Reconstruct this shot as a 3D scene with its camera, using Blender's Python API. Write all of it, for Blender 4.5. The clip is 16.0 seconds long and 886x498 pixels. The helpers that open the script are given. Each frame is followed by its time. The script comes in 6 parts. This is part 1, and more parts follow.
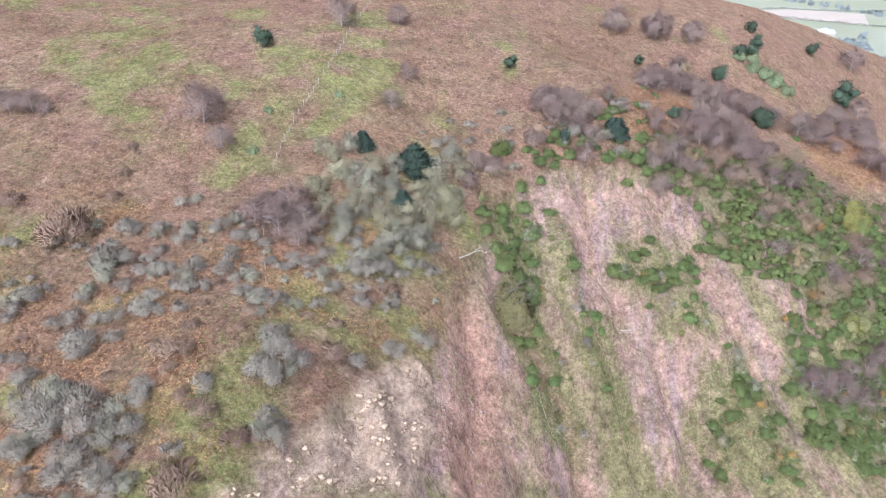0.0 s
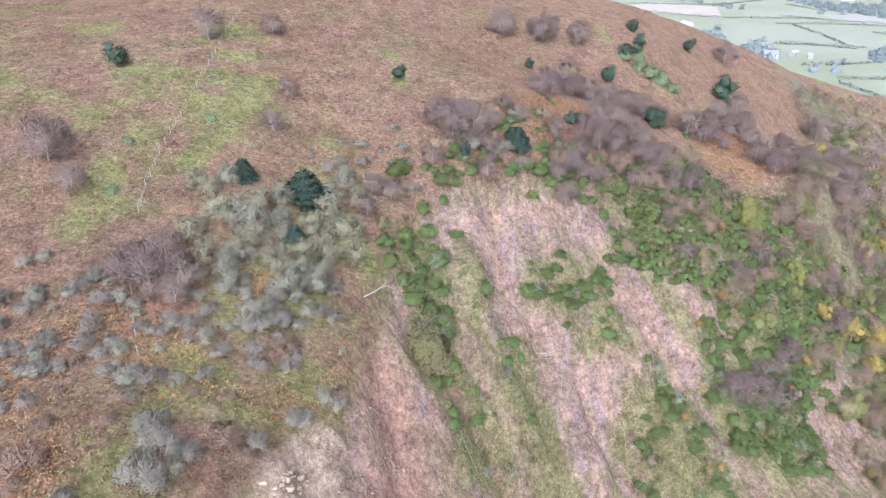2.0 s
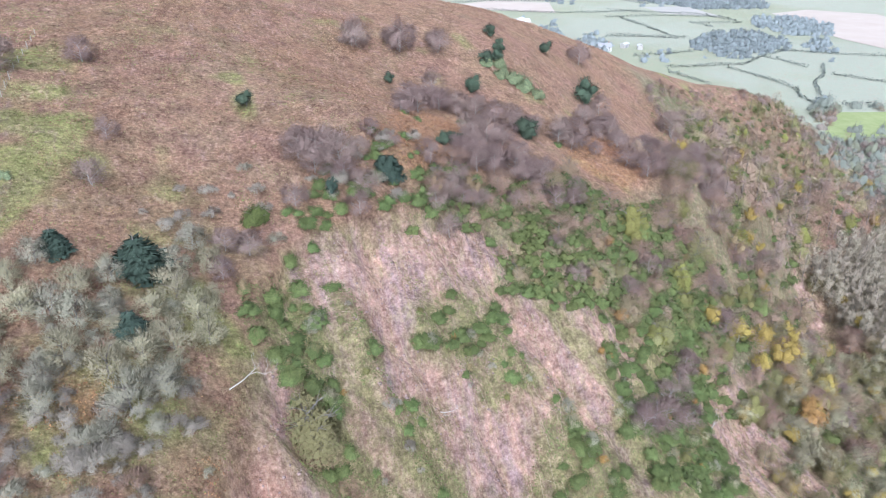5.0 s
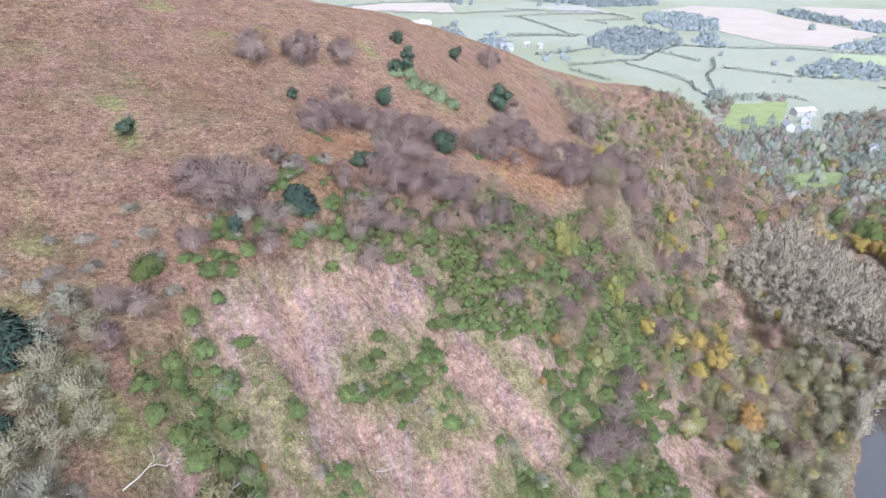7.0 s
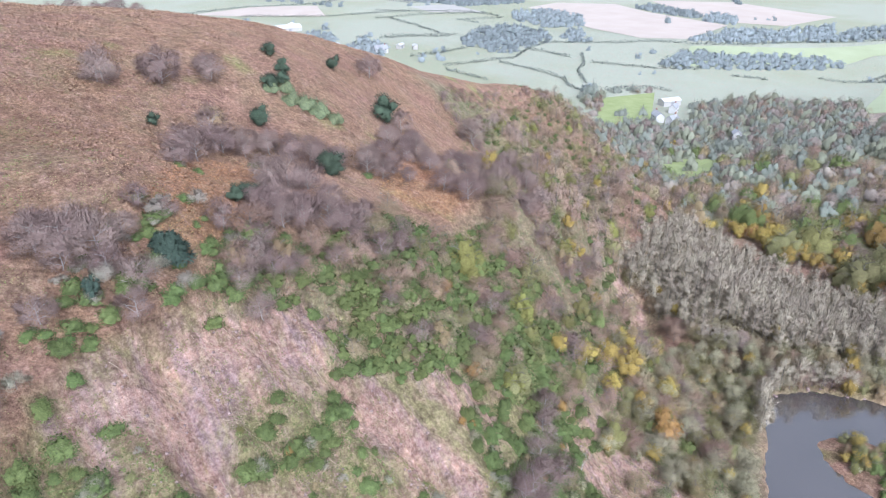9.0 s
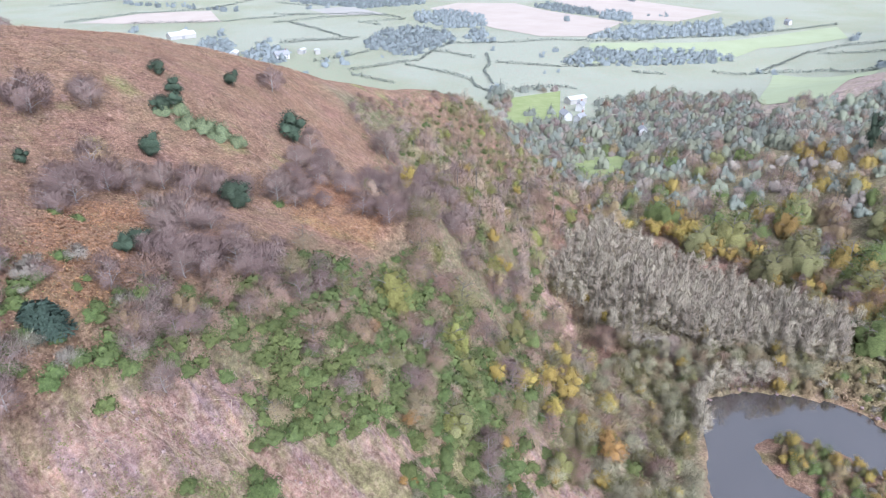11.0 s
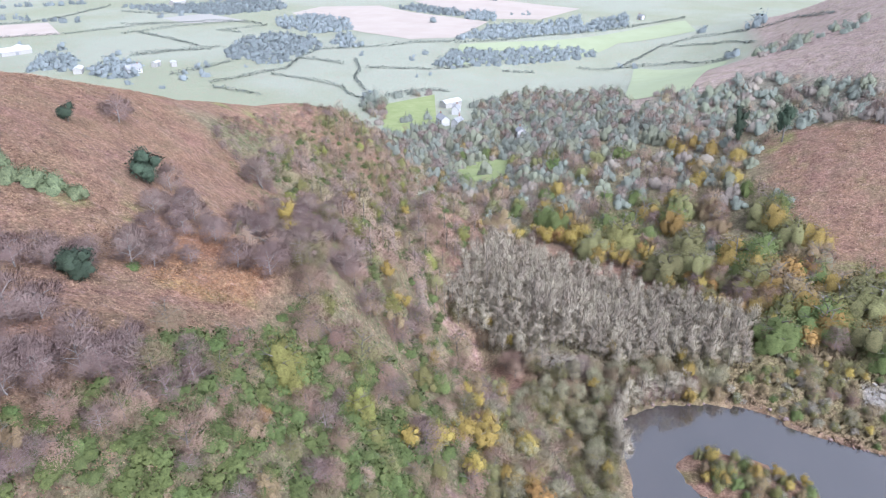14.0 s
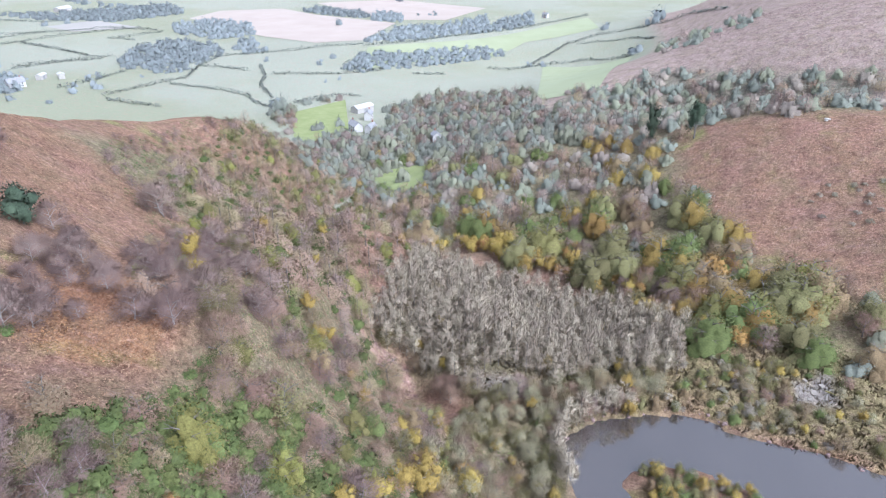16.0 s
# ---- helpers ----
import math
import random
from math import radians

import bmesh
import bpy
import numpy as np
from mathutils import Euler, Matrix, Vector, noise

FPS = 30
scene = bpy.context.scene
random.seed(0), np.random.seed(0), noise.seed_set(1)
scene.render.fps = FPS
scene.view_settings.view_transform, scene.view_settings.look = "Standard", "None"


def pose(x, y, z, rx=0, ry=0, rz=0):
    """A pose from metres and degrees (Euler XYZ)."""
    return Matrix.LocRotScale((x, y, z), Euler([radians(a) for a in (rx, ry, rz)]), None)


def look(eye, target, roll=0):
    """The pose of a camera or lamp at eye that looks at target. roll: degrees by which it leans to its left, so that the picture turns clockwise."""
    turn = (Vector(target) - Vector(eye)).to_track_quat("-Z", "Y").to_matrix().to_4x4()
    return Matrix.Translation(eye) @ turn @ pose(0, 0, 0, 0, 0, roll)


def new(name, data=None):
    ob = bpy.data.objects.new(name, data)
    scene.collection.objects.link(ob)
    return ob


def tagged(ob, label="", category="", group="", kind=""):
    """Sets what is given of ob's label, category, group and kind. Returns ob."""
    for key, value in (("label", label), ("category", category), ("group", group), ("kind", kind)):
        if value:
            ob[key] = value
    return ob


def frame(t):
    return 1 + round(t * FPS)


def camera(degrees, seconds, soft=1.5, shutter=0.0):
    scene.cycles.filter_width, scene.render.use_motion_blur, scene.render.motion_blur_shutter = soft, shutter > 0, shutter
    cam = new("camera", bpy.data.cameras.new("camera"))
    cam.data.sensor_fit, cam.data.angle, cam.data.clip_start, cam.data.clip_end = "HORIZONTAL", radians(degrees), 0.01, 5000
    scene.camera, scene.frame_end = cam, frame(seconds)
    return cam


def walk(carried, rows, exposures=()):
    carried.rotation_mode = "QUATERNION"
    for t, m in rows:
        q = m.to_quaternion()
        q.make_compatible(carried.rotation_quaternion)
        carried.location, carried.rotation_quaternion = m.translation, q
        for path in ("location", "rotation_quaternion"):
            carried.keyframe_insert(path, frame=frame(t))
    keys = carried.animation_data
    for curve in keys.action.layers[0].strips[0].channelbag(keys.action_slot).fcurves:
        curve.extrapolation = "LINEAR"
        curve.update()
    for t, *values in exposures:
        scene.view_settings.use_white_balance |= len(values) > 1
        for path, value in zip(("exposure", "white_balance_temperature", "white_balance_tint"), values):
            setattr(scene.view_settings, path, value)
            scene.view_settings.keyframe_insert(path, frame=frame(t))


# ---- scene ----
cam = camera(64.9, 16.0, soft=1.1)
METRES, EYE, TILT, LEAN, TURN = 96.0, 100.0, -26.7, 0.0, 0.0
ROWS = [
    (0.0, 0.0, 0.0, 0.0, 0.0, 0.0, 0.0),
    (0.5, -0.0045, 0.0284, 0.0143, -2.57, -0.05, 1.29),
    (1.0, -0.0085, 0.0573, 0.0277, -5.16, -0.13, 2.58),
    (1.5, -0.0108, 0.0861, 0.0407, -7.04, -0.21, 3.51),
    (2.0, -0.0118, 0.1148, 0.0539, -8.88, -0.34, 4.41),
    (2.5, -0.0117, 0.1434, 0.0669, -10.71, -0.5, 5.32),
    (3.0, -0.0104, 0.1718, 0.0806, -12.57, -0.7, 6.21),
    (3.5, -0.0079, 0.1997, 0.0945, -14.42, -0.92, 7.11),
    (4.0, -0.0046, 0.2274, 0.1086, -16.42, -1.19, 8.04),
    (6.5, 0.0305, 0.3658, 0.1747, -26.05, -2.83, 12.4),
    (7.0, 0.041, 0.3927, 0.1871, -27.84, -3.21, 13.14),
    (7.5, 0.0524, 0.4187, 0.1992, -29.62, -3.62, 13.86),
    (8.0, 0.065, 0.4441, 0.2116, -31.83, -4.17, 14.74),
    (8.5, 0.0789, 0.4696, 0.224, -34.73, -4.93, 15.89),
    (9.0, 0.0938, 0.4942, 0.2369, -37.65, -5.76, 16.99),
    (9.5, 0.1097, 0.5179, 0.2494, -40.55, -6.63, 18.04),
    (12.0, 0.2045, 0.6259, 0.3073, -48.31, -9.16, 20.55),
    (12.5, 0.2262, 0.6454, 0.3176, -50.5, -9.93, 21.18),
    (13.0, 0.2483, 0.6641, 0.3279, -52.57, -10.69, 21.73),
    (13.5, 0.2713, 0.6819, 0.3376, -54.49, -11.39, 22.28),
    (14.0, 0.2947, 0.6998, 0.347, -56.44, -12.14, 22.75),
    (14.5, 0.3193, 0.7163, 0.3559, -58.39, -12.91, 23.21),
    (15.0, 0.345, 0.7326, 0.3641, -60.37, -13.7, 23.65),
    (15.5, 0.3703, 0.7472, 0.3719, -62.34, -14.5, 24.06),
    (16.0, 0.3969, 0.7616, 0.3791, -64.34, -15.32, 24.45),
]
walk(cam, [(t, pose(0, 0, EYE, TILT, LEAN, TURN) @ pose(METRES * x, METRES * y, METRES * z, 90 + pitch, roll, yaw)) for t, x, y, z, yaw, pitch, roll in ROWS], exposures=[(0.0, 1.13, 5480, 11.5), (2.5, 1.15, 5390, 10.5), (6.0, 1.12, 5380, 11.5), (16.0, 1.12, 5380, 14.0)])

# ---- world and light: an overcast autumn day ----
world = bpy.data.worlds.new("sky")
scene.world = world
world.use_nodes = True
sky = world.node_tree.nodes.new("ShaderNodeTexSky")
sky.sky_type, sky.sun_disc = "NISHITA", False
sky.sun_elevation, sky.sun_rotation = radians(48), radians(200)
sky.air_density, sky.dust_density, sky.ozone_density = 1.0, 4.0, 1.0
soften = world.node_tree.nodes.new("ShaderNodeHueSaturation")
soften.inputs["Saturation"].default_value = 0.25
world.node_tree.links.new(sky.outputs[0], soften.inputs["Color"])
world.node_tree.links.new(soften.outputs[0], world.node_tree.nodes["Background"].inputs[0])
world.node_tree.nodes["Background"].inputs[1].default_value = 0.14
sun = new("sun", bpy.data.lights.new("sun", "SUN"))
sun.data.energy, sun.data.angle, sun.data.color = 1.3, radians(30), (1.0, 0.96, 0.91)
sun.matrix_world = look((0, 0, 300), (30, 80, 200))

# ---- small tools ----
def lattice(ix, iy, seed):
    h = (ix * 374761393 + iy * 668265263 + seed * 974634777) & 0x7FFFFFFF
    h = ((h ^ (h >> 13)) * 1274126177) & 0x7FFFFFFF
    return ((h ^ (h >> 16)) & 0xFFFF) / 65535.0


def vnoise(x, y, size, seed=0):
    """Smooth noise from -1 to 1 with features about size metres wide."""
    x, y = np.asarray(x, float) / size, np.asarray(y, float) / size
    ix, iy = np.floor(x).astype(np.int64), np.floor(y).astype(np.int64)
    fx, fy = x - ix, y - iy
    fx, fy = fx * fx * (3 - 2 * fx), fy * fy * (3 - 2 * fy)
    a, b = lattice(ix, iy, seed), lattice(ix + 1, iy, seed)
    c, d = lattice(ix, iy + 1, seed), lattice(ix + 1, iy + 1, seed)
    return 2 * (a + (b - a) * fx + (c + (d - c) * fx - a - (b - a) * fx) * fy) - 1


def inside(x, y, outline, soft=0.0, rough=0.0, size=5.0):
    """1 inside the outline, 0 outside, with a soft and uneven border."""
    x, y = np.asarray(x, float), np.asarray(y, float)
    d, odd = np.full(x.shape, 1e9), np.zeros(x.shape, bool)
    for (x0, y0), (x1, y1) in zip(outline, outline[1:] + outline[:1]):
        ex, ey = x1 - x0, y1 - y0
        s = np.clip(((x - x0) * ex + (y - y0) * ey) / (ex * ex + ey * ey + 1e-9), 0, 1)
        d = np.minimum(d, np.hypot(x - x0 - s * ex, y - y0 - s * ey))
        cross = (y0 > y) != (y1 > y)
        odd ^= cross & (x < x0 + (y - y0) * ex / (ey if ey else 1e-9))
    d = np.where(odd, d, -d)
    if rough:
        d = d + rough * (vnoise(x, y, size, 5) + 0.6 * vnoise(x, y, size * 0.35, 6))
    return (d > 0).astype(float) if soft == 0 else np.clip(0.5 + d / (2 * soft), 0, 1)


def mesh_of(name, verts, faces):
    """A mesh from an array of points and arrays of faces, each with one number of corners."""
    me = bpy.data.meshes.new(name)
    faces = [np.asarray(f, np.int32) for f in (faces if isinstance(faces, list) else [faces]) if len(f)]
    count = sum(len(f) for f in faces)
    loops = np.concatenate([f.ravel() for f in faces])
    size = np.concatenate([np.full(len(f), f.shape[1], np.int32) for f in faces])
    me.vertices.add(len(verts))
    me.vertices.foreach_set("co", np.asarray(verts, np.float32).ravel())
    me.loops.add(len(loops))
    me.loops.foreach_set("vertex_index", loops)
    me.polygons.add(count)
    me.polygons.foreach_set("loop_start", np.concatenate([[0], np.cumsum(size)[:-1]]).astype(np.int32))
    me.polygons.foreach_set("loop_total", size)
    me.update(calc_edges=True)
    return me


def part(name, me, material, parent=None, label=""):
    if isinstance(me, bmesh.types.BMesh):
        bm, me = me, bpy.data.meshes.new(name)
        bm.to_mesh(me)
        bm.free()
    if material and not me.materials:
        me.materials.append(material)
    ob = new(name, me)
    ob.parent = parent
    return tagged(ob, label)


def smooth(me):
    me.polygons.foreach_set("use_smooth", np.ones(len(me.polygons), bool))
    return me


# ---- materials ----
class Nodes:
    def __init__(self, name):
        self.mat = bpy.data.materials.new(name)
        self.mat.use_nodes = True
        self.tree = self.mat.node_tree
        self.out = self.tree.nodes["Principled BSDF"]

    def add(self, kind, **values):
        n = self.tree.nodes.new(kind)
        for k, v in values.items():
            if k in n.inputs:
                n.inputs[k].default_value = v
        return n

    def link(self, a, b):
        self.tree.links.new(a, b)

    def noise(self, scale, detail=4.0, rough=0.6, coords=None, stretch=None):
        n = self.add("ShaderNodeTexNoise", Scale=scale, Detail=detail, Roughness=rough)
        src = coords or self.add("ShaderNodeTexCoord").outputs["Object"]
        if stretch:
            m = self.add("ShaderNodeMapping")
            m.inputs["Scale"].default_value = stretch[0]
            m.inputs["Rotation"].default_value = stretch[1]
            self.link(src, m.inputs[0])
            src = m.outputs[0]
        self.link(src, n.inputs["Vector"])
        return n.outputs["Fac"]

    def ramp(self, fac, stops):
        n = self.add("ShaderNodeValToRGB")
        el = n.color_ramp.elements
        while len(el) < len(stops):
            el.new(0.5)
        for e, (p, c) in zip(el, stops):
            e.position, e.color = p, (*c, 1)
        self.link(fac, n.inputs[0])
        return n.outputs[0]

    def mix(self, fac, a, b, blend="MIX"):
        n = self.add("ShaderNodeMix")
        n.data_type, n.blend_type = "RGBA", blend
        for value, slot in ((fac, 0), (a, 6), (b, 7)):
            if isinstance(value, (int, float)):
                n.inputs[slot].default_value = value
            elif isinstance(value, tuple):
                n.inputs[slot].default_value = (*value, 1)
            else:
                self.link(value, n.inputs[slot])
        return n.outputs[2]

    def maths(self, op, a, b=0.0, clamp=False):
        n = self.add("ShaderNodeMath")
        n.operation, n.use_clamp = op, clamp
        for value, slot in ((a, 0), (b, 1)):
            if isinstance(value, (int, float)):
                n.inputs[slot].default_value = value
            else:
                self.link(value, n.inputs[slot])
        return n.outputs[0]

    def attr(self, name):
        n = self.add("ShaderNodeAttribute")
        n.attribute_name = name
        return n.outputs["Fac"]

    def finish(self, colour, rough=0.9, bump=None, depth=0.05, spec=0.2):
        self.link(colour, self.out.inputs["Base Color"])
        self.out.inputs["Roughness"].default_value = rough
        self.out.inputs["Specular IOR Level"].default_value = spec
        if bump is not None:
            b = self.add("ShaderNodeBump", Distance=depth)
            self.link(bump, b.inputs["Height"])
            self.link(b.outputs[0], self.out.inputs["Normal"])
        return self.mat


def foliage(name, dark, mid, light, spread=0.3, rough=0.8, even=0.65, gloss=0.08, grain=1.0):
    """Leaves or twigs: each piece its own shade, each plant its own tone."""
    n = Nodes(name)
    geo = n.add("ShaderNodeNewGeometry")
    info = n.add("ShaderNodeObjectInfo")
    dark = tuple(d + (m - d) * even for d, m in zip(dark, mid))
    light = tuple(d + (m - d) * even for d, m in zip(light, mid))
    c = n.ramp(geo.outputs["Random Per Island"], [(0.0, dark), (0.5, mid), (1.0, light)])
    own = n.maths("ADD", info.outputs["Random"], n.attr("tone"))
    v = n.maths("MULTIPLY_ADD", own, spread)
    v.node.inputs[2].default_value = 1 - spread / 2
    hsv = n.add("ShaderNodeHueSaturation")
    n.link(v, hsv.inputs["Value"])
    h = n.maths("MULTIPLY_ADD", own, 0.02)
    h.node.inputs[2].default_value = 0.49
    n.link(h, hsv.inputs["Hue"])
    speck = n.ramp(n.noise(2.6, 5, 0.75), [(0.34, (1 - 0.5 * grain,) * 3), (0.48, (1 - 0.05 * grain,) * 3), (0.64, (1 + 0.32 * grain, 1 + 0.31 * grain, 1 + 0.25 * grain))])
    n.link(n.mix(1.0, c, speck, "MULTIPLY"), hsv.inputs["Color"])
    return n.finish(hsv.outputs[0], rough, None, 0.0, gloss)


def plain(name, a, b, scale=0.5, rough=0.9, depth=0.03, spec=0.2):
    n = Nodes(name)
    f = n.noise(scale, 6, 0.65)
    return n.finish(n.ramp(f, [(0.3, a), (0.7, b)]), rough, n.noise(scale * 6, 4), depth, spec)


BARK = plain("grey_bark", (0.13, 0.115, 0.10), (0.26, 0.24, 0.22), 3.0)
BIRCH = plain("birch_bark", (0.28, 0.25, 0.235), (0.44, 0.41, 0.38), 3.0)
DEAD = plain("bleached_dead_wood", (0.40, 0.36, 0.32), (0.55, 0.51, 0.46), 4.0)
TWIG_PURPLE = foliage("purple_twigs", (0.22, 0.16, 0.142), (0.275, 0.2, 0.178), (0.33, 0.24, 0.214), grain=0.4)
TWIG_GREY = foliage("grey_twigs", (0.272, 0.238, 0.198), (0.34, 0.298, 0.248), (0.408, 0.358, 0.298), grain=0.4)
TWIG_ALDER = foliage("alder_twigs", (0.369, 0.318, 0.246), (0.45, 0.388, 0.3), (0.531, 0.458, 0.354), grain=0.4)
TWIG_RUSSET = foliage("russet_twigs", (0.246, 0.168, 0.129), (0.315, 0.215, 0.165), (0.384, 0.262, 0.201), grain=0.4)
TWIG_TAN = foliage("tan_twigs", (0.238, 0.186, 0.119), (0.305, 0.238, 0.152), (0.372, 0.29, 0.185), grain=0.4)
TWIG_SAGE = foliage("sage_twigs", (0.268, 0.25, 0.19), (0.335, 0.312, 0.238), (0.402, 0.374, 0.286), grain=0.4)
LEAF_DARK = foliage("dark_evergreen_leaves", (0.041, 0.056, 0.036), (0.058, 0.08, 0.052), (0.075, 0.104, 0.068), gloss=0.2)
LEAF_RHODO = foliage("rhododendron_leaves", (0.06, 0.077, 0.025), (0.1, 0.128, 0.042), (0.14, 0.179, 0.059), gloss=0.3)
LEAF_MOSS = foliage("yellow_green_scrub_leaves", (0.122, 0.113, 0.046), (0.175, 0.162, 0.066), (0.227, 0.211, 0.086))
LEAF_OLIVE = foliage("olive_leaves", (0.122, 0.115, 0.055), (0.175, 0.165, 0.078), (0.227, 0.215, 0.101))
LEAF_GOLD = foliage("golden_leaves", (0.21, 0.155, 0.048), (0.3, 0.222, 0.068), (0.39, 0.289, 0.088))
LEAF_ORANGE = foliage("orange_leaves", (0.217, 0.133, 0.05), (0.31, 0.19, 0.072), (0.403, 0.247, 0.094))
LEAF_SAGE = foliage("pale_green_leaves", (0.091, 0.105, 0.058), (0.165, 0.19, 0.105), (0.239, 0.275, 0.152))
# Valley wood leaves: haze put into the colour as a pale grey tint.
LEAF_WOOD_HAZE = foliage("wood_leaves_haze_tint", (0.14, 0.149, 0.125), (0.2, 0.213, 0.178), (0.26, 0.277, 0.231), grain=0.6)
# Distance haze put into the leaf colour: pale, blue-grey, weak grain.
LEAF_FAR_HAZE = foliage("far_leaves_haze_tint", (0.164, 0.183, 0.183), (0.235, 0.262, 0.262), (0.305, 0.341, 0.341), grain=0.3)
LEAF_BRAMBLE = foliage("bramble_leaves", (0.083, 0.094, 0.034), (0.15, 0.17, 0.062), (0.217, 0.246, 0.09))
LEAF_TAN = foliage("tan_oak_leaves", (0.168, 0.126, 0.073), (0.24, 0.18, 0.105), (0.312, 0.234, 0.137))
NEEDLE = foliage("conifer_needles", (0.03, 0.043, 0.033), (0.055, 0.078, 0.06), (0.08, 0.113, 0.087))
LEAF_LIME = foliage("yellow_green_leaves", (0.133, 0.13, 0.042), (0.19, 0.185, 0.06), (0.247, 0.24, 0.078))
# Tan and olive wood leaves, greyed and evened out to carry haze.
LEAF_HAZE = foliage("tan_leaves_haze_tint", (0.175, 0.148, 0.127), (0.25, 0.212, 0.182), (0.325, 0.276, 0.237), grain=0.6)
LEAF_MIST = foliage("olive_leaves_haze_tint", (0.14, 0.143, 0.104), (0.2, 0.205, 0.148), (0.26, 0.267, 0.192), grain=0.6)
LEAF_BRONZE = foliage("bronze_beech_leaves", (0.175, 0.122, 0.042), (0.25, 0.175, 0.06), (0.325, 0.227, 0.078))
LEAF_GREEN = foliage("deep_green_leaves", (0.087, 0.105, 0.039), (0.125, 0.15, 0.056), (0.163, 0.195, 0.073))
LEAF_YEW = foliage("olive_yew_needles", (0.055, 0.062, 0.021), (0.078, 0.088, 0.03), (0.101, 0.114, 0.039))
TWIG_OLIVE = foliage("olive_hazel_twigs", (0.165, 0.149, 0.072), (0.22, 0.198, 0.096), (0.275, 0.247, 0.12), grain=0.4)
FROND_GREEN = foliage("green_hill_grass", (0.124, 0.143, 0.045), (0.165, 0.19, 0.06), (0.206, 0.237, 0.075), 0.5)
TWIG_WILLOW = foliage("grey_olive_willow_twigs", (0.296, 0.268, 0.178), (0.37, 0.335, 0.222), (0.444, 0.402, 0.266), grain=0.4)
FROND_SPUR = foliage("dull_red_heath_bracken", (0.203, 0.121, 0.104), (0.27, 0.162, 0.138), (0.338, 0.203, 0.173), 0.45)
FROND_RED = foliage("red_brown_bracken", (0.173, 0.101, 0.068), (0.23, 0.134, 0.09), (0.288, 0.168, 0.112), 0.5)
# Heath fronds made paler and pinker, as haze on the far hill.
FROND_HEATH_HAZE = foliage("heath_haze_tint", (0.232, 0.171, 0.158), (0.31, 0.228, 0.21), (0.388, 0.285, 0.263), 0.4)
FROND_HILL = foliage("pink_brown_hill_bracken", (0.191, 0.112, 0.084), (0.255, 0.15, 0.112), (0.319, 0.188, 0.14), 0.5)
FROND_RUST = foliage("fresh_rust_bracken", (0.27, 0.143, 0.079), (0.36, 0.19, 0.105), (0.45, 0.237, 0.131), 0.5)
FROND_TAN = foliage("straw_bracken_and_grass", (0.191, 0.144, 0.084), (0.255, 0.192, 0.112), (0.319, 0.24, 0.14), 0.45)

# rises and hollows of the land: middle x, y, reach, height
HILLS = [
    (-170, 320, 200, 233.4), (610, -70, 200, 94), (260, 430, 110, -7.3), (-300, 220, 110, -76.7), (680, 430, 110, 7.2), (120, 570, 110, -31.1),
    (540, 290, 110, -16), (890, 10, 110, 62.1), (750, 220, 110, -35.4), (-160, 430, 110, -95.3),
]
SPURS = [
    (-60, -60, 60, 54.3), (300, -60, 60, 52.1), (-100, 260, 60, -54), (300, 220, 60, -13.2), (175, 265, 35, 26.8), (375, 265, 35, -8.4),
    (100, 215, 35, 18.5), (150, 340, 35, -10.1), (225, 315, 35, 33.6), (350, 190, 35, 8.3), (100, 290, 35, 17.8), (-50, 190, 35, -7.2),
    (75, 15, 35, -11.2), (0, 340, 35, -37.2), (450, 65, 35, -7.4), (400, 115, 35, 8.1), (125, -60, 35, 22.6), (425, 15, 35, -19.6),
    (300, 315, 35, 34.5), (475, 115, 35, -19.4), (-100, 140, 35, -13.5), (450, -60, 35, 27.2), (350, 65, 35, 19.4), (375, 15, 35, 10.3),
]
KNOLLS = [
    (148, 110, 22, -14.5), (148, 62, 22, -13.2), (228, 126, 22, -9.5), (-12, 30, 22, 11.7), (216, 78, 14, 2.4), (108, 66, 14, -6.9),
    (24, 66, 14, -15.6), (0, 78, 14, 3.1), (36, 150, 14, 10.5), (180, 138, 14, 6.9), (-12, 102, 14, 3.3), (84, 138, 14, 4.8),
    (156, 174, 14, 18.5), (216, 186, 14, 16.8), (168, 150, 14, -20.5), (96, 102, 14, -10.8), (36, 90, 14, -15.1), (-24, 66, 14, 7.7),
    (72, 150, 14, 7.8), (120, 162, 14, 14.3), (204, 222, 14, 5.9), (120, 186, 14, -3.5),
]
HOLLOWS = [(30, 290, 28, -2.7), (62, 292, 26, -5.1), (90, 290, 20, -2.6), (128, 262, 16, 3.8), (152, 272, 18, 2.8), (180, 282, 16, 1.7), (228, 312, 18, -1.8)]

POOL = [(163, 106), (169, 106), (178, 100), (184, 91), (188, 82), (189, 74), (186, 70), (185, 59), (186, 50), (185, 42),
        (183, 30), (176, 14), (158, 6), (135, 8), (118, 28), (114, 60), (124, 85), (140, 94), (153, 100)]
WATER = -15.5
FACE = [(-22, 50), (-15, 59), (-11, 67), (-4, 75), (-1, 81), (3, 92), (8, 112), (15, 125), (28, 132), (40, 133), (53, 136),
        (66, 128), (80, 122), (95, 120), (110, 114), (116, 96), (104, 70), (60, 46), (20, 36), (-10, 40)]
# outlines of the ground covers in plan
SCAR_A = [(15, 125), (28, 131), (40, 132), (53, 135), (54, 129), (43, 126), (36, 124), (29, 117), (38, 110), (44, 101), (43, 88), (37, 87), (32, 99), (22, 105), (20, 116), (15, 119), (10, 115)]
SCAR_B = [(-1, 81), (3, 92), (6, 100), (9, 111), (11, 106), (9, 97), (15, 94), (21, 90), (24, 83), (-11, 57), (-9, 64), (-4, 75)]
SCAR_C = [(38, 117), (55, 124), (59, 117), (64, 109), (63, 103), (51, 97), (41, 95), (39, 102), (35, 108)]
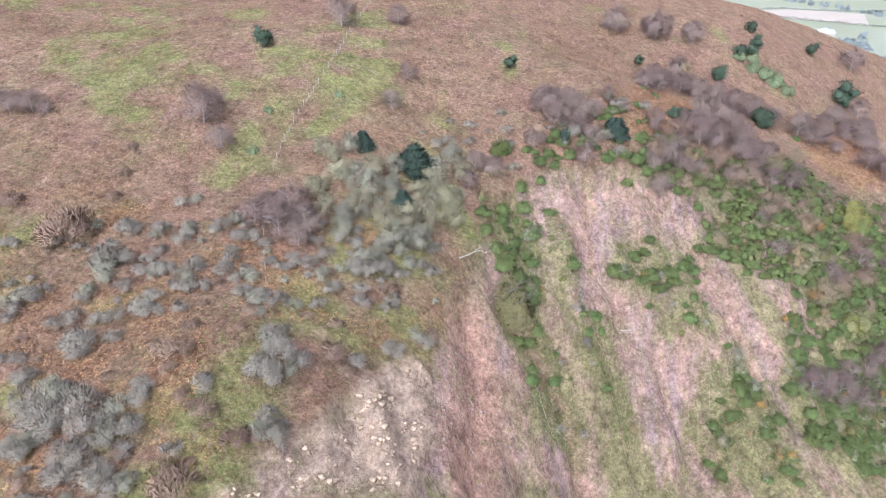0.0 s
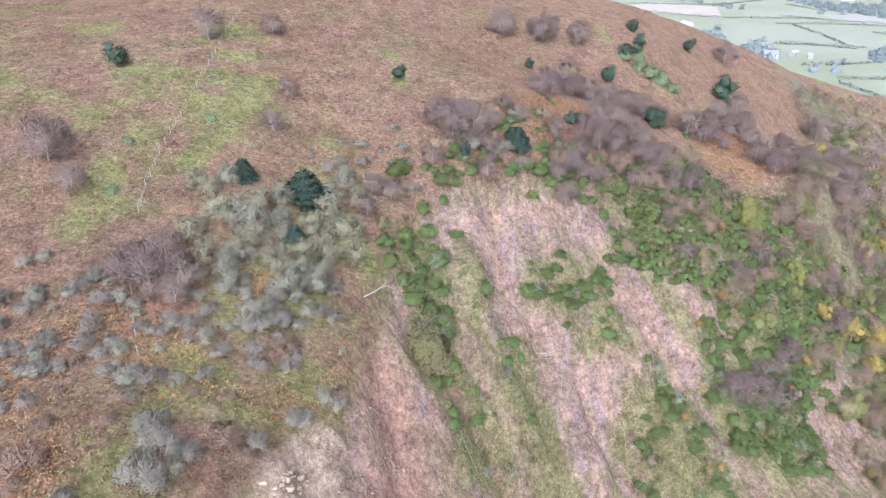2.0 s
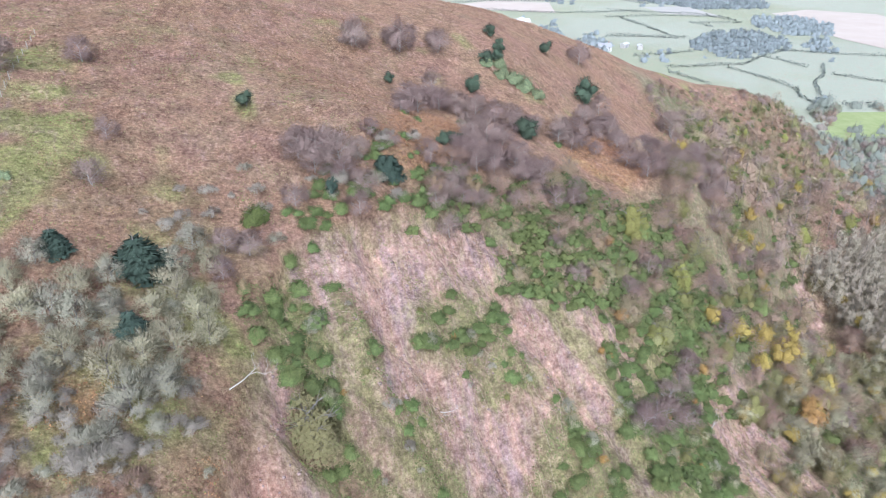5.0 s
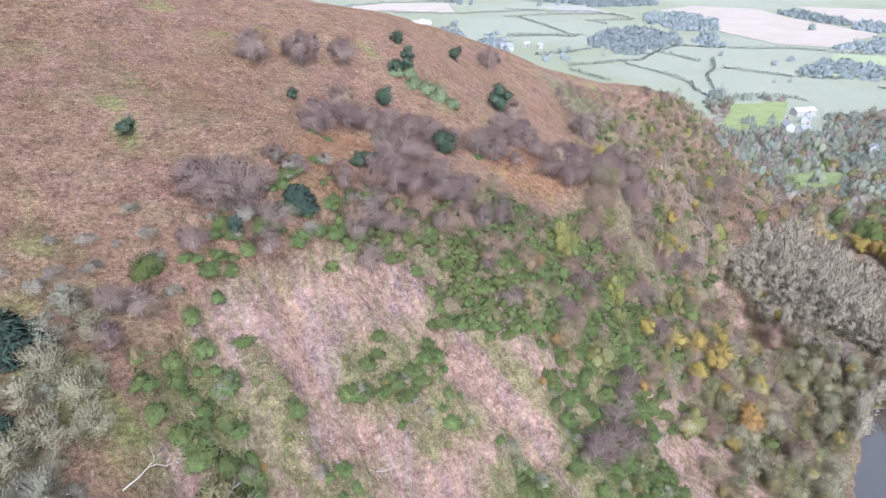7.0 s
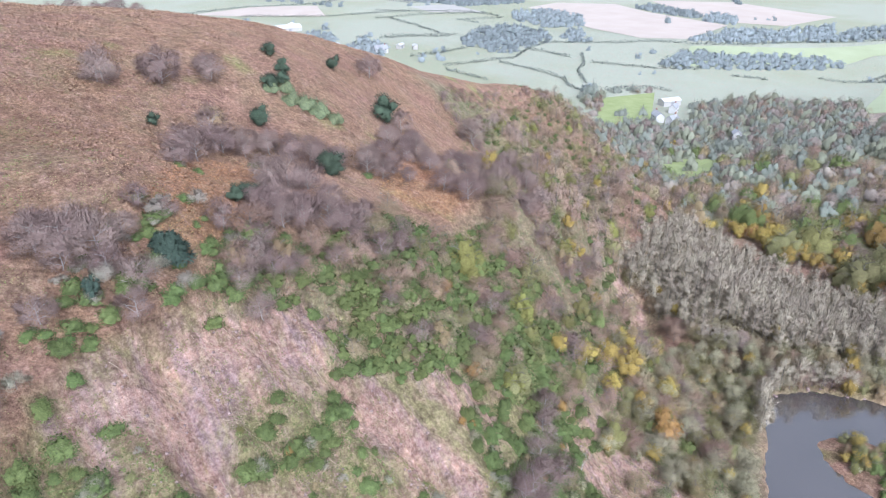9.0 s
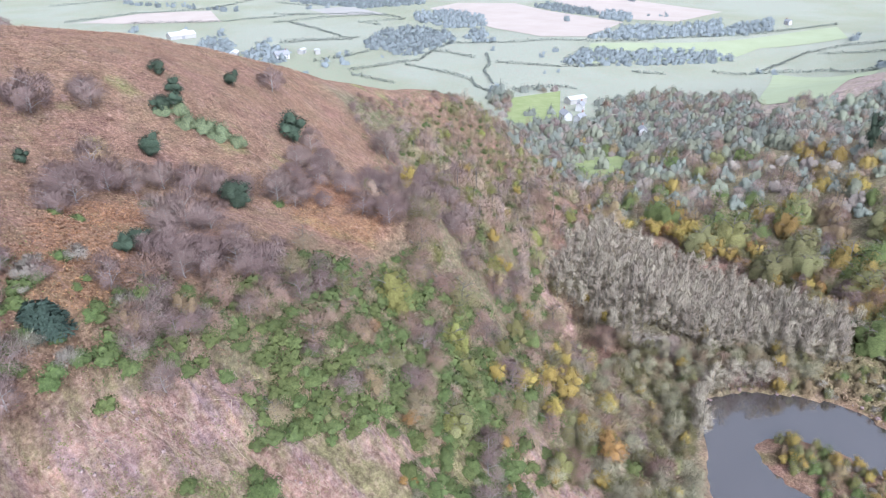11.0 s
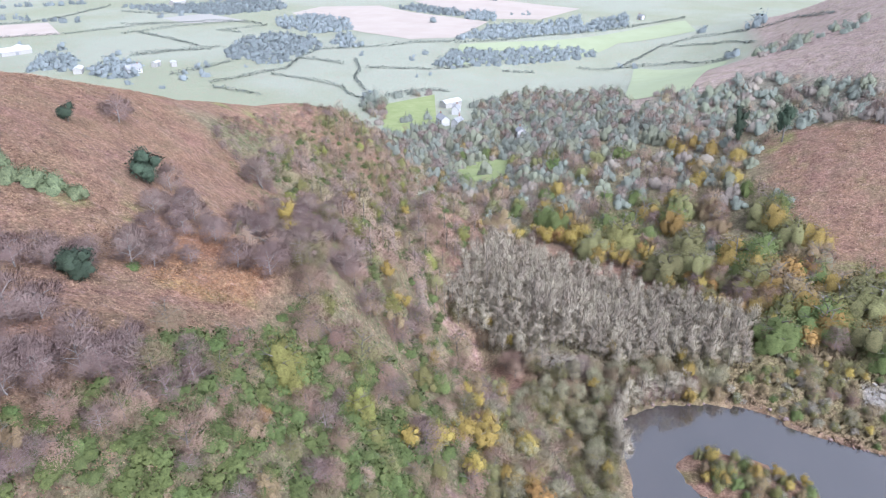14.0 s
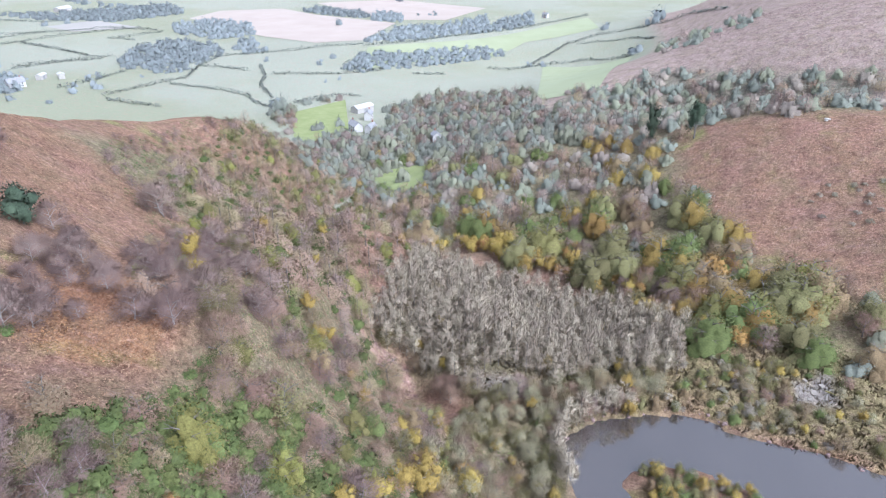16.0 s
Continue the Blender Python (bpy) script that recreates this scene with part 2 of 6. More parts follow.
SCAR_D = [(93, 117), (105, 120), (108, 110), (107, 94), (89, 97)]
SCAR_E = [(39, 133), (55, 135), (52, 128), (42, 126), (38, 129)]
GROVE = [(202, 169), (242, 168), (246, 146), (247, 126), (232, 93), (219, 84), (200, 84), (191, 101), (178, 115), (169, 128), (171, 139), (178, 152), (177, 163)]
AUTUMN = [(272, 193), (284, 168), (266, 139), (240, 94), (222, 72), (212, 45), (214, 36), (248, 34), (256, 43), (270, 68), (304, 87), (343, 107), (427, 172), (507, 276), (417, 285), (325, 262), (307, 221)]
SLOPE_WOOD = [(173, 257), (213, 273), (252, 285), (278, 273), (210, 192), (196, 175), (175, 158), (159, 138), (144, 122), (142, 109), (130, 95), (98, 111), (102, 121), (105, 128), (111, 138), (107, 144), (111, 155), (135, 175), (172, 221), (174, 239)]
SLOPE_MIX = [(42, 140), (50, 146), (55, 143), (66, 145), (83, 148), (109, 153), (108, 145), (112, 139), (103, 122), (99, 112), (35, 130)]
BELT_A = [(21, 144), (30, 145), (33, 143), (32, 139), (28, 134), (19, 139)]
BELT_D = [(125, 192), (178, 231), (184, 222), (132, 162), (116, 153), (102, 157)]
LOWER_BELT = [(109, 196), (127, 203), (132, 195), (104, 168), (95, 168), (90, 171)]
RUSSET_BELT = [(134, 195), (182, 212), (146, 168), (122, 153), (110, 158), (108, 164)]
SHORE_SCRUB = [(179, 100), (191, 86), (203, 79), (200, 66), (191, 52), (187, 45), (183, 51), (184, 60), (185, 70), (186, 76), (182, 91)]
SHORE_SCRUB_B = [(203, 86), (211, 77), (211, 61), (203, 57), (193, 66), (196, 79)]
FARM_WOOD = [(527, 395), (500, 332), (579, 314), (560, 231), (473, 193), (460, 165), (358, 144), (361, 202), (384, 235), (406, 276), (415, 307), (322, 268), (313, 280), (441, 361)]
EDGE_WOOD = [(304, 287), (385, 327), (335, 266), (307, 243), (311, 226), (321, 212), (294, 199), (289, 214), (301, 252)]
RIDGE_WOOD = [(507, 162), (533, 141), (521, 105), (499, 78), (490, 58), (470, 14), (354, 29), (352, 62), (366, 88), (488, 116), (489, 151)]
RIDGE_EDGE = [(565, 146), (749, 155), (713, 124), (685, 93), (684, 77), (601, 80), (571, 107), (566, 128)]
SPUR_SCRUB = [(305, 55), (311, 41), (306, 30), (284, 31), (286, 41), (293, 53)]
GAP_WOOD = [(522, 196), (506, 158), (520, 139), (366, 88), (361, 98), (350, 106), (319, 93), (342, 107), (429, 173)]
STRIP_WOOD = [(461, 409), (483, 388), (403, 310), (420, 282), (370, 253), (335, 214), (315, 207), (317, 232), (336, 269), (402, 343)]
YARD = [(514, 379), (547, 364), (460, 301), (426, 307), (451, 340)]
GROVE_EDGE = [(201, 178), (268, 179), (258, 150), (257, 126), (244, 92), (227, 81), (211, 81), (212, 71), (229, 70), (253, 93), (265, 130), (268, 153), (280, 184), (206, 179)]
GROVE_FOOT = [(179, 170), (179, 153), (173, 139), (171, 127), (180, 115), (192, 103), (185, 100), (169, 121), (166, 137), (172, 154)]
POND_WOOD = [(152, 135), (168, 118), (180, 95), (162, 107), (149, 103), (142, 96), (113, 111), (129, 124)]
RHODO_B = [(55, 110), (59, 101), (59, 84), (48, 88), (43, 99)]
RHODO_C = [(66, 109), (81, 112), (89, 104), (70, 86), (64, 92), (61, 101)]
RHODO_D = [(7, 118), (15, 122), (18, 114), (18, 105), (12, 101), (6, 112)]
RHODO_F = [(64, 113), (107, 136), (82, 91), (71, 90), (64, 93), (66, 105)]
SHORE_C = [(212, 81), (217, 56), (211, 35), (189, 37), (189, 47), (193, 59), (196, 70)]
ROCK = [(-15, 59), (-11, 67), (-7, 75), (-3, 78), (-2, 70), (-4, 59), (-22, 50), (-18, 54)]
TUFT_A = [(12, 101), (17, 100), (23, 96), (25, 89), (15, 83), (13, 90), (9, 94)]
TUFT_B = [(23, 108), (30, 108), (33, 99), (35, 93), (29, 93), (25, 98)]
TUFT_C = [(38, 115), (50, 118), (52, 111), (44, 108), (39, 110)]
BRAMBLE_A = [(19, 122), (23, 122), (25, 112), (25, 107), (20, 108)]
RHODO_E = [(33, 121), (40, 123), (50, 122), (50, 117), (38, 114), (32, 116)]
MEADOW = [(352, 264), (388, 264), (390, 240), (340, 218), (330, 222), (332, 246)]
PADDOCK = [(472, 393), (524, 377), (446, 328), (387, 333)]
CLEARING = [(174, 136), (179, 122), (181, 113), (170, 124)]
HARD = [(209, 55), (217, 47), (204, 45), (200, 55)]
GRASS_A = [(-85, 152), (-70, 157), (-55, 153), (-41, 132), (-33, 126), (-30, 116), (-41, 113), (-52, 116), (-62, 123)]
GRASS_B = [(-44, 156), (-32, 154), (-22, 149), (-23, 129), (-25, 117), (-30, 116), (-31, 137)]
GRASS_C = [(-14, 94), (-6, 102), (3, 108), (1, 89), (-4, 86), (-12, 88)]
BRACKEN_LOW = [(101, 181), (122, 187), (109, 161), (101, 155), (92, 161), (89, 170)]
LOW_TURF = [(-66, 100), (-20, 98), (0, 100), (1, 86), (-14, 70), (-24, 52), (-60, 46)]
THORN_TURF = [(-22, 98), (-8, 116), (3, 120), (5, 108), (1, 92), (-14, 88)]
SCAR_F = [(174, 164), (178, 161), (177, 154), (173, 147), (169, 144), (167, 148), (170, 155)]
SCAR_F_OPEN = [(174, 165), (179, 161), (177, 152), (172, 144), (158, 136), (150, 140), (156, 152), (164, 160)]
BRACKEN_DEEP = [(50, 166), (63, 170), (65, 166), (57, 157), (49, 144), (37, 139), (35, 145), (43, 157)]
RAVINE_A = [(2, 92), (4, 89), (5, 85), (5, 77), (4, 67)]
RAVINE_B = [(10, 103), (10, 97), (15, 96), (20, 92), (23, 82)]
RAVINE_C = [(28, 129), (28, 118), (34, 111), (40, 104), (44, 96), (42, 87)]
RAVINE_D = [(51, 124), (56, 112), (57, 105)]
RAVINE_E = [(68, 107), (71, 97), (73, 86)]
RIB_A = [(6, 96), (10, 92), (14, 86), (16, 79)]
RIB_B = [(20, 104), (25, 99), (31, 93), (32, 87)]
RIB_C = [(39, 130), (42, 119), (46, 111), (48, 103)]


def bumps(x, y):
    z = np.full(np.broadcast(x, y).shape, -42.0)
    for cx, cy, r, h in HILLS + SPURS + KNOLLS + HOLLOWS:
        z = z + h * np.exp(-((x - cx) ** 2 + (y - cy) ** 2) / (2 * r * r))
    return z


def near_line(x, y, line, width):
    """1 on the line, falling off over width metres."""
    d = np.full(np.shape(x), 1e9)
    for (x0, y0), (x1, y1) in zip(line, line[1:]):
        ex, ey = x1 - x0, y1 - y0
        s = np.clip(((x - x0) * ex + (y - y0) * ey) / (ex * ex + ey * ey), 0, 1)
        d = np.minimum(d, np.hypot(x - x0 - s * ex, y - y0 - s * ey))
    return np.exp(-(d / width) ** 2)


def face_relief(x, y):
    """Drop below the rim, ravines, ribs and rills of the quarry face."""
    m = np.maximum(scar_cover(x, y), inside(x, y, FACE, 0.55, 1.6, 5.0))
    wx, wy = x + 0.9 * vnoise(x, y, 4, 41), y + 0.9 * vnoise(x, y, 4, 42)
    dn, al = x * 0.95 + y * 0.30, y * 0.95 - x * 0.30
    g = 1.5 * vnoise(dn, al * 0.14, 4.2, 11) + 0.9 * vnoise(dn, al * 0.2, 2.1, 12)
    head = near_line(x, y, [(12, 118), (17, 125), (28, 130), (40, 131), (52, 133)], 7.0)
    z = 1.0 * g - 1.2 + head * (1.5 * vnoise(dn, al * 0.12, 3.4, 19) - 0.8)
    for line, width, depth in ((RAVINE_A, 2.2, 2.4), (RAVINE_B, 2.0, 3.0), (RAVINE_C, 2.4, 3.4), (RAVINE_D, 2.2, 2.6), (RAVINE_E, 2.4, 2.6)):
        z = z - depth * near_line(wx, wy, line, width)
    for line, width, height in ((RIB_A, 2.0, 1.6), (RIB_B, 1.7, 1.5), (RIB_C, 2.0, 1.2)):
        z = z + height * near_line(wx, wy, line, width)
    return m * (z + 0.45 * vnoise(x, y, 1.3, 13) + 0.7 * np.abs(vnoise(x, y, 3.1, 14)) - 0.2)


def scar_cover(x, y):
    m = np.zeros(np.shape(x))
    for outline in (SCAR_A, SCAR_B, SCAR_C, SCAR_D, SCAR_E, SCAR_F):
        m = np.maximum(m, inside(x, y, outline, 1.2, 1.6, 7.0))
    return m


def ground_z(x, y):
    """Height of the ground at x, y."""
    x, y = np.atleast_1d(np.asarray(x, float)), np.atleast_1d(np.asarray(y, float))
    z = bumps(x, y)
    near = np.clip((420 - np.hypot(x - 60, y - 120)) / 200, 0, 1)
    z = z + near * (0.5 * vnoise(x, y, 14, 1) + 0.22 * vnoise(x, y, 5, 2) + 0.09 * vnoise(x, y, 1.9, 3))
    pool = inside(x, y, POOL, 6.0)
    basin = inside(x, y, [(100, -10), (200, -10), (215, 50), (200, 90), (175, 118), (130, 105), (108, 70)], 8.0)
    z = np.where(pool > 0, np.maximum(z * (1 - pool) + WATER * pool, WATER + (0.5 - pool) * 1.6), np.maximum(z, WATER + 0.8 * basin + (z - WATER - 0.8) * (1 - basin)))
    z = np.where(pool > 0.5, WATER - 4.0 * (pool - 0.5), z)
    island = np.clip(1.12 - np.hypot((x - 160) / 9.0, (y - 74.5) / 15.0), 0, 0.6)
    return np.where(island > 0, np.maximum(z, WATER - 0.25 + island * 2.6), z)


def z_at(x, y):
    x, y = np.array([float(x)]), np.array([float(y)])
    z = ground_z(x, y)
    return float((z + face_relief(x, y))[0]) if -30 < x[0] < 130 and 30 < y[0] < 150 else float(z[0])


# ---- the ground: one sheet to the horizon ----
def graded(lo, hi, a, b, fine, grow, cap, edge):
    """Places along one axis: fine between a and b, coarser outside, up to cap until edge."""
    mid = list(np.arange(a, b, fine))
    up, s, v = [], fine, b
    while v < hi:
        up.append(v)
        s = min(s * grow, cap) if v < edge else s * 1.25
        v += s
    dn, s, v = [], fine, a
    while v > lo:
        s = min(s * grow, cap) if v > -250 else s * 1.25
        v -= s
        dn.append(v)
    return np.array(dn[::-1] + mid + up)


gx = graded(-3500, 4500, -62, 128, 0.95, 1.03, 6.0, 1000)
gy = graded(-3500, 4500, 48, 182, 0.95, 1.03, 6.0, 1000)
GX, GY = np.meshgrid(gx, gy)
fx, fy = GX.ravel(), GY.ravel()
scar = scar_cover(fx, fy)
face = np.maximum(scar, inside(fx, fy, FACE, 0.55, 1.6, 5.0))
gz = ground_z(fx, fy)
down = fx * 0.95 + fy * 0.30
along = fy * 0.95 - fx * 0.30
crag = inside(fx, fy, ROCK, 1.5, 1.5, 4.0)
gz = gz + face_relief(fx, fy) + crag * (1.1 * np.abs(vnoise(fx, fy, 2.2, 15)) + 0.6 * vnoise(fx, fy, 1.1, 16))
brush = np.clip((200 - np.hypot(fx - 10, fy - 110)) / 60, 0, 1) * (1 - face)
gz = gz + brush * (0.10 * vnoise(fx, fy, 1.25, 17) + 0.22 * np.abs(vnoise(fx, fy, 2.6, 18)))
idx = np.arange(len(fx)).reshape(GX.shape)
quads = np.stack([idx[:-1, :-1], idx[:-1, 1:], idx[1:, 1:], idx[1:, :-1]], -1).reshape(-1, 4)
ground_mesh = smooth(mesh_of("ground", np.stack([fx, fy, gz], -1), quads))


def faced(me, out):
    """Smooth shading by the outward way of each leaf's clump."""
    smooth(me)
    me.attributes.new("custom_normal", "FLOAT_VECTOR", "POINT").data.foreach_set("vector", np.asarray(out, np.float32).ravel())
    return me


def layer(me, name, values):
    me.attributes.new(name, "FLOAT", "POINT").data.foreach_set("value", np.asarray(values, np.float32))


grass = np.maximum.reduce([inside(fx, fy, a, 4.0, 4.0, 12.0) for a in (GRASS_A, GRASS_B, GRASS_C)]) * np.clip(0.38 + 0.6 * vnoise(fx, fy, 8, 23) + 0.4 * vnoise(fx, fy, 3.2, 24), 0, 1)
grass = np.maximum(grass, 0.9 * inside(fx, fy, THORN_TURF, 3.0, 3.0, 6.0) * np.clip(0.7 + 0.7 * vnoise(fx, fy, 5, 25), 0, 1))
grass = np.maximum(grass, 0.9 * inside(fx, fy, LOW_TURF, 5.0, 4.0, 9.0) * np.clip(0.15 + 0.9 * vnoise(fx, fy, 7, 26) + 0.4 * vnoise(fx, fy, 2.6, 27), 0, 1))
grass = np.maximum(grass, 1.4 * near_line(fx, fy, [(-23, 122), (-17, 137), (-12, 152)], 2.2))
grass = np.clip(grass + 0.9 * np.clip(vnoise(fx, fy, 16, 21) * 1.2 + vnoise(fx, fy, 5, 22) + 0.5 * np.clip((20 - fx) / 60, 0, 1) - 0.75, 0, 1), 0, 1)
wood = np.maximum.reduce([inside(fx, fy, a, 4.0, 3.0, 9.0) for a in (GROVE, AUTUMN, SLOPE_WOOD, SLOPE_MIX, POND_WOOD, FARM_WOOD, EDGE_WOOD, RIDGE_WOOD, GAP_WOOD, STRIP_WOOD)])
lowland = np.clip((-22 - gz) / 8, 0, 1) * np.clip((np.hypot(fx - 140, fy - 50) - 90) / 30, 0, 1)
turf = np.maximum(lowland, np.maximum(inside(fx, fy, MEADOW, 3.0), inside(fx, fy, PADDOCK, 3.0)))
streaky = 0.42 + 0.5 * vnoise(down, along * 0.12, 4.5, 31) + 0.25 * vnoise(down, along * 0.3, 1.6, 32)
bare_earth = np.maximum(scar * (0.75 + 0.45 * streaky), face * np.clip(streaky * 1.5 - 0.25, 0, 0.85))
for outline in (TUFT_A, TUFT_B, TUFT_C, BRAMBLE_A, RHODO_B, RHODO_C, RHODO_D, RHODO_E):
    bare_earth = bare_earth * (1 - 0.75 * inside(fx, fy, outline, 1.0, 1.5, 4.0))
layer(ground_mesh, "scar", np.clip(bare_earth, 0, 1))
layer(ground_mesh, "face", face)
layer(ground_mesh, "crag", crag)
layer(ground_mesh, "red", face * np.clip(1.3 * near_line(fx + 0.8 * vnoise(fx, fy, 3, 43), fy, RAVINE_A, 3.6) + 0.5 * near_line(fx, fy, RAVINE_B, 1.6), 0, 1))
layer(ground_mesh, "pale", np.maximum(0.75 * inside(fx, fy, CLEARING, 1.5, 1.5, 4.0), inside(fx, fy, HARD, 1.0, 1.0, 4.0)))
layer(ground_mesh, "grass", grass * (1 - turf))
wood = np.maximum(wood, inside(fx, fy, [(98, 111), (130, 126), (160, 130), (178, 104), (165, 104), (150, 99), (136, 92), (120, 82), (110, 60), (98, 80)], 3.0))
layer(ground_mesh, "wood", wood * (1 - turf))
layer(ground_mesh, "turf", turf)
layer(ground_mesh, "rust", np.maximum.reduce([inside(fx, fy, BRACKEN_DEEP, 2.0, 2.0, 6.0), inside(fx, fy, BRACKEN_LOW, 3.0, 3.0, 6.0), 0.8 * inside(fx, fy, LOW_TURF, 4.0, 4.0, 8.0) * np.clip(0.2 + 1.2 * vnoise(fx, fy, 6, 28), 0, 1)]))
# Marks the far hill, where haze is put into the ground colour.
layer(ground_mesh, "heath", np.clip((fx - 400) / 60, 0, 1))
layer(ground_mesh, "shore", np.clip(inside(fx, fy, [(180, 96), (192, 80), (188, 40), (185, 0), (225, 0), (225, 60), (206, 86), (190, 106)], 5.0, 4.0, 9.0), 0, 1))


def ground_material():
    n = Nodes("hillside_ground")
    big, mid, fine = n.noise(0.06, 3), n.noise(0.45, 5, 0.7), n.noise(1.9, 6, 0.8)
    fine = n.ramp(fine, [(0.2, (0.1, 0.1, 0.1)), (0.5, (0.5, 0.5, 0.5)), (0.8, (0.9, 0.9, 0.9))])
    brk = n.mix(mid, n.ramp(fine, [(0.3, (0.145, 0.08, 0.06)), (0.52, (0.305, 0.172, 0.122)), (0.75, (0.45, 0.285, 0.21))]),
                n.ramp(fine, [(0.3, (0.14, 0.098, 0.056)), (0.55, (0.28, 0.19, 0.118)), (0.75, (0.41, 0.3, 0.195))]))
    brk = n.mix(n.ramp(big, [(0.4, (0, 0, 0)), (0.65, (1, 1, 1))]), brk, n.ramp(fine, [(0.3, (0.16, 0.09, 0.07)), (0.7, (0.41, 0.25, 0.192))]))
    grs = n.mix(mid, n.ramp(fine, [(0.3, (0.1, 0.118, 0.035)), (0.7, (0.28, 0.31, 0.1))]),
                n.ramp(fine, [(0.3, (0.19, 0.165, 0.075)), (0.7, (0.40, 0.345, 0.17))]))
    thick = n.maths("MULTIPLY_ADD", n.attr("grass"), 1.6)
    thick.node.inputs[2].default_value = -0.62
    c = n.mix(n.maths("ADD", thick, n.maths("MULTIPLY", mid, 0.75), True), brk, grs)
    c = n.mix(n.maths("MULTIPLY", n.attr("rust"), 0.8), c, n.ramp(fine, [(0.3, (0.16, 0.08, 0.045)), (0.52, (0.34, 0.18, 0.1)), (0.75, (0.5, 0.3, 0.18))]))
    patch = n.noise(0.11, 4, 0.7)
    # Far hill ground: heath colours paled and pinked to stand for haze.
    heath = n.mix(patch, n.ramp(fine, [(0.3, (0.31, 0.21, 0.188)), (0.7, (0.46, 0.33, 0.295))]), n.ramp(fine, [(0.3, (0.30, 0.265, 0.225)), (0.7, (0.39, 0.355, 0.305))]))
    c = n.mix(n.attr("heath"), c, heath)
    lit = n.ramp(fine, [(0.3, (0.14, 0.125, 0.075)), (0.55, (0.245, 0.21, 0.13)), (0.75, (0.35, 0.29, 0.19))])
    c = n.mix(n.maths("MULTIPLY", n.ramp(patch, [(0.45, (0, 0, 0)), (0.65, (1, 1, 1))]), 0.45), c, n.ramp(fine, [(0.3, (0.17, 0.13, 0.075)), (0.7, (0.33, 0.27, 0.165))]))
    # Wood floor on the far hill is greyed for the same haze.
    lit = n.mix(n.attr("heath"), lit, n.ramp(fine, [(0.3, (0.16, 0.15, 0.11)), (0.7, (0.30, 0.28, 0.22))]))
    c = n.mix(n.attr("wood"), c, lit)
    shr = n.mix(mid, n.ramp(fine, [(0.3, (0.25, 0.19, 0.1)), (0.7, (0.5, 0.4, 0.235))]), n.ramp(fine, [(0.3, (0.15, 0.14, 0.065)), (0.7, (0.30, 0.27, 0.14))]))
    c = n.mix(n.attr("shore"), c, shr)
    # Turf of the plain mixed pale and bluish: distance haze in its colour.
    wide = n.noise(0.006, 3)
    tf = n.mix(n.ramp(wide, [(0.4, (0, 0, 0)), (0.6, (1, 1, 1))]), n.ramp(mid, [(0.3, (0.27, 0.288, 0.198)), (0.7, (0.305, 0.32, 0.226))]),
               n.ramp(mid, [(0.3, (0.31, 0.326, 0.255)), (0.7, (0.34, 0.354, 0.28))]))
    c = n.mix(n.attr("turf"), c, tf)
    moss = n.mix(mid, n.ramp(fine, [(0.3, (0.15, 0.14, 0.06)), (0.7, (0.33, 0.31, 0.13))]),
                 n.ramp(fine, [(0.3, (0.20, 0.15, 0.10)), (0.7, (0.38, 0.31, 0.20))]))
    c = n.mix(n.attr("face"), c, moss)
    runs = n.noise(0.42, 5, 0.62, stretch=((1.0, 0.11, 0.2), (0, 0, radians(17))))
    broad = n.noise(0.09, 3, 0.6)
    tone = n.ramp(n.maths("ADD", n.maths("MULTIPLY", runs, 0.75), n.maths("MULTIPLY", broad, 0.4)), [(0.44, (0, 0, 0)), (0.6, (1, 1, 1))])
    pink = n.mix(tone, n.ramp(fine, [(0.25, (0.22, 0.145, 0.145)), (0.5, (0.34, 0.238, 0.238)), (0.75, (0.45, 0.335, 0.332))]),
                 n.ramp(fine, [(0.25, (0.27, 0.15, 0.115)), (0.5, (0.425, 0.272, 0.22)), (0.75, (0.56, 0.405, 0.338))]))
    wisp = n.noise(0.8, 6, 0.7, stretch=((1.0, 0.16, 0.3), (0, 0, radians(24))))
    pink = n.mix(n.ramp(wisp, [(0.56, (0, 0, 0)), (0.68, (0.75, 0.75, 0.75))]), pink, n.ramp(fine, [(0.3, (0.2, 0.15, 0.07)), (0.7, (0.42, 0.33, 0.17))]))
    straw = n.noise(1.1, 5, 0.7, stretch=((1.0, 0.22, 0.4), (0, 0, radians(-28))))
    pink = n.mix(n.ramp(straw, [(0.58, (0, 0, 0)), (0.68, (0.7, 0.7, 0.7))]), pink, n.ramp(fine, [(0.3, (0.36, 0.26, 0.2)), (0.7, (0.55, 0.43, 0.34))]))
    edge = n.maths("MULTIPLY_ADD", n.noise(0.5, 7, 0.75, stretch=((1.0, 0.5, 0.6), (0, 0, radians(17)))), 3.4)
    edge.node.inputs[2].default_value = -1.75
    c = n.mix(n.maths("ADD", n.attr("scar"), edge, True), c, pink)
    c = n.mix(n.maths("MULTIPLY", n.attr("red"), 0.8), c, n.ramp(fine, [(0.25, (0.27, 0.14, 0.105)), (0.5, (0.45, 0.26, 0.2)), (0.75, (0.6, 0.39, 0.315))]))
    c = n.mix(n.attr("crag"), c, n.ramp(fine, [(0.25, (0.36, 0.245, 0.18)), (0.45, (0.47, 0.34, 0.258)), (0.7, (0.6, 0.465, 0.368))]))
    c = n.mix(n.attr("pale"), c, n.ramp(fine, [(0.3, (0.27, 0.235, 0.205)), (0.7, (0.40, 0.36, 0.32))]))
    clod = n.noise(0.55, 8, 0.8, stretch=((1.0, 0.45, 0.6), (0, 0, radians(17))))
    shade = n.ramp(clod, [(0.34, (0.5, 0.47, 0.46)), (0.47, (0.92, 0.92, 0.92)), (0.62, (1.2, 1.2, 1.18))])
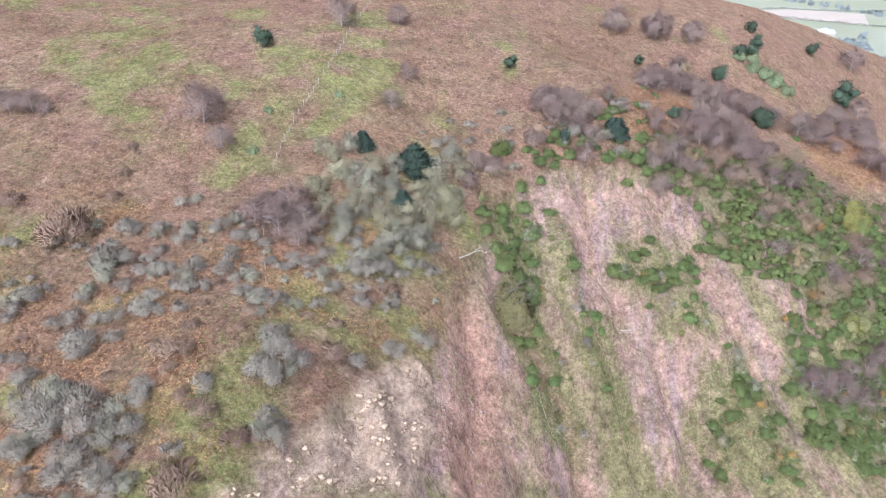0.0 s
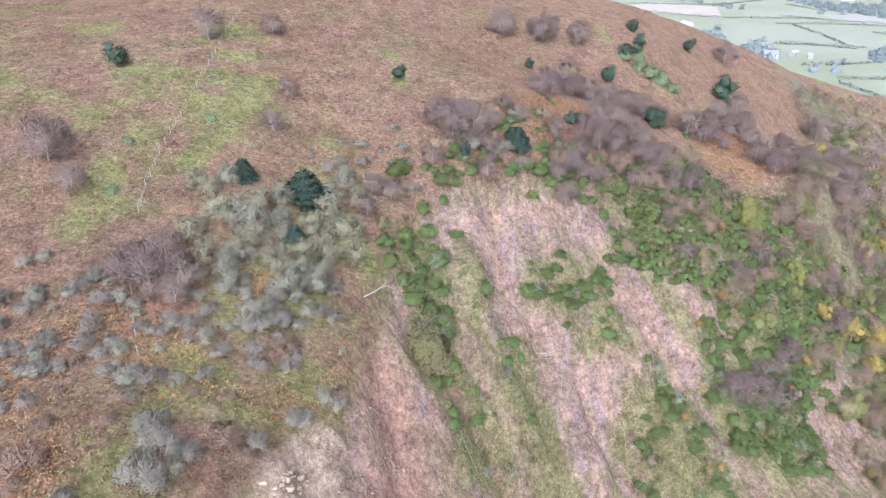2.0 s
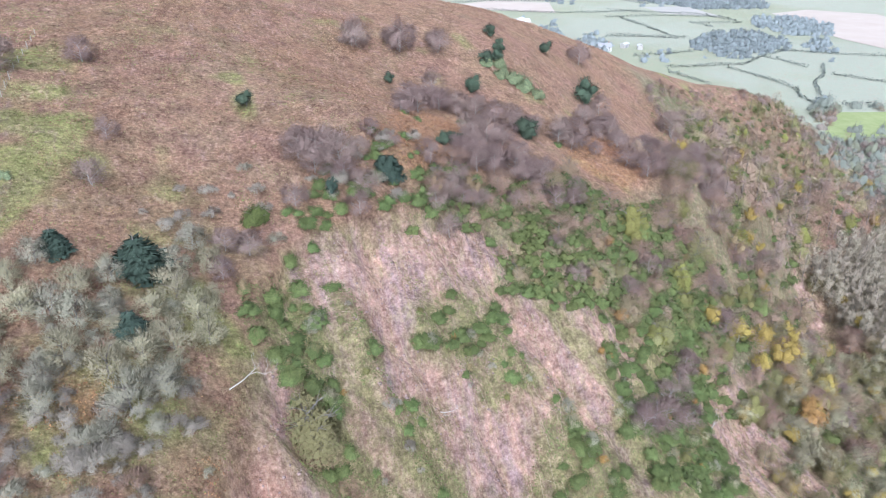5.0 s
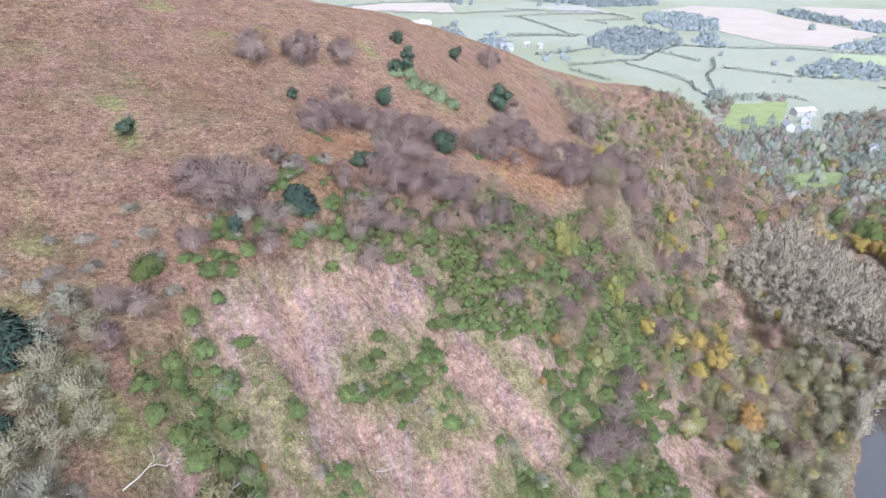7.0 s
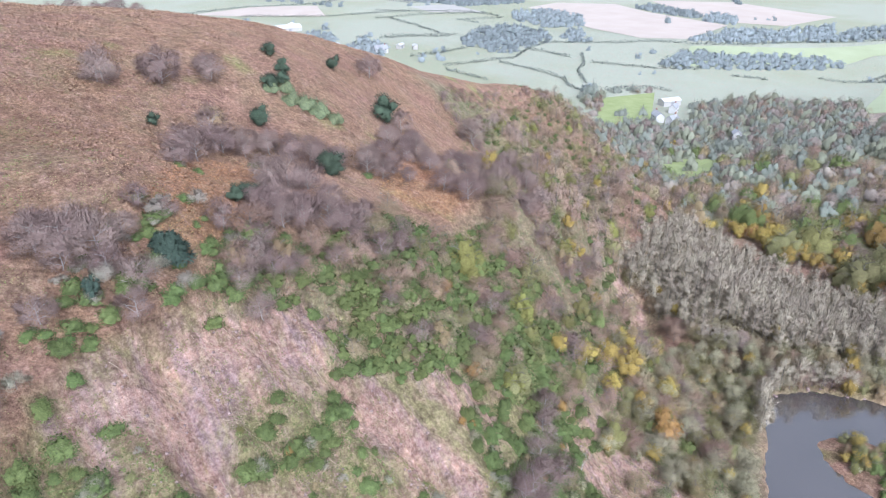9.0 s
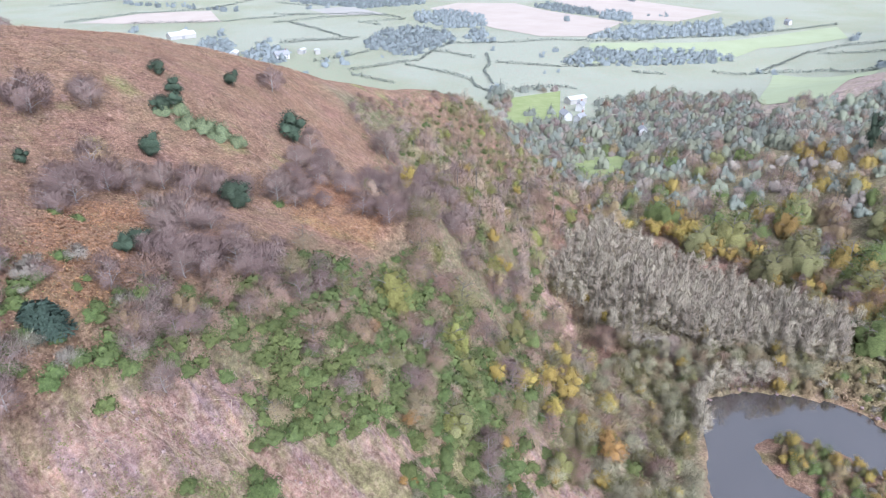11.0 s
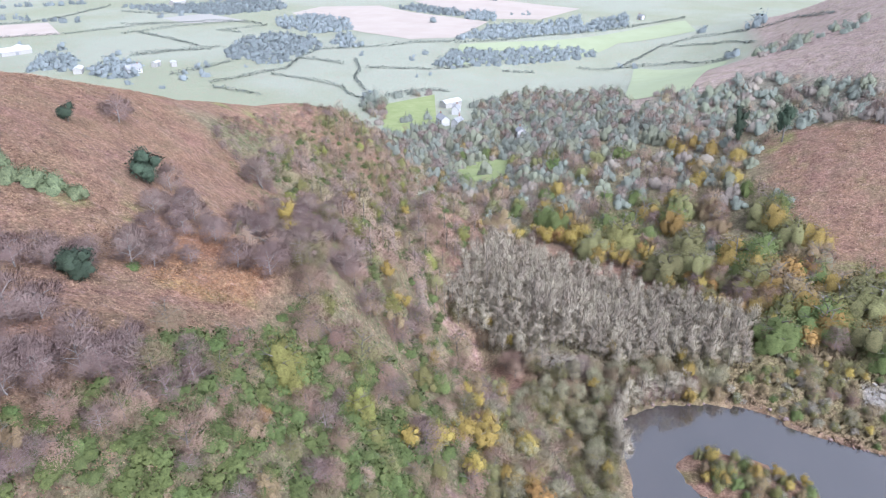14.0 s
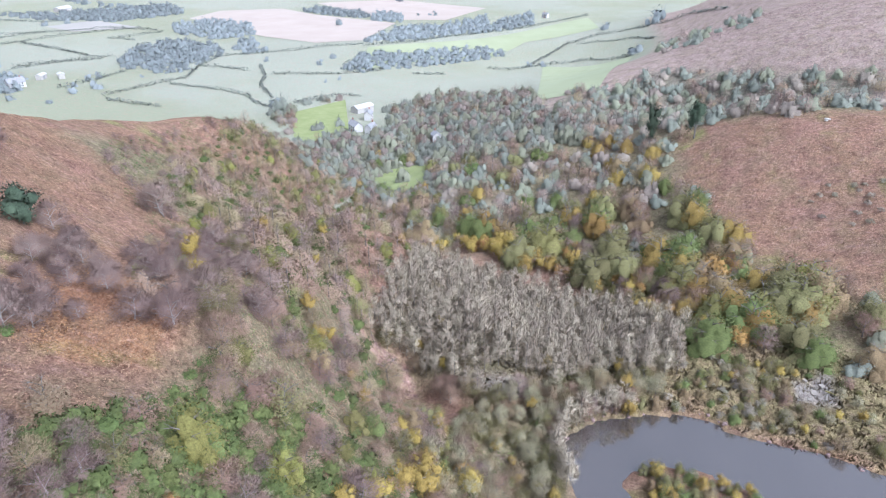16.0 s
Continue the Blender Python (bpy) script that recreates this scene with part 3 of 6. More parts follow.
    c = n.mix(n.maths("MULTIPLY", n.attr("face"), 0.85), c, n.mix(1.0, c, shade, "MULTIPLY"))
    mottle = n.ramp(n.noise(0.2, 4, 0.65), [(0.35, (0.78, 0.76, 0.77)), (0.5, (1, 1, 1)), (0.66, (1.17, 1.16, 1.14))])
    c = n.mix(n.maths("SUBTRACT", 1.0, n.attr("turf"), True), c, n.mix(1.0, c, mottle, "MULTIPLY"))
    heave = n.ramp(n.noise(0.8, 8, 0.85), [(0.36, (0.55, 0.53, 0.52)), (0.5, (1.02, 1.02, 1.02)), (0.64, (1.4, 1.4, 1.37))])
    rough_part = n.maths("SUBTRACT", 0.85, n.attr("turf"), True)
    c = n.mix(rough_part, c, n.mix(1.0, c, heave, "MULTIPLY"))
    return n.finish(c, 0.95, n.noise(1.3, 8, 0.8), 0.8, 0.1)


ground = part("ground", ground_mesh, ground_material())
tagged(ground, "russet bracken hillside with grass and bare pink earth", "ground", kind="structure")

# ---- the pool ----
def water_material():
    n = Nodes("brown_pool_water")
    c = n.ramp(n.noise(0.08, 3), [(0.3, (0.055, 0.047, 0.043)), (0.7, (0.068, 0.058, 0.054))])
    m = n.finish(c, 0.03, n.noise(1.5, 3), 0.003, 0.5)
    n.out.inputs["IOR"].default_value = 2.5
    return m


bm = bmesh.new()
bm.faces.new([bm.verts.new((150 + (x - 150) * 1.15, 60 + (y - 60) * 1.12, WATER)) for x, y in POOL][::-1])
bmesh.ops.triangulate(bm, faces=bm.faces)
bmesh.ops.recalc_face_normals(bm, faces=bm.faces)
for f in bm.faces:
    if f.normal.z < 0:
        f.normal_flip()
water = part("water", bm, water_material())
tagged(water, "still brown quarry pool reflecting a grey sky", "pool", kind="structure")

# ---- how plants are made ----
def tube(points, radii, sides=5):
    points, rings = [Vector(p) for p in points], []
    for i, p in enumerate(points):
        d = (points[min(i + 1, len(points) - 1)] - points[max(i - 1, 0)]).normalized()
        a = d.orthogonal().normalized()
        b = d.cross(a)
        rings.append([p + radii[i] * (a * math.cos(k * math.tau / sides) + b * math.sin(k * math.tau / sides)) for k in range(sides)])
    v = [q for r in rings for q in r]
    f = [(i * sides + k, i * sides + (k + 1) % sides, (i + 1) * sides + (k + 1) % sides, (i + 1) * sides + k)
         for i in range(len(points) - 1) for k in range(sides)]
    return np.array([tuple(q) for q in v]), np.array(f)


def joined(pieces):
    """Points, faces and, where the pieces have them, outward normals."""
    n = np.cumsum([0] + [len(p[0]) for p in pieces])
    out = (np.concatenate([p[0] for p in pieces]), np.concatenate([p[1] + k for p, k in zip(pieces, n)]))
    return out + ((np.concatenate([p[2] for p in pieces]),) if len(pieces[0]) > 2 else ())


def unit(a):
    return a / (np.linalg.norm(a, axis=-1, keepdims=True) + 1e-9)


def leaves(rng, centres, out, size, long=1.0, loose=0.5):
    """A three-cornered leaf spray at each centre, facing loosely outwards."""
    n = len(centres)
    out = unit(out)
    nrm = unit(out + rng.normal(0, loose, (n, 3)))
    a = unit(np.cross(nrm, rng.normal(0, 1, (n, 3))))
    b = np.cross(nrm, a)
    s = size * rng.uniform(0.6, 1.35, (n, 1))
    a, b = a * s * long, b * s * 0.62
    v = np.stack([centres - a * 0.7 - b, centres + a * 1.1, centres - a * 0.7 + b], 1)
    flip = ((np.cross(v[:, 1] - v[:, 0], v[:, 2] - v[:, 0]) * out).sum(-1) < 0)
    v[flip] = v[flip][:, ::-1]
    return v.reshape(-1, 3), np.arange(3 * n).reshape(n, 3), np.repeat(out, 3, 0)


ICO = [(0, s * 1.0, t * 1.618) for s in (-1, 1) for t in (-1, 1)]
ICO = np.array(ICO + [(y, z, x) for x, y, z in ICO] + [(z, x, y) for x, y, z in ICO])
ICO = ICO / np.linalg.norm(ICO[0])
ICO_FACES = np.array([(i, j, k) for i in range(12) for j in range(i + 1, 12) for k in range(j + 1, 12)
                      if max(np.linalg.norm(ICO[i] - ICO[j]), np.linalg.norm(ICO[j] - ICO[k]), np.linalg.norm(ICO[i] - ICO[k])) < 1.2])
ICO_FACES = np.array([f if np.dot(np.cross(ICO[f[1]] - ICO[f[0]], ICO[f[2]] - ICO[f[0]]), ICO[f[0]]) > 0 else f[::-1] for f in ICO_FACES])


def lumps(rng, centres, radii, flat=0.8):
    """Uneven rounded masses."""
    n = len(centres)
    v = ICO[None] * rng.uniform(0.7, 1.25, (n, 12, 1)) * radii[:, None, None] * np.array([1, 1, flat]) + centres[:, None]
    return v.reshape(-1, 3), (ICO_FACES[None] + 12 * np.arange(n)[:, None, None]).reshape(-1, 3)


def halved(v, f):
    """Each three-cornered face split in four, on the unit ball."""
    a, b_, c = v[f[:, 0]], v[f[:, 1]], v[f[:, 2]]
    n = len(f)
    allv = np.concatenate([a, b_, c, unit(a + b_), unit(b_ + c), unit(c + a)])
    i = np.arange(n)
    fs = np.concatenate([np.stack(t, -1) for t in ((i, i + 3 * n, i + 5 * n), (i + 3 * n, i + n, i + 4 * n), (i + 5 * n, i + 4 * n, i + 2 * n), (i + 3 * n, i + 4 * n, i + 5 * n))])
    keys, back = np.unique(np.round(allv, 5), axis=0, return_inverse=True)
    return keys, back.reshape(-1)[fs]


BALL = halved(ICO, ICO_FACES)
ROUGH = (ICO, ICO_FACES)


def massed(rng, width, low, high, lobes, n_leaf, size, body=0.9, twiggy=0.3, ball=None, dome=False, up=0.7, fuzz=1.4):
    """A crown of uneven overlapping lobes, rough with leaf sprays and twigs that stand out from them."""
    v0, f0 = ball or BALL
    half = np.array([width / 2, width / 2, (high - low) if dome else (high - low) / 2])
    mid = np.array([0, 0, low if dome else (low + high) / 2])
    way = unit(rng.normal(0, 1, (lobes, 3)) + np.array([0, 0, 0.35]))
    way[:, 2] = np.abs(way[:, 2]) if dome else way[:, 2]
    c = way * rng.uniform(0.25, 0.68, (lobes, 1))
    rad = rng.uniform(0.2, 0.4, lobes)
    c[0], rad[0] = 0.0, 0.5
    rough = rng.uniform(0.72, 1.2, (lobes, len(v0), 1))
    v = (c[:, None] + v0[None] * rough * rad[:, None, None] * body).reshape(-1, 3)
    vn = unit(0.5 * np.broadcast_to(v0[None], (lobes,) + v0.shape) + 0.6 * way[:, None] + np.array([0, 0, up])).reshape(-1, 3)
    f = (f0[None] + len(v0) * np.arange(lobes)[:, None, None]).reshape(-1, 3)
    share = rad ** 2 / (rad ** 2).sum()
    which = rng.choice(lobes, n_leaf, p=share)
    d = unit(rng.normal(0, 1, (n_leaf, 3)) + way[which] * 0.7 + np.array([0, 0, 0.25]))
    p = c[which] + d * (rad[which] * rng.uniform(0.7, fuzz, n_leaf))[:, None]
    if dome:
        v[:, 2] = np.maximum(v[:, 2], -0.08)
        p[:, 2] = np.abs(p[:, 2])
    out = unit(0.5 * d + 0.6 * way[which] + np.array([0, 0, up]))
    v, p = v * half + mid, p * half + mid
    k = int(n_leaf * (1 - twiggy))
    pieces = ([(v, f, vn)] if body > 0 else []) + [leaves(rng, p[:k], out[:k], size, 1.0, 0.8)]
    if twiggy > 0:
        pieces.append(twigs(rng, p[k:], d[k:] + np.array([0, 0, 0.3]), size * 2.6, size * 0.2, out[k:]))
    return joined(pieces)


def twigs(rng, base, way, length, width, out=None):
    """Thin tapering twigs, one three-cornered blade each, with their broad sides outwards."""
    n = len(base)
    out = unit(way if out is None else out)
    d = unit(way + rng.normal(0, 0.5, (n, 3)))
    side = unit(np.cross(d, out + rng.normal(0, 0.35, (n, 3)))) * width * rng.uniform(0.6, 1.4, (n, 1))
    tip = base + d * length * rng.uniform(0.5, 1.4, (n, 1))
    return np.stack([base - side, base + side, tip], 1).reshape(-1, 3), np.arange(3 * n).reshape(n, 3), np.repeat(out, 3, 0)


def clumps(rng, count, width, low, high, shape="round", hollow=0.45):
    """Middles and outward ways of the clumps of a crown."""
    out = []
    while len(out) < count:
        p = rng.uniform(-1, 1, 3)
        r = np.linalg.norm(p)
        if r > 1 or r < hollow or p[2] < -0.75:
            continue
        if shape == "dome" and p[2] < -0.1:
            continue
        k = 1.0 - 0.35 * max(0, p[2]) if shape == "egg" else 1.0
        out.append((p[0] * width / 2 * k, p[1] * width / 2 * k, (low + high) / 2 + p[2] * (high - low) / 2))
    c = np.array(out)
    mid = np.array([0, 0, low + (high - low) * 0.35])
    return c, unit((c - mid) / np.array([width / 2, width / 2, (high - low) / 2]))


def stem(height, thick):
    """A bare tapering stem, for trees whose limbs cannot be made out."""
    return tube([(0, 0, -0.5), (0, 0, height * 0.5), (0, 0, height)], [thick, thick * 0.7, thick * 0.2], 4)


def limbs(rng, height, width, low, count, thick, lean=0.15):
    """Trunk and limbs."""
    top = Vector((rng.normal(0, lean), rng.normal(0, lean), 0)) * height * 0.4
    path = [Vector((0, 0, -0.4)), Vector((0, 0, low * 0.5)), Vector((top.x * 0.4, top.y * 0.4, low)), Vector((top.x, top.y, height * 0.82))]
    pieces = [tube(path, [thick * 1.3, thick, thick * 0.8, thick * 0.12], 6)]
    tips = []
    for i in range(count):
        a = i * 2.4 + rng.uniform(-0.4, 0.4)
        h = low * 0.75 + (height * 0.7 - low * 0.75) * i / max(1, count - 1)
        f = min(1.0, max(0.0, (h - low) / max(0.1, height * 0.82 - low)))
        start = Vector((top.x * f, top.y * f, h))
        reach = width * 0.44 * (1 - 0.4 * f)
        end = start + Vector((math.cos(a) * reach, math.sin(a) * reach, reach * rng.uniform(0.35, 0.9)))
        knee = start.lerp(end, 0.5) + Vector((0, 0, reach * 0.12))
        pieces.append(tube([start, knee, end], [thick * 0.5, thick * 0.3, thick * 0.06], 4))
        tips.append(end)
        for s in (-0.6, 0.6):
            e = knee + Vector((math.cos(a + s), math.sin(a + s), 0.6)) * reach * 0.45
            pieces.append(tube([knee, e], [thick * 0.26, thick * 0.05], 3))
    return joined(pieces)


def bare(rng, width, height, low, n_clump, n_twig, length, thick, shape="round", rise=0.55):
    """A leafless crown: fine rising twigs gathered into rounded sprays."""
    c, o = clumps(rng, n_clump, width * 0.8, low, height * 0.88, shape, 0.25)
    rad = width * 0.19 * rng.uniform(0.6, 1.3, n_clump)
    which = rng.integers(0, n_clump, n_twig)
    d = unit(rng.normal(0, 1, (n_twig, 3)) + o[which] * 0.5)
    p = c[which] + d * (rad[which] * rng.uniform(0.2, 1.0, n_twig))[:, None]
    p[:, 2] = np.maximum(p[:, 2], 0.02)
    return twigs(rng, p, 0.5 * d + 0.6 * o[which] + np.array([0, 0, rise]), length, thick, unit(0.35 * d + 0.7 * o[which] + np.array([0, 0, 0.3])))


def firry(rng, width, height, tiers, n):
    """Needle sprays on drooping uneven whorls."""
    u = rng.uniform(0, 1, n) ** 0.7
    arms = rng.uniform(0.6, 1.15, (tiers + 1, 9))
    level = np.floor((1 - u) * tiers).astype(int)
    which = rng.integers(0, 9, n)
    tier = level / tiers + rng.normal(0, 0.025, n)
    tier = np.clip(tier, 0, 0.99)
    reach = width / 2 * (1 - tier) ** 0.8 * rng.uniform(0.1, 1.0, n) ** 0.6 * arms[level, which]
    arm = which * math.tau / 9 + level * 0.7 + rng.normal(0, 0.2, n)
    h = height * (0.05 + 0.93 * tier)
    p = np.stack([np.cos(arm) * reach, np.sin(arm) * reach, h - reach * 0.16 + rng.normal(0, height * 0.02, n)], -1)
    d = np.stack([np.cos(arm), np.sin(arm), np.full(n, -0.15)], -1)
    out = unit(np.stack([np.cos(arm) * 0.7, np.sin(arm) * 0.7, rng.uniform(0.2, 1.0, n)], -1))
    return twigs(rng, p, d, width * 0.1, width * 0.022, out)


KINDS = {}
SPARE = {}


def kind(name, category, label, group, variants, trunk, crown, mat, bark=None, trunk_name="trunk", crown_name="crown"):
    """Three or so plants of one kind, each a foot with a trunk and a crown under it, built once."""
    KINDS[name] = dict(category=category, label=label, group=group, ready=[], used=[], width=None)
    for i in range(variants):
        rng = np.random.default_rng(1000 + 17 * len(KINDS) + i)
        tm = mesh_of(name + "_" + trunk_name, *trunk(rng))
        v, f, out = crown(rng)
        cm = faced(mesh_of(name + "_" + crown_name, v, f), out)
        tm.materials.append(bark or BARK)
        cm.materials.append(mat[i % len(mat)])
        KINDS[name]["ready"].append((tm, cm, trunk_name, crown_name))
    return name


def plant(name, spots, built_width, tall=1.0, seed=1, sink=0.12):
    """One plant of the kind at each x, y, width."""
    k, rng = KINDS[name], random.Random(seed * 977 + len(spots))
    for x, y, w in spots:
        if k.setdefault("count", 0) >= 290:
            SPARE.setdefault(name, []).append((x, y))
            continue
        k["count"] += 1
        i = rng.randrange(len(k["ready"]))
        s = w / built_width
        m = pose(x, y, z_at(x, y) - sink, rng.uniform(-3, 3), rng.uniform(-3, 3), rng.uniform(0, 360)) @ Matrix.Diagonal((s, s, s * tall * rng.uniform(0.88, 1.14), 1))
        tm, cm, tn, cn = k["ready"][i]
        foot = new(name)
        foot.matrix_basis = m
        tagged(foot, k["label"], k["category"], k["group"])
        part(tn, tm, None, foot)
        part(cn, cm, None, foot)


def scatter(outline, step, seed, keep=1.0, avoid=()):
    """Uneven spots inside an outline, about step metres apart."""
    rng = np.random.default_rng(seed)
    xs, ys = [p[0] for p in outline], [p[1] for p in outline]
    gx_, gy_ = np.meshgrid(np.arange(min(xs), max(xs), step), np.arange(min(ys), max(ys), step))
    px, py = gx_.ravel() + rng.uniform(-0.45, 0.45, gx_.size) * step, gy_.ravel() + rng.uniform(-0.45, 0.45, gx_.size) * step
    ok = (inside(px, py, outline) > 0.5) & (rng.uniform(0, 1, px.size) < keep)
    for a in avoid:
        ok &= inside(px, py, a) < 0.5
    return [(round(float(a), 1), round(float(b), 1)) for a, b in zip(px[ok], py[ok])]


kind("hawthorn_shrub", "shrub", "leafless grey twiggy hawthorn shrub in the bracken", "grey shrubs on the hillside", 5,
     lambda r: limbs(r, 2.4, 4.0, 0.4, 6, 0.08), lambda r: bare(r, 4.8, 3.0, 0.0, 24, 3000, 0.4, 0.022, "dome"), [TWIG_GREY, TWIG_GREY, TWIG_SAGE])
kind("bramble_shrub", "shrub", "low leafless reddish-brown bush in the bracken", "russet bushes on the hillside", 3,
     lambda r: limbs(r, 1.4, 4.0, 0.3, 5, 0.05), lambda r: bare(r, 4.6, 2.1, 0.0, 20, 2200, 0.42, 0.026, "dome"), [TWIG_RUSSET])
kind("birch_tree", "tree", "leafless birch tree with a purple haze of twigs", "bare birches on the hill", 5,
     lambda r: limbs(r, 6.0, 6.0, 0.9, 8, 0.13), lambda r: bare(r, 7.0, 7.0, 0.0, 40, 7500, 0.45, 0.02, "egg", 0.7), [TWIG_PURPLE], BIRCH)
kind("thorn_tree", "tree", "small leafless sage-grey thorn tree with lichen", "thorn thicket above the scar", 4,
     lambda r: limbs(r, 3.6, 4.5, 0.5, 7, 0.10), lambda r: bare(r, 5.2, 4.3, 0.0, 34, 4400, 0.4, 0.02, "egg"), [TWIG_SAGE, TWIG_WILLOW])
kind("holly_bush", "bush", "dense dark green holly bush on the open hill", "hollies on the hill", 3,
     lambda r: limbs(r, 3.2, 3.4, 0.4, 6, 0.10), lambda r: massed(r, 4.6, -0.1, 4.0, 22, 1600, 0.13, 0.8, 0.2, ROUGH), [LEAF_DARK])
kind("gorse_bush", "bush", "rounded pale green gorse bush", "gorse on the hill", 3,
     lambda r: stem(1.4, 0.06), lambda r: massed(r, 5.2, -0.1, 2.4, 26, 1600, 0.13, 0.8, 0.25, ROUGH, True), [LEAF_SAGE])
kind("fir_tree", "tree", "dark green spreading fir tree", "conifers on the hill", 2,
     lambda r: tube([(0, 0, -0.4), (0, 0, 4), (0.1, 0, 6.6)], [0.22, 0.14, 0.02], 6), lambda r: firry(r, 7.8, 6.2, 7, 3600), [NEEDLE])
kind("cypress_tree", "tree", "narrow dark green conifer", "", 1,
     lambda r: tube([(0, 0, -0.3), (0, 0, 2.5), (0, 0, 4)], [0.12, 0.08, 0.02], 5), lambda r: massed(r, 2.5, 0.0, 4.3, 14, 900, 0.14, 0.75, 0.4, ROUGH), [NEEDLE])
kind("yew_tree", "tree", "dense olive-green yew bush", "", 1,
     lambda r: limbs(r, 3.2, 5, 0.4, 7, 0.14), lambda r: massed(r, 6.0, -0.1, 3.8, 28, 2200, 0.13, 0.78, 0.5, ROUGH, True), [LEAF_YEW])
kind("rhododendron", "bush", "glossy green rhododendron bush on the slope", "rhododendrons on the slope", 5,
     lambda r: stem(1.2, 0.06), lambda r: massed(r, 4.8, -0.1, 2.2, 24, 1100, 0.16, 0.7, 0.15, ROUGH, True, 0.4, 1.5), [LEAF_RHODO, LEAF_GREEN, LEAF_RHODO, LEAF_RHODO, LEAF_RHODO])
kind("low_rhododendron", "bush", "rhododendron bush in a thicket", "", 5,
     lambda r: stem(1.2, 0.06), lambda r: massed(r, 5.2, -0.1, 2.2, 16, 360, 0.21, 0.75, 0.15, ROUGH, True, 0.5, 1.5), [LEAF_RHODO, LEAF_GREEN, LEAF_GREEN, LEAF_RHODO, LEAF_RHODO])
kind("sallow_tree", "tree", "olive-leaved sallow tree on the slope", "leafy trees on the slope", 4,
     lambda r: limbs(r, 5.6, 6.4, 0.9, 8, 0.16), lambda r: massed(r, 7.6, -0.2, 6.6, 20, 2300, 0.16, 0.6, 0.4, ROUGH, True, 0.5, 1.4), [LEAF_OLIVE, LEAF_GREEN, LEAF_TAN, LEAF_MOSS])
kind("hazel_tree", "tree", "broad round tree with thin olive-brown leaves", "", 2,
     lambda r: limbs(r, 6.4, 7.4, 0.9, 10, 0.2), lambda r: massed(r, 8.4, -0.2, 7.4, 26, 9000, 0.14, 0, 0.55, ROUGH, True, 0.3, 1.15), [TWIG_OLIVE])
kind("lime_tree", "tree", "round tree with yellow-green autumn leaves", "yellowing trees on the slope", 3,
     lambda r: limbs(r, 6.4, 7.4, 0.9, 8, 0.2), lambda r: massed(r, 8.2, -0.2, 7.4, 26, 2900, 0.15, 0.7, 0.25, ROUGH, True, 0.45), [LEAF_LIME, LEAF_LIME, LEAF_MOSS])
kind("golden_birch", "tree", "birch tree with golden autumn leaves", "golden birches", 3,
     lambda r: limbs(r, 5.6, 4.6, 0.8, 7, 0.12), lambda r: massed(r, 5.6, 0.0, 6.6, 20, 1500, 0.14, 0.62, 0.4, ROUGH), [LEAF_GOLD], BIRCH)
kind("rowan_tree", "tree", "small tree with orange autumn leaves", "orange trees", 2,
     lambda r: limbs(r, 4.2, 4.0, 0.8, 7, 0.10), lambda r: massed(r, 5.0, 0.0, 5.0, 20, 1400, 0.14, 0.62, 0.4, ROUGH), [LEAF_ORANGE])
kind("alder_tree", "tree", "slender leafless grey alder tree", "alder grove in the valley", 4,
     lambda r: stem(9.6, 0.1), lambda r: bare(r, 4.0, 10.5, 0.6, 24, 850, 0.9, 0.042, "egg", 0.9), [TWIG_ALDER])
kind("beech_tree", "tree", "tall broad beech tree in autumn leaf", "autumn wood in the valley", 8,
     lambda r: limbs(r, 12.0, 11.0, 3.0, 7, 0.3), lambda r: massed(r, 13.6, -0.3, 11.6, 26, 3000, 0.25, 0.74, 0.35, ROUGH, True, 0.45), [LEAF_BRONZE, LEAF_TAN, LEAF_OLIVE, LEAF_GREEN, LEAF_GREEN, LEAF_BRONZE, LEAF_OLIVE, LEAF_MOSS])
kind("ash_tree", "tree", "leafless grey-brown ash tree in the wood", "bare trees in the wood", 6,
     lambda r: limbs(r, 7.6, 7.0, 1.6, 6, 0.17), lambda r: bare(r, 8.6, 8.8, 0.0, 50, 5000, 0.6, 0.027, "egg"), [TWIG_RUSSET, TWIG_TAN, TWIG_PURPLE, TWIG_RUSSET, TWIG_PURPLE, TWIG_RUSSET])
kind("oak_tree", "tree", "small oak with the last russet and tan leaves on fine twigs", "russet oaks on the slope", 6,
     lambda r: limbs(r, 7.0, 7.4, 1.2, 7, 0.18), lambda r: massed(r, 8.8, -0.2, 7.8, 18, 4200, 0.15, 0, 0.6, ROUGH, True, 0.35, 1.15), [TWIG_RUSSET, TWIG_TAN, TWIG_RUSSET, TWIG_OLIVE, TWIG_RUSSET, TWIG_OLIVE])
kind("wood_tree", "tree", "leafy tree in the valley wood, leaf colour greyed for haze", "leafy trees in the valley wood", 4,
     lambda r: stem(8.0, 0.22), lambda r: massed(r, 10.8, -0.3, 8.6, 14, 480, 0.3, 0.8, 0.35, ROUGH, True, 0.7), [LEAF_WOOD_HAZE, LEAF_HAZE, LEAF_MIST, LEAF_WOOD_HAZE])
kind("young_oak", "tree", "russet oak of the far slope", "", 4,
     lambda r: stem(6.5, 0.18), lambda r: massed(r, 9.4, -0.3, 7.6, 12, 1300, 0.22, 0, 0.6, ROUGH, True, 0.35, 1.15), [TWIG_RUSSET, TWIG_TAN, TWIG_RUSSET, TWIG_OLIVE])
kind("young_ash", "tree", "bare ash of the far slope", "", 5,
     lambda r: stem(7.0, 0.17), lambda r: massed(r, 9.4, -0.3, 8.0, 12, 1400, 0.22, 0, 0.8, ROUGH, True, 0.35, 1.15), [TWIG_RUSSET, TWIG_PURPLE, TWIG_PURPLE, TWIG_TAN, TWIG_RUSSET])
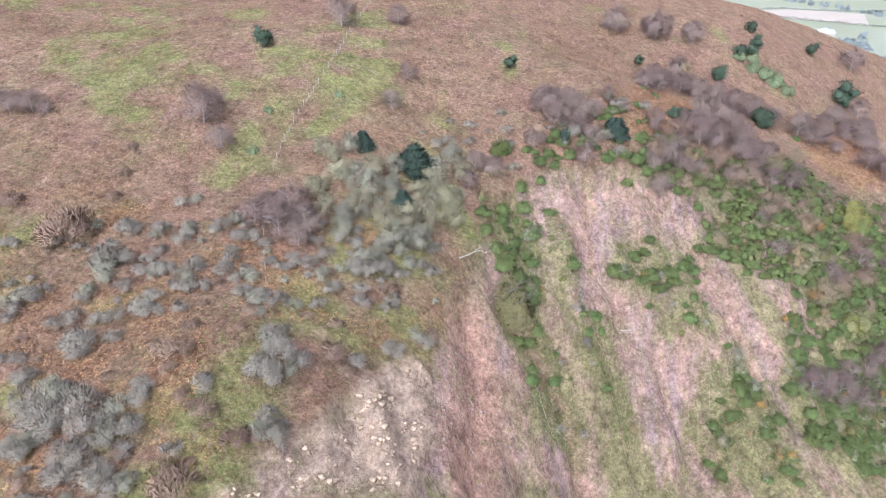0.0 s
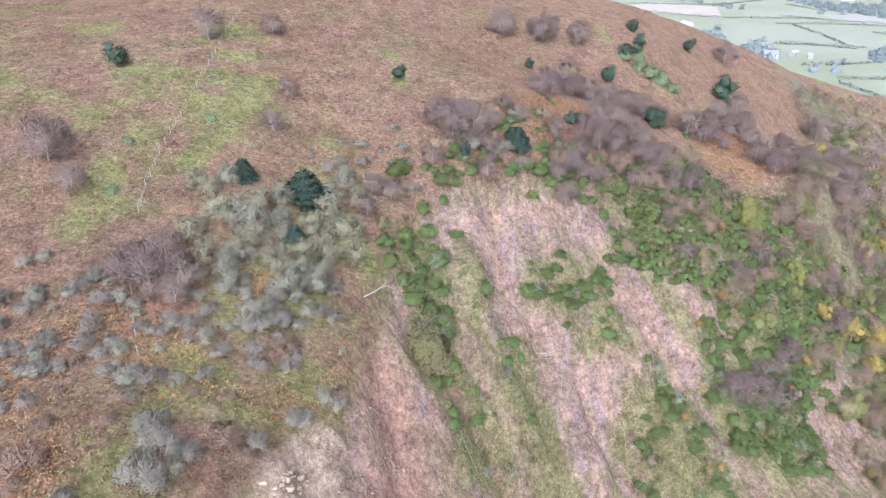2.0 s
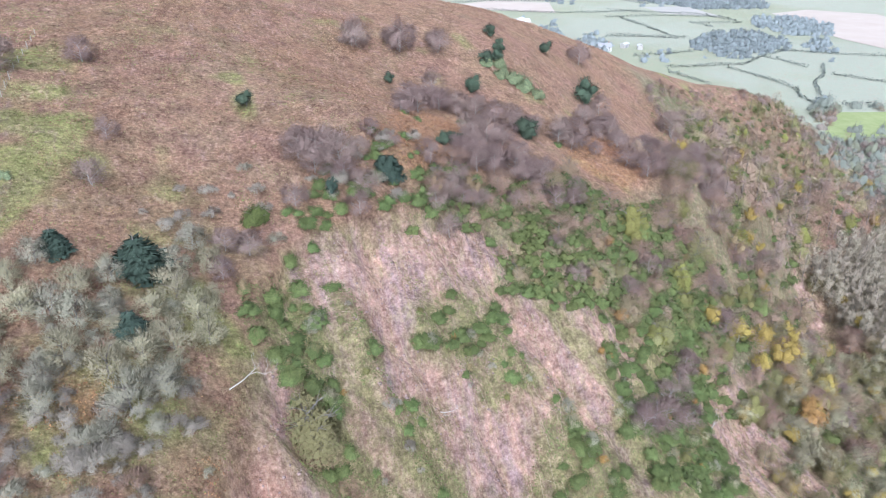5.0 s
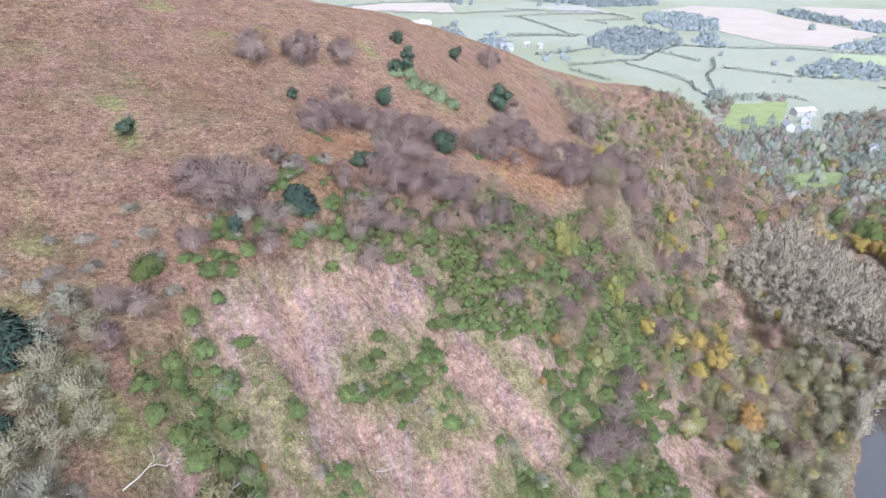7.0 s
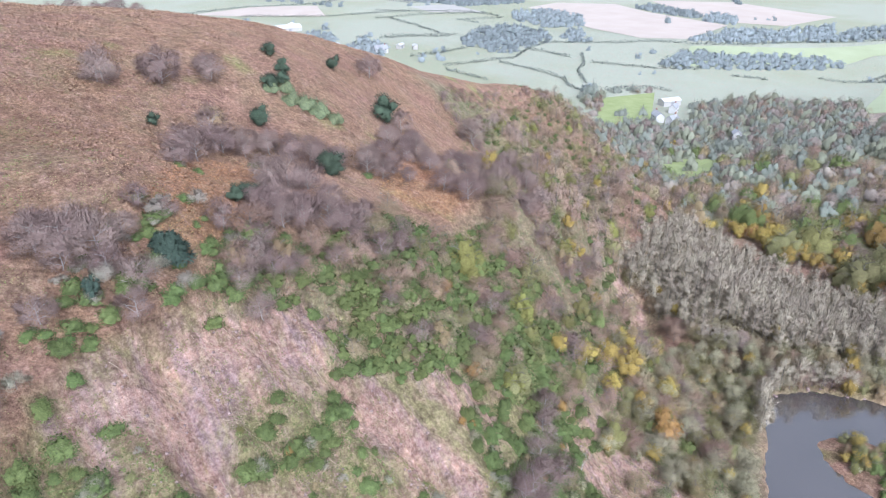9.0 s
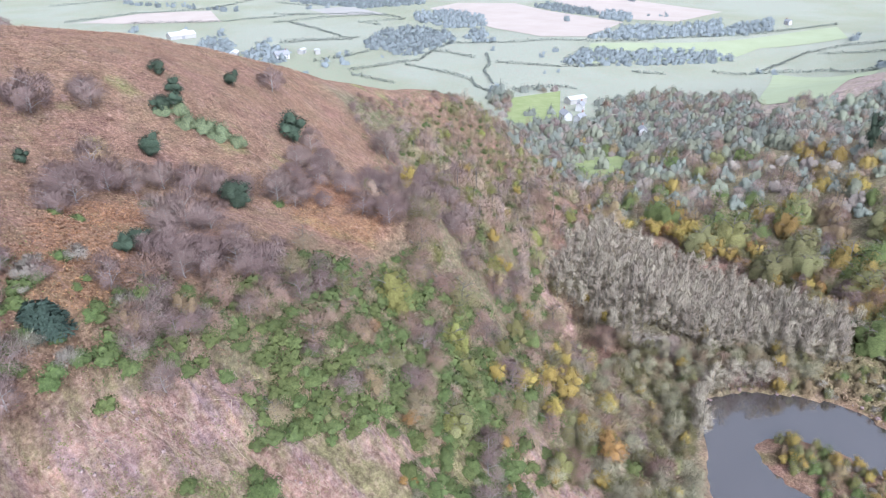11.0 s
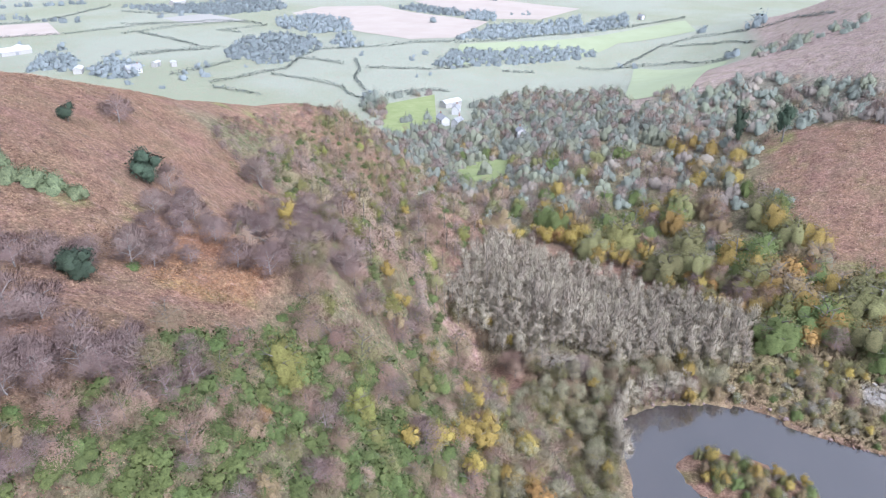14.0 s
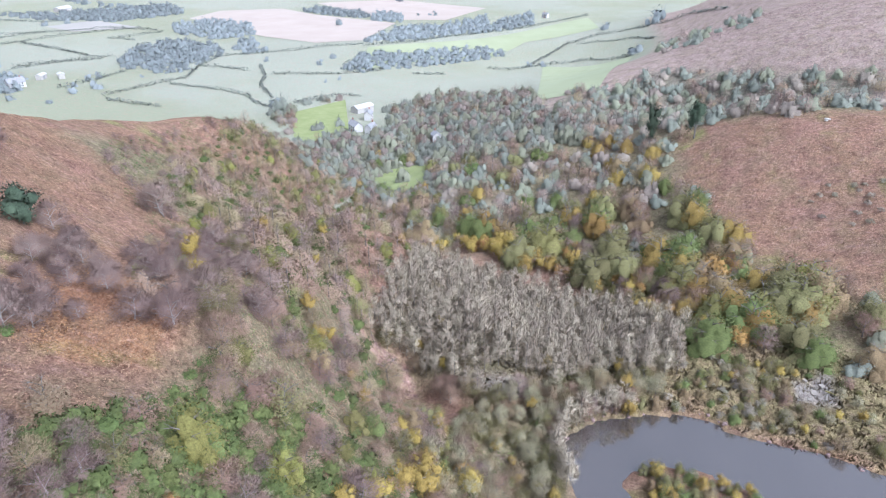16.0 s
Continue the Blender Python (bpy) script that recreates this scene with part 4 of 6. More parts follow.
kind("willow_tree", "tree", "grey-green willow with few leaves by the pool", "willows by the pool", 4,
     lambda r: limbs(r, 5.0, 5.0, 1.0, 6, 0.13), lambda r: bare(r, 6.0, 6.4, 0.0, 34, 3200, 0.5, 0.03, "egg"), [TWIG_WILLOW, TWIG_TAN, TWIG_WILLOW, TWIG_OLIVE])
kind("far_tree", "tree", "leafy tree standing among far fields, coloured blue-grey for haze", "trees among the far fields", 4,
     lambda r: stem(6.0, 0.24), lambda r: massed(r, 11.6, -0.3, 8.6, 7, 100, 0.6, 0.85, 0.2, ROUGH, True, 1.2), [LEAF_FAR_HAZE])
kind("pine_tree", "tree", "tall dark pine standing above the wood", "pines by the spur", 2,
     lambda r: tube([(0, 0, -0.5), (0.3, 0, 8), (0, 0.2, 16)], [0.4, 0.28, 0.06], 6), lambda r: massed(r, 9.0, 2.0, 17.0, 20, 1500, 0.4, 0.7, 0.4, ROUGH), [LEAF_DARK])

# plants: x, y, width
GREY_SHRUB = [
    (-45.2, 92.5, 5), (-41.8, 92.1, 4.5), (-38.7, 92.8, 4), (-39.4, 99.9, 5.2), (-44.6, 84.4, 6.9), (-40.7, 84.3, 4.2),
    (-37.2, 82.8, 5.1), (-34.7, 85.2, 4.3), (-33, 80.8, 5), (-33.9, 94.1, 4.4), (-31.9, 95.5, 4.3), (-29.4, 92.3, 3.6),
    (-30, 86.9, 3.3), (-27, 82.3, 4.8), (-25.3, 78.5, 5.4), (-22, 78, 3.8), (-22.7, 86.4, 4.1), (-21.3, 88.6, 3.3),
    (-52.9, 77.2, 5.1), (-54.9, 74.9, 4.4), (-48.2, 74.6, 5.1), (-41.8, 73.9, 4.6), (-37.7, 73.8, 5.3), (-47.8, 78.7, 5),
    (-44.2, 68.2, 6.2), (-51.4, 67.9, 4), (-49.1, 64.6, 4.6), (-39.4, 69.8, 3), (-34.1, 59.4, 5.2),
]
GREY_SHRUB_B = [
    (-21.7, 71.3, 4.3), (-18.4, 69.5, 6.4), (-19.2, 65.3, 6.1), (-16.4, 68.6, 4.9), (-26.3, 61.4, 3.3), (-19, 57.9, 5.8),
    (-39.3, 57.4, 7.7), (-43, 60, 7.3), (-34.5, 56.2, 6.7), (-42.4, 55, 5.6), (-36.9, 51.9, 6.7), (-32.6, 51, 5.8),
    (-16.2, 85.4, 4.8), (-11.9, 89.8, 5.8), (-7.9, 90.2, 5), (-3.6, 93.9, 5.2), (-11.2, 83.1, 3.2), (-11.4, 70.9, 4.3),
    (-7.1, 77.2, 4.6), (-3.3, 80.5, 4.8),
]
RUSSET_SHRUB = [
    (-53.1, 89.3, 8.7), (-30.6, 66.2, 4.2), (-25.8, 58.3, 3.9), (-26.1, 50, 5.6), (-13.7, 71.7, 3.6), (-1.9, 82.6, 3.2),
    (-30.8, 63.9, 2.2), (-64.9, 96.7, 4), (-51, 99.8, 2.9), (-51.1, 105.2, 2.6), (-52.3, 111.7, 3.1), (-10.6, 83.1, 2.9),
    (-11.8, 69.7, 2.9), (-37.9, 58.6, 4.2), (-21.4, 55.7, 3.8), (-7.7, 87.3, 3.3),
]
BARE_TREE = [
    (-42.3, 120.3, 8.2), (-38.1, 114.5, 5.7), (-26.4, 97.6, 6.2), (-23.2, 98.4, 7.0), (-24.6, 94.4, 6.6), (-20.6, 95.2, 6.2), (-21.4, 92.6, 5.0), (-28.6, 96.3, 5.3), (-23.2, 165.7, 7.6),
    (-10.5, 171.6, 5.9), (-9.9, 134.6, 4.8), (-7.6, 146.9, 4.2), (23.5, 141, 7.9), (27.5, 140.1, 7.2), (29.9, 135.6, 6.2),
    (47.5, 197.8, 8), (59, 199.1, 9.4), (69.8, 200.1, 7), (138.2, 238.6, 9.1), (25.5, 143.1, 6.1), (28.4, 132.6, 5.1),
    (9.2, 123.5, 5.4), (6, 124.2, 4.8), (4.8, 119, 4.2), (51.5, 173.3, 6.9), (59.6, 178.6, 7.8), (20.9, 142.2, 6.2),
    (25.4, 141.9, 6.2), (27.6, 137.7, 5.2), (31, 141.9, 4.5), (34.8, 146.1, 4.1),
]
BARE_TREE_B = [
    (46.4, 163.3, 5), (53.6, 173.3, 5.5), (59.2, 176.3, 5.7), (64.5, 176.4, 6.2), (69.1, 174.8, 6.3), (73.2, 173.4, 6.3),
    (78.5, 172.7, 6.4), (84.2, 173.5, 6.1), (90.7, 172.6, 7.3), (93.8, 171.2, 5.4), (55.6, 148.1, 6.2), (60.1, 146.7, 6.3),
    (64.5, 146.1, 6.4), (69.1, 144.5, 6), (60.4, 157.5, 5.5), (65.8, 157.1, 5.2), (123.8, 203.4, 6.8), (167.4, 220, 12.3),
    (108.5, 159.2, 8.2), (115.5, 158, 8.4), (105.5, 164.1, 6.9), (70, 203.5, 5.2), (58.6, 199.7, 6.9), (46.3, 197.5, 6.7),
]
HOLLY = [
    (-38.2, 151.2, 5.1), (15.4, 158.1, 3.6), (92.4, 215.2, 4.4), (90.8, 206.6, 4.1), (118.2, 227.6, 5.1), (50.9, 183.7, 2.8),
    (117.7, 202.8, 7.8), (73.2, 186, 5), (53.5, 152.8, 4.1), (79.3, 169.5, 5.7), (51, 151, 3.1), (79.4, 168, 4.5),
    (72.8, 184.9, 3.5), (83.1, 199.2, 4.4), (87.5, 200.8, 4.5),
]
GORSE = [
    (86.6, 195.9, 5.6), (89.4, 194.8, 6.8), (92.2, 193.3, 6.8), (95.0, 191.4, 5.2), (83.7, 199.5, 5.4), (87.5, 199.9, 5), (-20.3, 135.1, 2.5), (-32.2, 126.2, 2.4),
    (-32.4, 114.3, 2.6),
]
CONIFER = [
    (-5, 118.1, 8.8), (-6.8, 106.4, 4.9), (-14.4, 120.2, 4.8), (35.9, 138.9, 5.4), (34.9, 139.9, 4.5),
]
CYPRESS = [
    (24.3, 134.6, 2.3), (24.1, 135, 2.2),
]
YEW = [
    (11.4, 129.9, 5.6),
]
ROUND_TREE = [
    (11.7, 100, 10),
]
THORN = [
    (-17.3, 108.9, 5.4), (-14.5, 108.4, 5.3), (-12.1, 107.2, 4.7), (-9.3, 99.6, 5.4), (-5.9, 102.4, 5.5), (-2.2, 104.8, 6.2),
    (0.6, 110.6, 5.9), (-15.3, 98.4, 4.4), (-13, 101.7, 5.1), (-7.3, 95.5, 5.8), (-3.9, 98.7, 5.4), (-1.4, 114, 6),
    (1.5, 107.1, 4.8), (-20.4, 104.1, 4.6), (-18.5, 100.1, 4.1), (-15, 95.1, 4.3), (-10, 91.8, 4.2), (-16.4, 117.8, 4.1),
    (-19, 114.6, 4), (-21.1, 116.2, 4), (-8.4, 116.1, 4), (-1.4, 118.8, 5.2), (1.7, 124.4, 4.7), (-4.3, 110.4, 4.8),
    (-8.9, 108.4, 4.4), (3.7, 120.3, 4.8), (-12, 112.7, 4.9),
]
GOLD_TREE = [
    (182.1, 93.4, 4.5), (116.4, 122.9, 6.3), (110.4, 124, 5), (126.9, 124, 5.7), (103.3, 126.1, 4.7), (112.4, 118.3, 4.7),
    (116.9, 113.9, 4.7), (122.9, 121, 6.7),
]
YELLOWING_TREE = [
    (88.8, 138.6, 8.9), (97.1, 132.1, 7), (110.7, 125.9, 6.5), (99, 132.9, 6.1), (83.4, 119.7, 6.3),
]
ORANGE_TREE = [
    (139.9, 121.4, 3.8), (94.7, 117.3, 3.6), (75.2, 121.2, 3), (79, 133, 2.6), (116.9, 107.3, 7),
]
AUTUMN_OAK = [
    (260.6, 147.1, 17), (272.3, 139.6, 19.7), (279.2, 114.5, 15.3), (284.7, 170.7, 14.1), (214.2, 77.9, 16.9), (264.9, 88.9, 18.5),
    (226.2, 65, 12.5), (241.9, 54.6, 20.8), (268.8, 73.3, 14.5), (248.3, 50.1, 19.4), (259.5, 120.4, 12.4), (305, 115.2, 14.2),
    (293.3, 88.6, 13.5),
]
SLOPE_BIRCH = [
    (60.1, 159.2, 7.7), (64.1, 158.6, 8.7), (66.7, 156.3, 6.9), (56.9, 150.1, 7.1), (60.4, 148, 7.2), (66.5, 148.9, 6.6),
    (67.7, 145.1, 6.5), (71.5, 146.6, 5), (53.3, 149.2, 5.4), (70.5, 139.2, 5.6), (74.9, 139.9, 5), (46.8, 138.7, 6.3),
    (49.5, 137.7, 5), (43.2, 135.4, 5.4), (44.6, 132.9, 5.4), (51.6, 138.3, 4.3), (61.6, 139.8, 4.6), (88.4, 130.7, 6.4),
    (79.9, 125.6, 5.1), (66.3, 131.9, 3.9), (68.5, 126.7, 4.7), (-77.7, 122.8, 5.6), (-73.7, 123, 5.5), (-70.8, 122.3, 3.5),
    (66.8, 101.2, 6.4), (70.6, 103.4, 6.8), (74.2, 104.2, 6.8), (77.4, 107.4, 7.2), (79.6, 104.6, 6.0), (84.6, 113.2, 6.4), (88.4, 116.2, 6.6),
]
SLOPE_OAK = [
    (79.2, 149.9, 7.1), (79, 140.1, 5.1), (83.1, 138.9, 5.3), (79.7, 129.4, 4.2), (110.6, 141.4, 9.9), (107.6, 144.3, 7.5),
    (103.2, 147.2, 6.3), (167.5, 152.6, 11.4), (111.8, 161.4, 9.1), (116.7, 157.2, 9.2), (109.9, 165.5, 8), (139.6, 185.1, 10),
    (78.4, 132.2, 3.4), (98.8, 121.6, 6), (101.1, 116.1, 5.2), (94.9, 124.7, 5.8),
]
SLOPE_SALLOW = [
    (89.9, 138.7, 8.4), (99.6, 133.5, 6.5), (83.9, 119.6, 8), (115.3, 124.8, 6.8), (111.7, 150.3, 6.6), (128.9, 146.5, 7.4),
    (127.7, 135.3, 7.4), (96.7, 128.3, 5.9), (144.2, 134.3, 6.9),
]
FARM_TREES = [
    (388.9, 276.5, 14.5), (373.5, 273.9, 12), (356.7, 241.6, 11.2), (378.7, 286.3, 12.3), (323.4, 238.8, 8.6), (436.6, 347.8, 11.4),
    (451.6, 339.6, 9.9), (480.7, 314, 10.1), (476.9, 405.3, 17.4), (403.6, 315, 13.3), (398.1, 299.4, 13), (385.7, 316.1, 12.2),
    (393.7, 333.9, 12.6), (412.4, 278.9, 13), (409.9, 265.8, 10.7), (320.9, 257.3, 8.7), (327, 270.7, 10.7), (520.6, 380.9, 9.5),
    (513.4, 392.4, 9.5), (498.4, 396.2, 11.2),
]
OUTCROP = [
    (344.7, 48.2, 6.2),
]

shrubs, rs = [], random.Random(11)
for x, y, w in GREY_SHRUB + GREY_SHRUB_B:
    n = 1 if w < 4.0 else 2 if w < 5.4 else 4
    for k in range(n):
        a = rs.uniform(0, math.tau)
        d = 0 if n == 1 else w * rs.uniform(0.2, 0.34)
        shrubs.append((round(x + d * math.cos(a), 1), round(y + d * math.sin(a) * 0.7, 1), w * (0.95 if n == 1 else rs.uniform(0.45, 0.7))))
plant("hawthorn_shrub", shrubs, 4.6, seed=1)
plant("bramble_shrub", RUSSET_SHRUB, 4.4, seed=2)
plant("birch_tree", BARE_TREE + BARE_TREE_B, 6.6, 0.85, seed=3)
plant("thorn_tree", THORN, 5.0, seed=4)
plant("holly_bush", HOLLY, 4.2, seed=5)
plant("gorse_bush", GORSE, 4.8, seed=6)
plant("fir_tree", CONIFER, 7.4, 0.8, seed=7)
plant("cypress_tree", CYPRESS[:1], 2.2, seed=8)
plant("yew_tree", YEW, 5.6, seed=9)
plant("golden_birch", GOLD_TREE, 5.0, seed=11)
plant("lime_tree", YELLOWING_TREE, 7.4, seed=15)
plant("birch_tree", SLOPE_BIRCH, 6.6, 0.85, seed=16)
plant("oak_tree", SLOPE_OAK, 8.2, 0.85, seed=17)
plant("sallow_tree", SLOPE_SALLOW, 6.8, 0.95, seed=18)
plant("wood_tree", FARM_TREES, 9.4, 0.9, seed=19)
for k, (x, y) in enumerate(MEADOW):
    x1, y1 = MEADOW[(k + 1) % len(MEADOW)]
    FARM_TREES += [(x + (x1 - x) * t, y + (y1 - y) * t, w) for t, w in ((0.1, 8.5), (0.45, 6.5), (0.75, 10.0))]
plant("wood_tree", FARM_TREES[20:], 9.4, 0.9, seed=119)
plant("rowan_tree", ORANGE_TREE, 4.4, seed=12)
plant("beech_tree", AUTUMN_OAK, 12.4, 0.8, seed=13)

rng = random.Random(4)


def thicket(name, label, category, kinds, spots, widths, tall=1.0, seed=1):
    """Trees too many to count, joined into one object: each a scaled and turned copy of the kinds given."""
    r = np.random.default_rng(seed)
    verts, norms, quads_, tris_, mats, slots, tones, n = [], [], [], [], [], [[], []], [], 0
    for x, y in spots:
        k = kinds[int(r.integers(0, len(kinds)))]
        tm, cm, _, _ = KINDS[k[0]]["ready"][int(r.integers(0, len(KINDS[k[0]]["ready"])))]
        w = r.uniform(*widths) / k[1]
        a, t = r.uniform(0, math.tau), r.uniform(-0.5, 0.5)
        base, zs = z_at(x, y) - 0.15, tall * r.uniform(0.85, 1.15)
        for me in (tm, cm):
            co = np.empty(len(me.vertices) * 3, np.float32)
            me.vertices.foreach_get("co", co)
            co = co.reshape(-1, 3)
            c, s = math.cos(a) * w, math.sin(a) * w
            verts.append(np.stack([co[:, 0] * c - co[:, 1] * s + x, co[:, 0] * s + co[:, 1] * c + y, co[:, 2] * w * zs + base], -1))
            no = np.empty(len(me.vertices) * 3, np.float32)
            if "custom_normal" in me.attributes:
                me.attributes["custom_normal"].data.foreach_get("vector", no)
            else:
                me.vertices.foreach_get("normal", no)
            no, c, s = no.reshape(-1, 3), math.cos(a), math.sin(a)
            norms.append(np.stack([no[:, 0] * c - no[:, 1] * s, no[:, 0] * s + no[:, 1] * c, no[:, 2]], -1))
            ix = np.empty(len(me.loops), np.int32)
            me.loops.foreach_get("vertex_index", ix)
            corners = me.polygons[0].loop_total
            mat = me.materials[0]
            if mat not in mats:
                mats.append(mat)
            (quads_ if corners == 4 else tris_).append(ix.reshape(-1, corners) + n)
            slots[0 if corners == 4 else 1].append(np.full(len(me.polygons), mats.index(mat), np.int32))
            tones.append(np.full(len(co), t, np.float32))
            n += len(co)
    faces = [np.concatenate(f) for f in (quads_, tris_) if f]
    me = mesh_of(name, np.concatenate(verts), faces)
    for m in mats:
        me.materials.append(m)
    me.polygons.foreach_set("material_index", np.concatenate([np.concatenate(s) for s in slots if s]))
    layer(me, "tone", np.concatenate(tones))
    return tagged(part(name, faced(me, np.concatenate(norms)), None), label, category, kind="stuff")


plant("hazel_tree", ROUND_TREE, 7.4, seed=10)
for outline, seed in ((RHODO_B, 2), (RHODO_C, 3), (RHODO_D, 4), (RHODO_E, 5), (RHODO_F, 6)):
    spots = [s for s in scatter(outline, 1.7, 40 + seed, 0.8) if vnoise(np.array([s[0]]), np.array([s[1]]), 4.5, 81)[0] > -0.5]
    plant("rhododendron", [(x, y, rng.uniform(2.0, 4.2)) for x, y in spots if rng.random() < 0.6], 4.0, 0.9, seed=20 + seed)
    plant("sallow_tree", [(x, y, rng.uniform(1.2, 2.8)) for x, y in spots if rng.random() < 0.16], 6.8, 0.8, seed=140 + seed)
    plant("thorn_tree", [(x, y, rng.uniform(1.4, 3.0)) for x, y in spots if rng.random() < 0.14], 5.0, 0.9, seed=150 + seed)
    plant("rowan_tree", [(x, y, rng.uniform(0.9, 1.8)) for x, y in spots if rng.random() < 0.035], 4.4, 0.9, seed=160 + seed)
green_slope = scatter(SLOPE_MIX, 2.3, 45, 0.9, avoid=[SCAR_A, SCAR_E])
plant("rhododendron", [(x, y, rng.uniform(2.4, 5.0)) for x, y in green_slope[::6]], 4.0, seed=25)
thicket("rhododendron_thicket", "unbroken glossy green rhododendron thicket on the slope", "bushes", [("low_rhododendron", 4.0)], [p for i, p in enumerate(green_slope) if i % 6], (2.4, 4.6), 1.0, 8)
spots = scatter(SLOPE_MIX, 5.4, 52, 0.9, avoid=[SCAR_A, SCAR_E, SCAR_C])
plant("ash_tree", [(x, y, rng.uniform(5, 7.5)) for x, y in spots if rng.random() < 0.38], 8.2, 0.72, seed=34)
plant("oak_tree", [(x, y, rng.uniform(3.5, 6)) for x, y in spots if rng.random() < 0.25], 8.0, 0.85, seed=29)
plant("sallow_tree", [(x, y, rng.uniform(3.5, 5.5)) for x, y in spots if rng.random() < 0.22], 6.8, 0.9, seed=35)
BELT_B = [(44, 160), (52, 175), (65, 180), (76, 179), (89, 179), (102, 178), (100, 171), (88, 171), (76, 171), (66, 171), (58, 168), (50, 158)]
BELT_C = [(52, 146), (58, 154), (66, 152), (74, 146), (76, 140), (66, 140), (54, 141)]
for outline, seed in ((BELT_A, 1), (BELT_B, 2), (BELT_C, 3)):
    plant("birch_tree", [(x, y, rng.uniform(4, 6.5)) for x, y in scatter(outline, 4.8, 60 + seed, 0.6)], 6.6, 0.85, seed=60 + seed)
    plant("rhododendron", [(x, y - 2, rng.uniform(2, 3.6)) for x, y in scatter(outline, 6.5, 65 + seed, 0.6)], 4.0, 0.9, seed=65 + seed)
HILL_WOOD = [(168, 240), (210, 280), (290, 318), (340, 300), (335, 262), (305, 215), (272, 190), (250, 172), (203, 172), (178, 166), (168, 148), (158, 135),
             (146, 118), (142, 106), (130, 95), (98, 111), (103, 124), (112, 139), (108, 150), (118, 166), (140, 190), (162, 222)]
spots = scatter(HILL_WOOD, 5.9, 51, avoid=[SLOPE_MIX, POOL, SCAR_F_OPEN]) + scatter(BELT_D, 5.5, 58, 0.6, avoid=[HILL_WOOD])
near = [s for s in spots if s[1] < 160 and s[0] < 155]
far = [s for s in spots if s not in near]
plant("ash_tree", [(x, y, rng.uniform(6, 9)) for x, y in near[::3]], 8.2, 0.75, seed=31)
plant("oak_tree", [(x, y, rng.uniform(4.5, 8)) for x, y in near[1::3]], 8.0, 0.8, seed=36)
plant("sallow_tree", [(x, y, rng.uniform(3.5, 6.5)) for x, y in near[2::5]], 6.8, 0.9, seed=32)
plant("golden_birch", [(x, y, rng.uniform(3, 5)) for x, y in near[4::8]], 5.0, 0.9, seed=33)
brow = [(104, 150), (124, 172), (146, 200), (160, 224), (168, 240), (210, 280), (290, 318)]
rim_of_wood = lambda p: near_line(np.array([p[0]]), np.array([p[1]]), brow, 16.0)[0] > 0.37
thicket("rhododendron_thicket", "green rhododendrons under the bare trees", "bushes", [("low_rhododendron", 4.0)], [p for p in scatter(HILL_WOOD, 5.0, 59, 0.8, avoid=[SLOPE_MIX, SCAR_F]) if not rim_of_wood(p)], (2.6, 4.8), 1.0, 9)
thicket("slope_wood", "dense leafless wood on the far side of the hill", "wood", [("young_ash", 8.2)] * 4 + [("young_oak", 8.0)] * 3, [p for p in far if not rim_of_wood(p)], (6.5, 10.0), 0.8, 3)
thicket("slope_scrub", "low leafless scrub thinning out towards the open hill", "scrub", [("young_ash", 8.2)] * 3 + [("young_oak", 8.0)], [p for p in far if rim_of_wood(p) and rng.random() < 0.75], (3.0, 6.0), 0.7, 33)
thicket("alder_grove", "dense grove of slender leafless grey alders", "wood", [("alder_tree", 3.8)], scatter(GROVE, 2.9, 53, 0.97, avoid=[CLEARING, SCAR_F]), (3.0, 4.4), 0.95, 4)
plant("ash_tree", [(x, y, rng.uniform(5, 8)) for x, y in scatter(GROVE_EDGE, 5.5, 271, 0.55)], 8.2, 0.9, seed=251)
plant("oak_tree", [(x, y, rng.uniform(4.5, 7.5)) for x, y in scatter(GROVE_EDGE, 5.5, 272, 0.4)], 8.0, 0.9, seed=252)
plant("golden_birch", [(x, y, rng.uniform(3.5, 6)) for x, y in scatter(GROVE_EDGE, 6.5, 273, 0.55)], 5.0, 1.0, seed=253)
plant("rowan_tree", [(x, y, rng.uniform(3.5, 6)) for x, y in scatter(GROVE_EDGE, 9.0, 274, 0.6)], 4.4, 1.0, seed=254)
plant("willow_tree", [(x, y, rng.uniform(4, 6.5)) for x, y in scatter(GROVE_FOOT, 4.2, 275, 0.75, avoid=[CLEARING, POOL, SCAR_F_OPEN])], 5.6, 1.0, seed=255)
plant("ash_tree", [(x, y, rng.uniform(4.5, 7)) for x, y in scatter(GROVE_FOOT, 7.0, 276, 0.6, avoid=[CLEARING, POOL, SCAR_F_OPEN])], 8.2, 0.9, seed=256)
plant("golden_birch", [(x, y, rng.uniform(3, 5.5)) for x, y in scatter(HILL_WOOD, 13.0, 281, 0.5, avoid=[POOL, SCAR_F_OPEN]) if y < 200 and x > 120], 5.0, 1.1, seed=281)
plant("lime_tree", [(x, y, rng.uniform(4.5, 7.5)) for x, y in scatter(HILL_WOOD, 14.0, 282, 0.6, avoid=[POOL, SCAR_F_OPEN]) if not rim_of_wood((x, y))], 7.6, 0.95, seed=282)
plant("rhododendron", [(x, y, rng.uniform(4.0, 6.0)) for x, y in scatter(HILL_WOOD, 15.0, 283, 0.6, avoid=[POOL]) if not rim_of_wood((x, y))], 4.0, 1.2, seed=283)
fringe = [(264, 178), (280, 166), (268, 142), (258, 124), (250, 130), (256, 146), (262, 164)]
plant("golden_birch", [(x, y, rng.uniform(2.2, 3.6)) for x, y in scatter(GROVE, 11.0, 173, 0.6)], 5.0, 1.3, seed=151)
plant("golden_birch", [(x, y, rng.uniform(4, 6.5)) for x, y in scatter(fringe, 5.0, 71, 0.8)], 5.0, 1.0, seed=51)
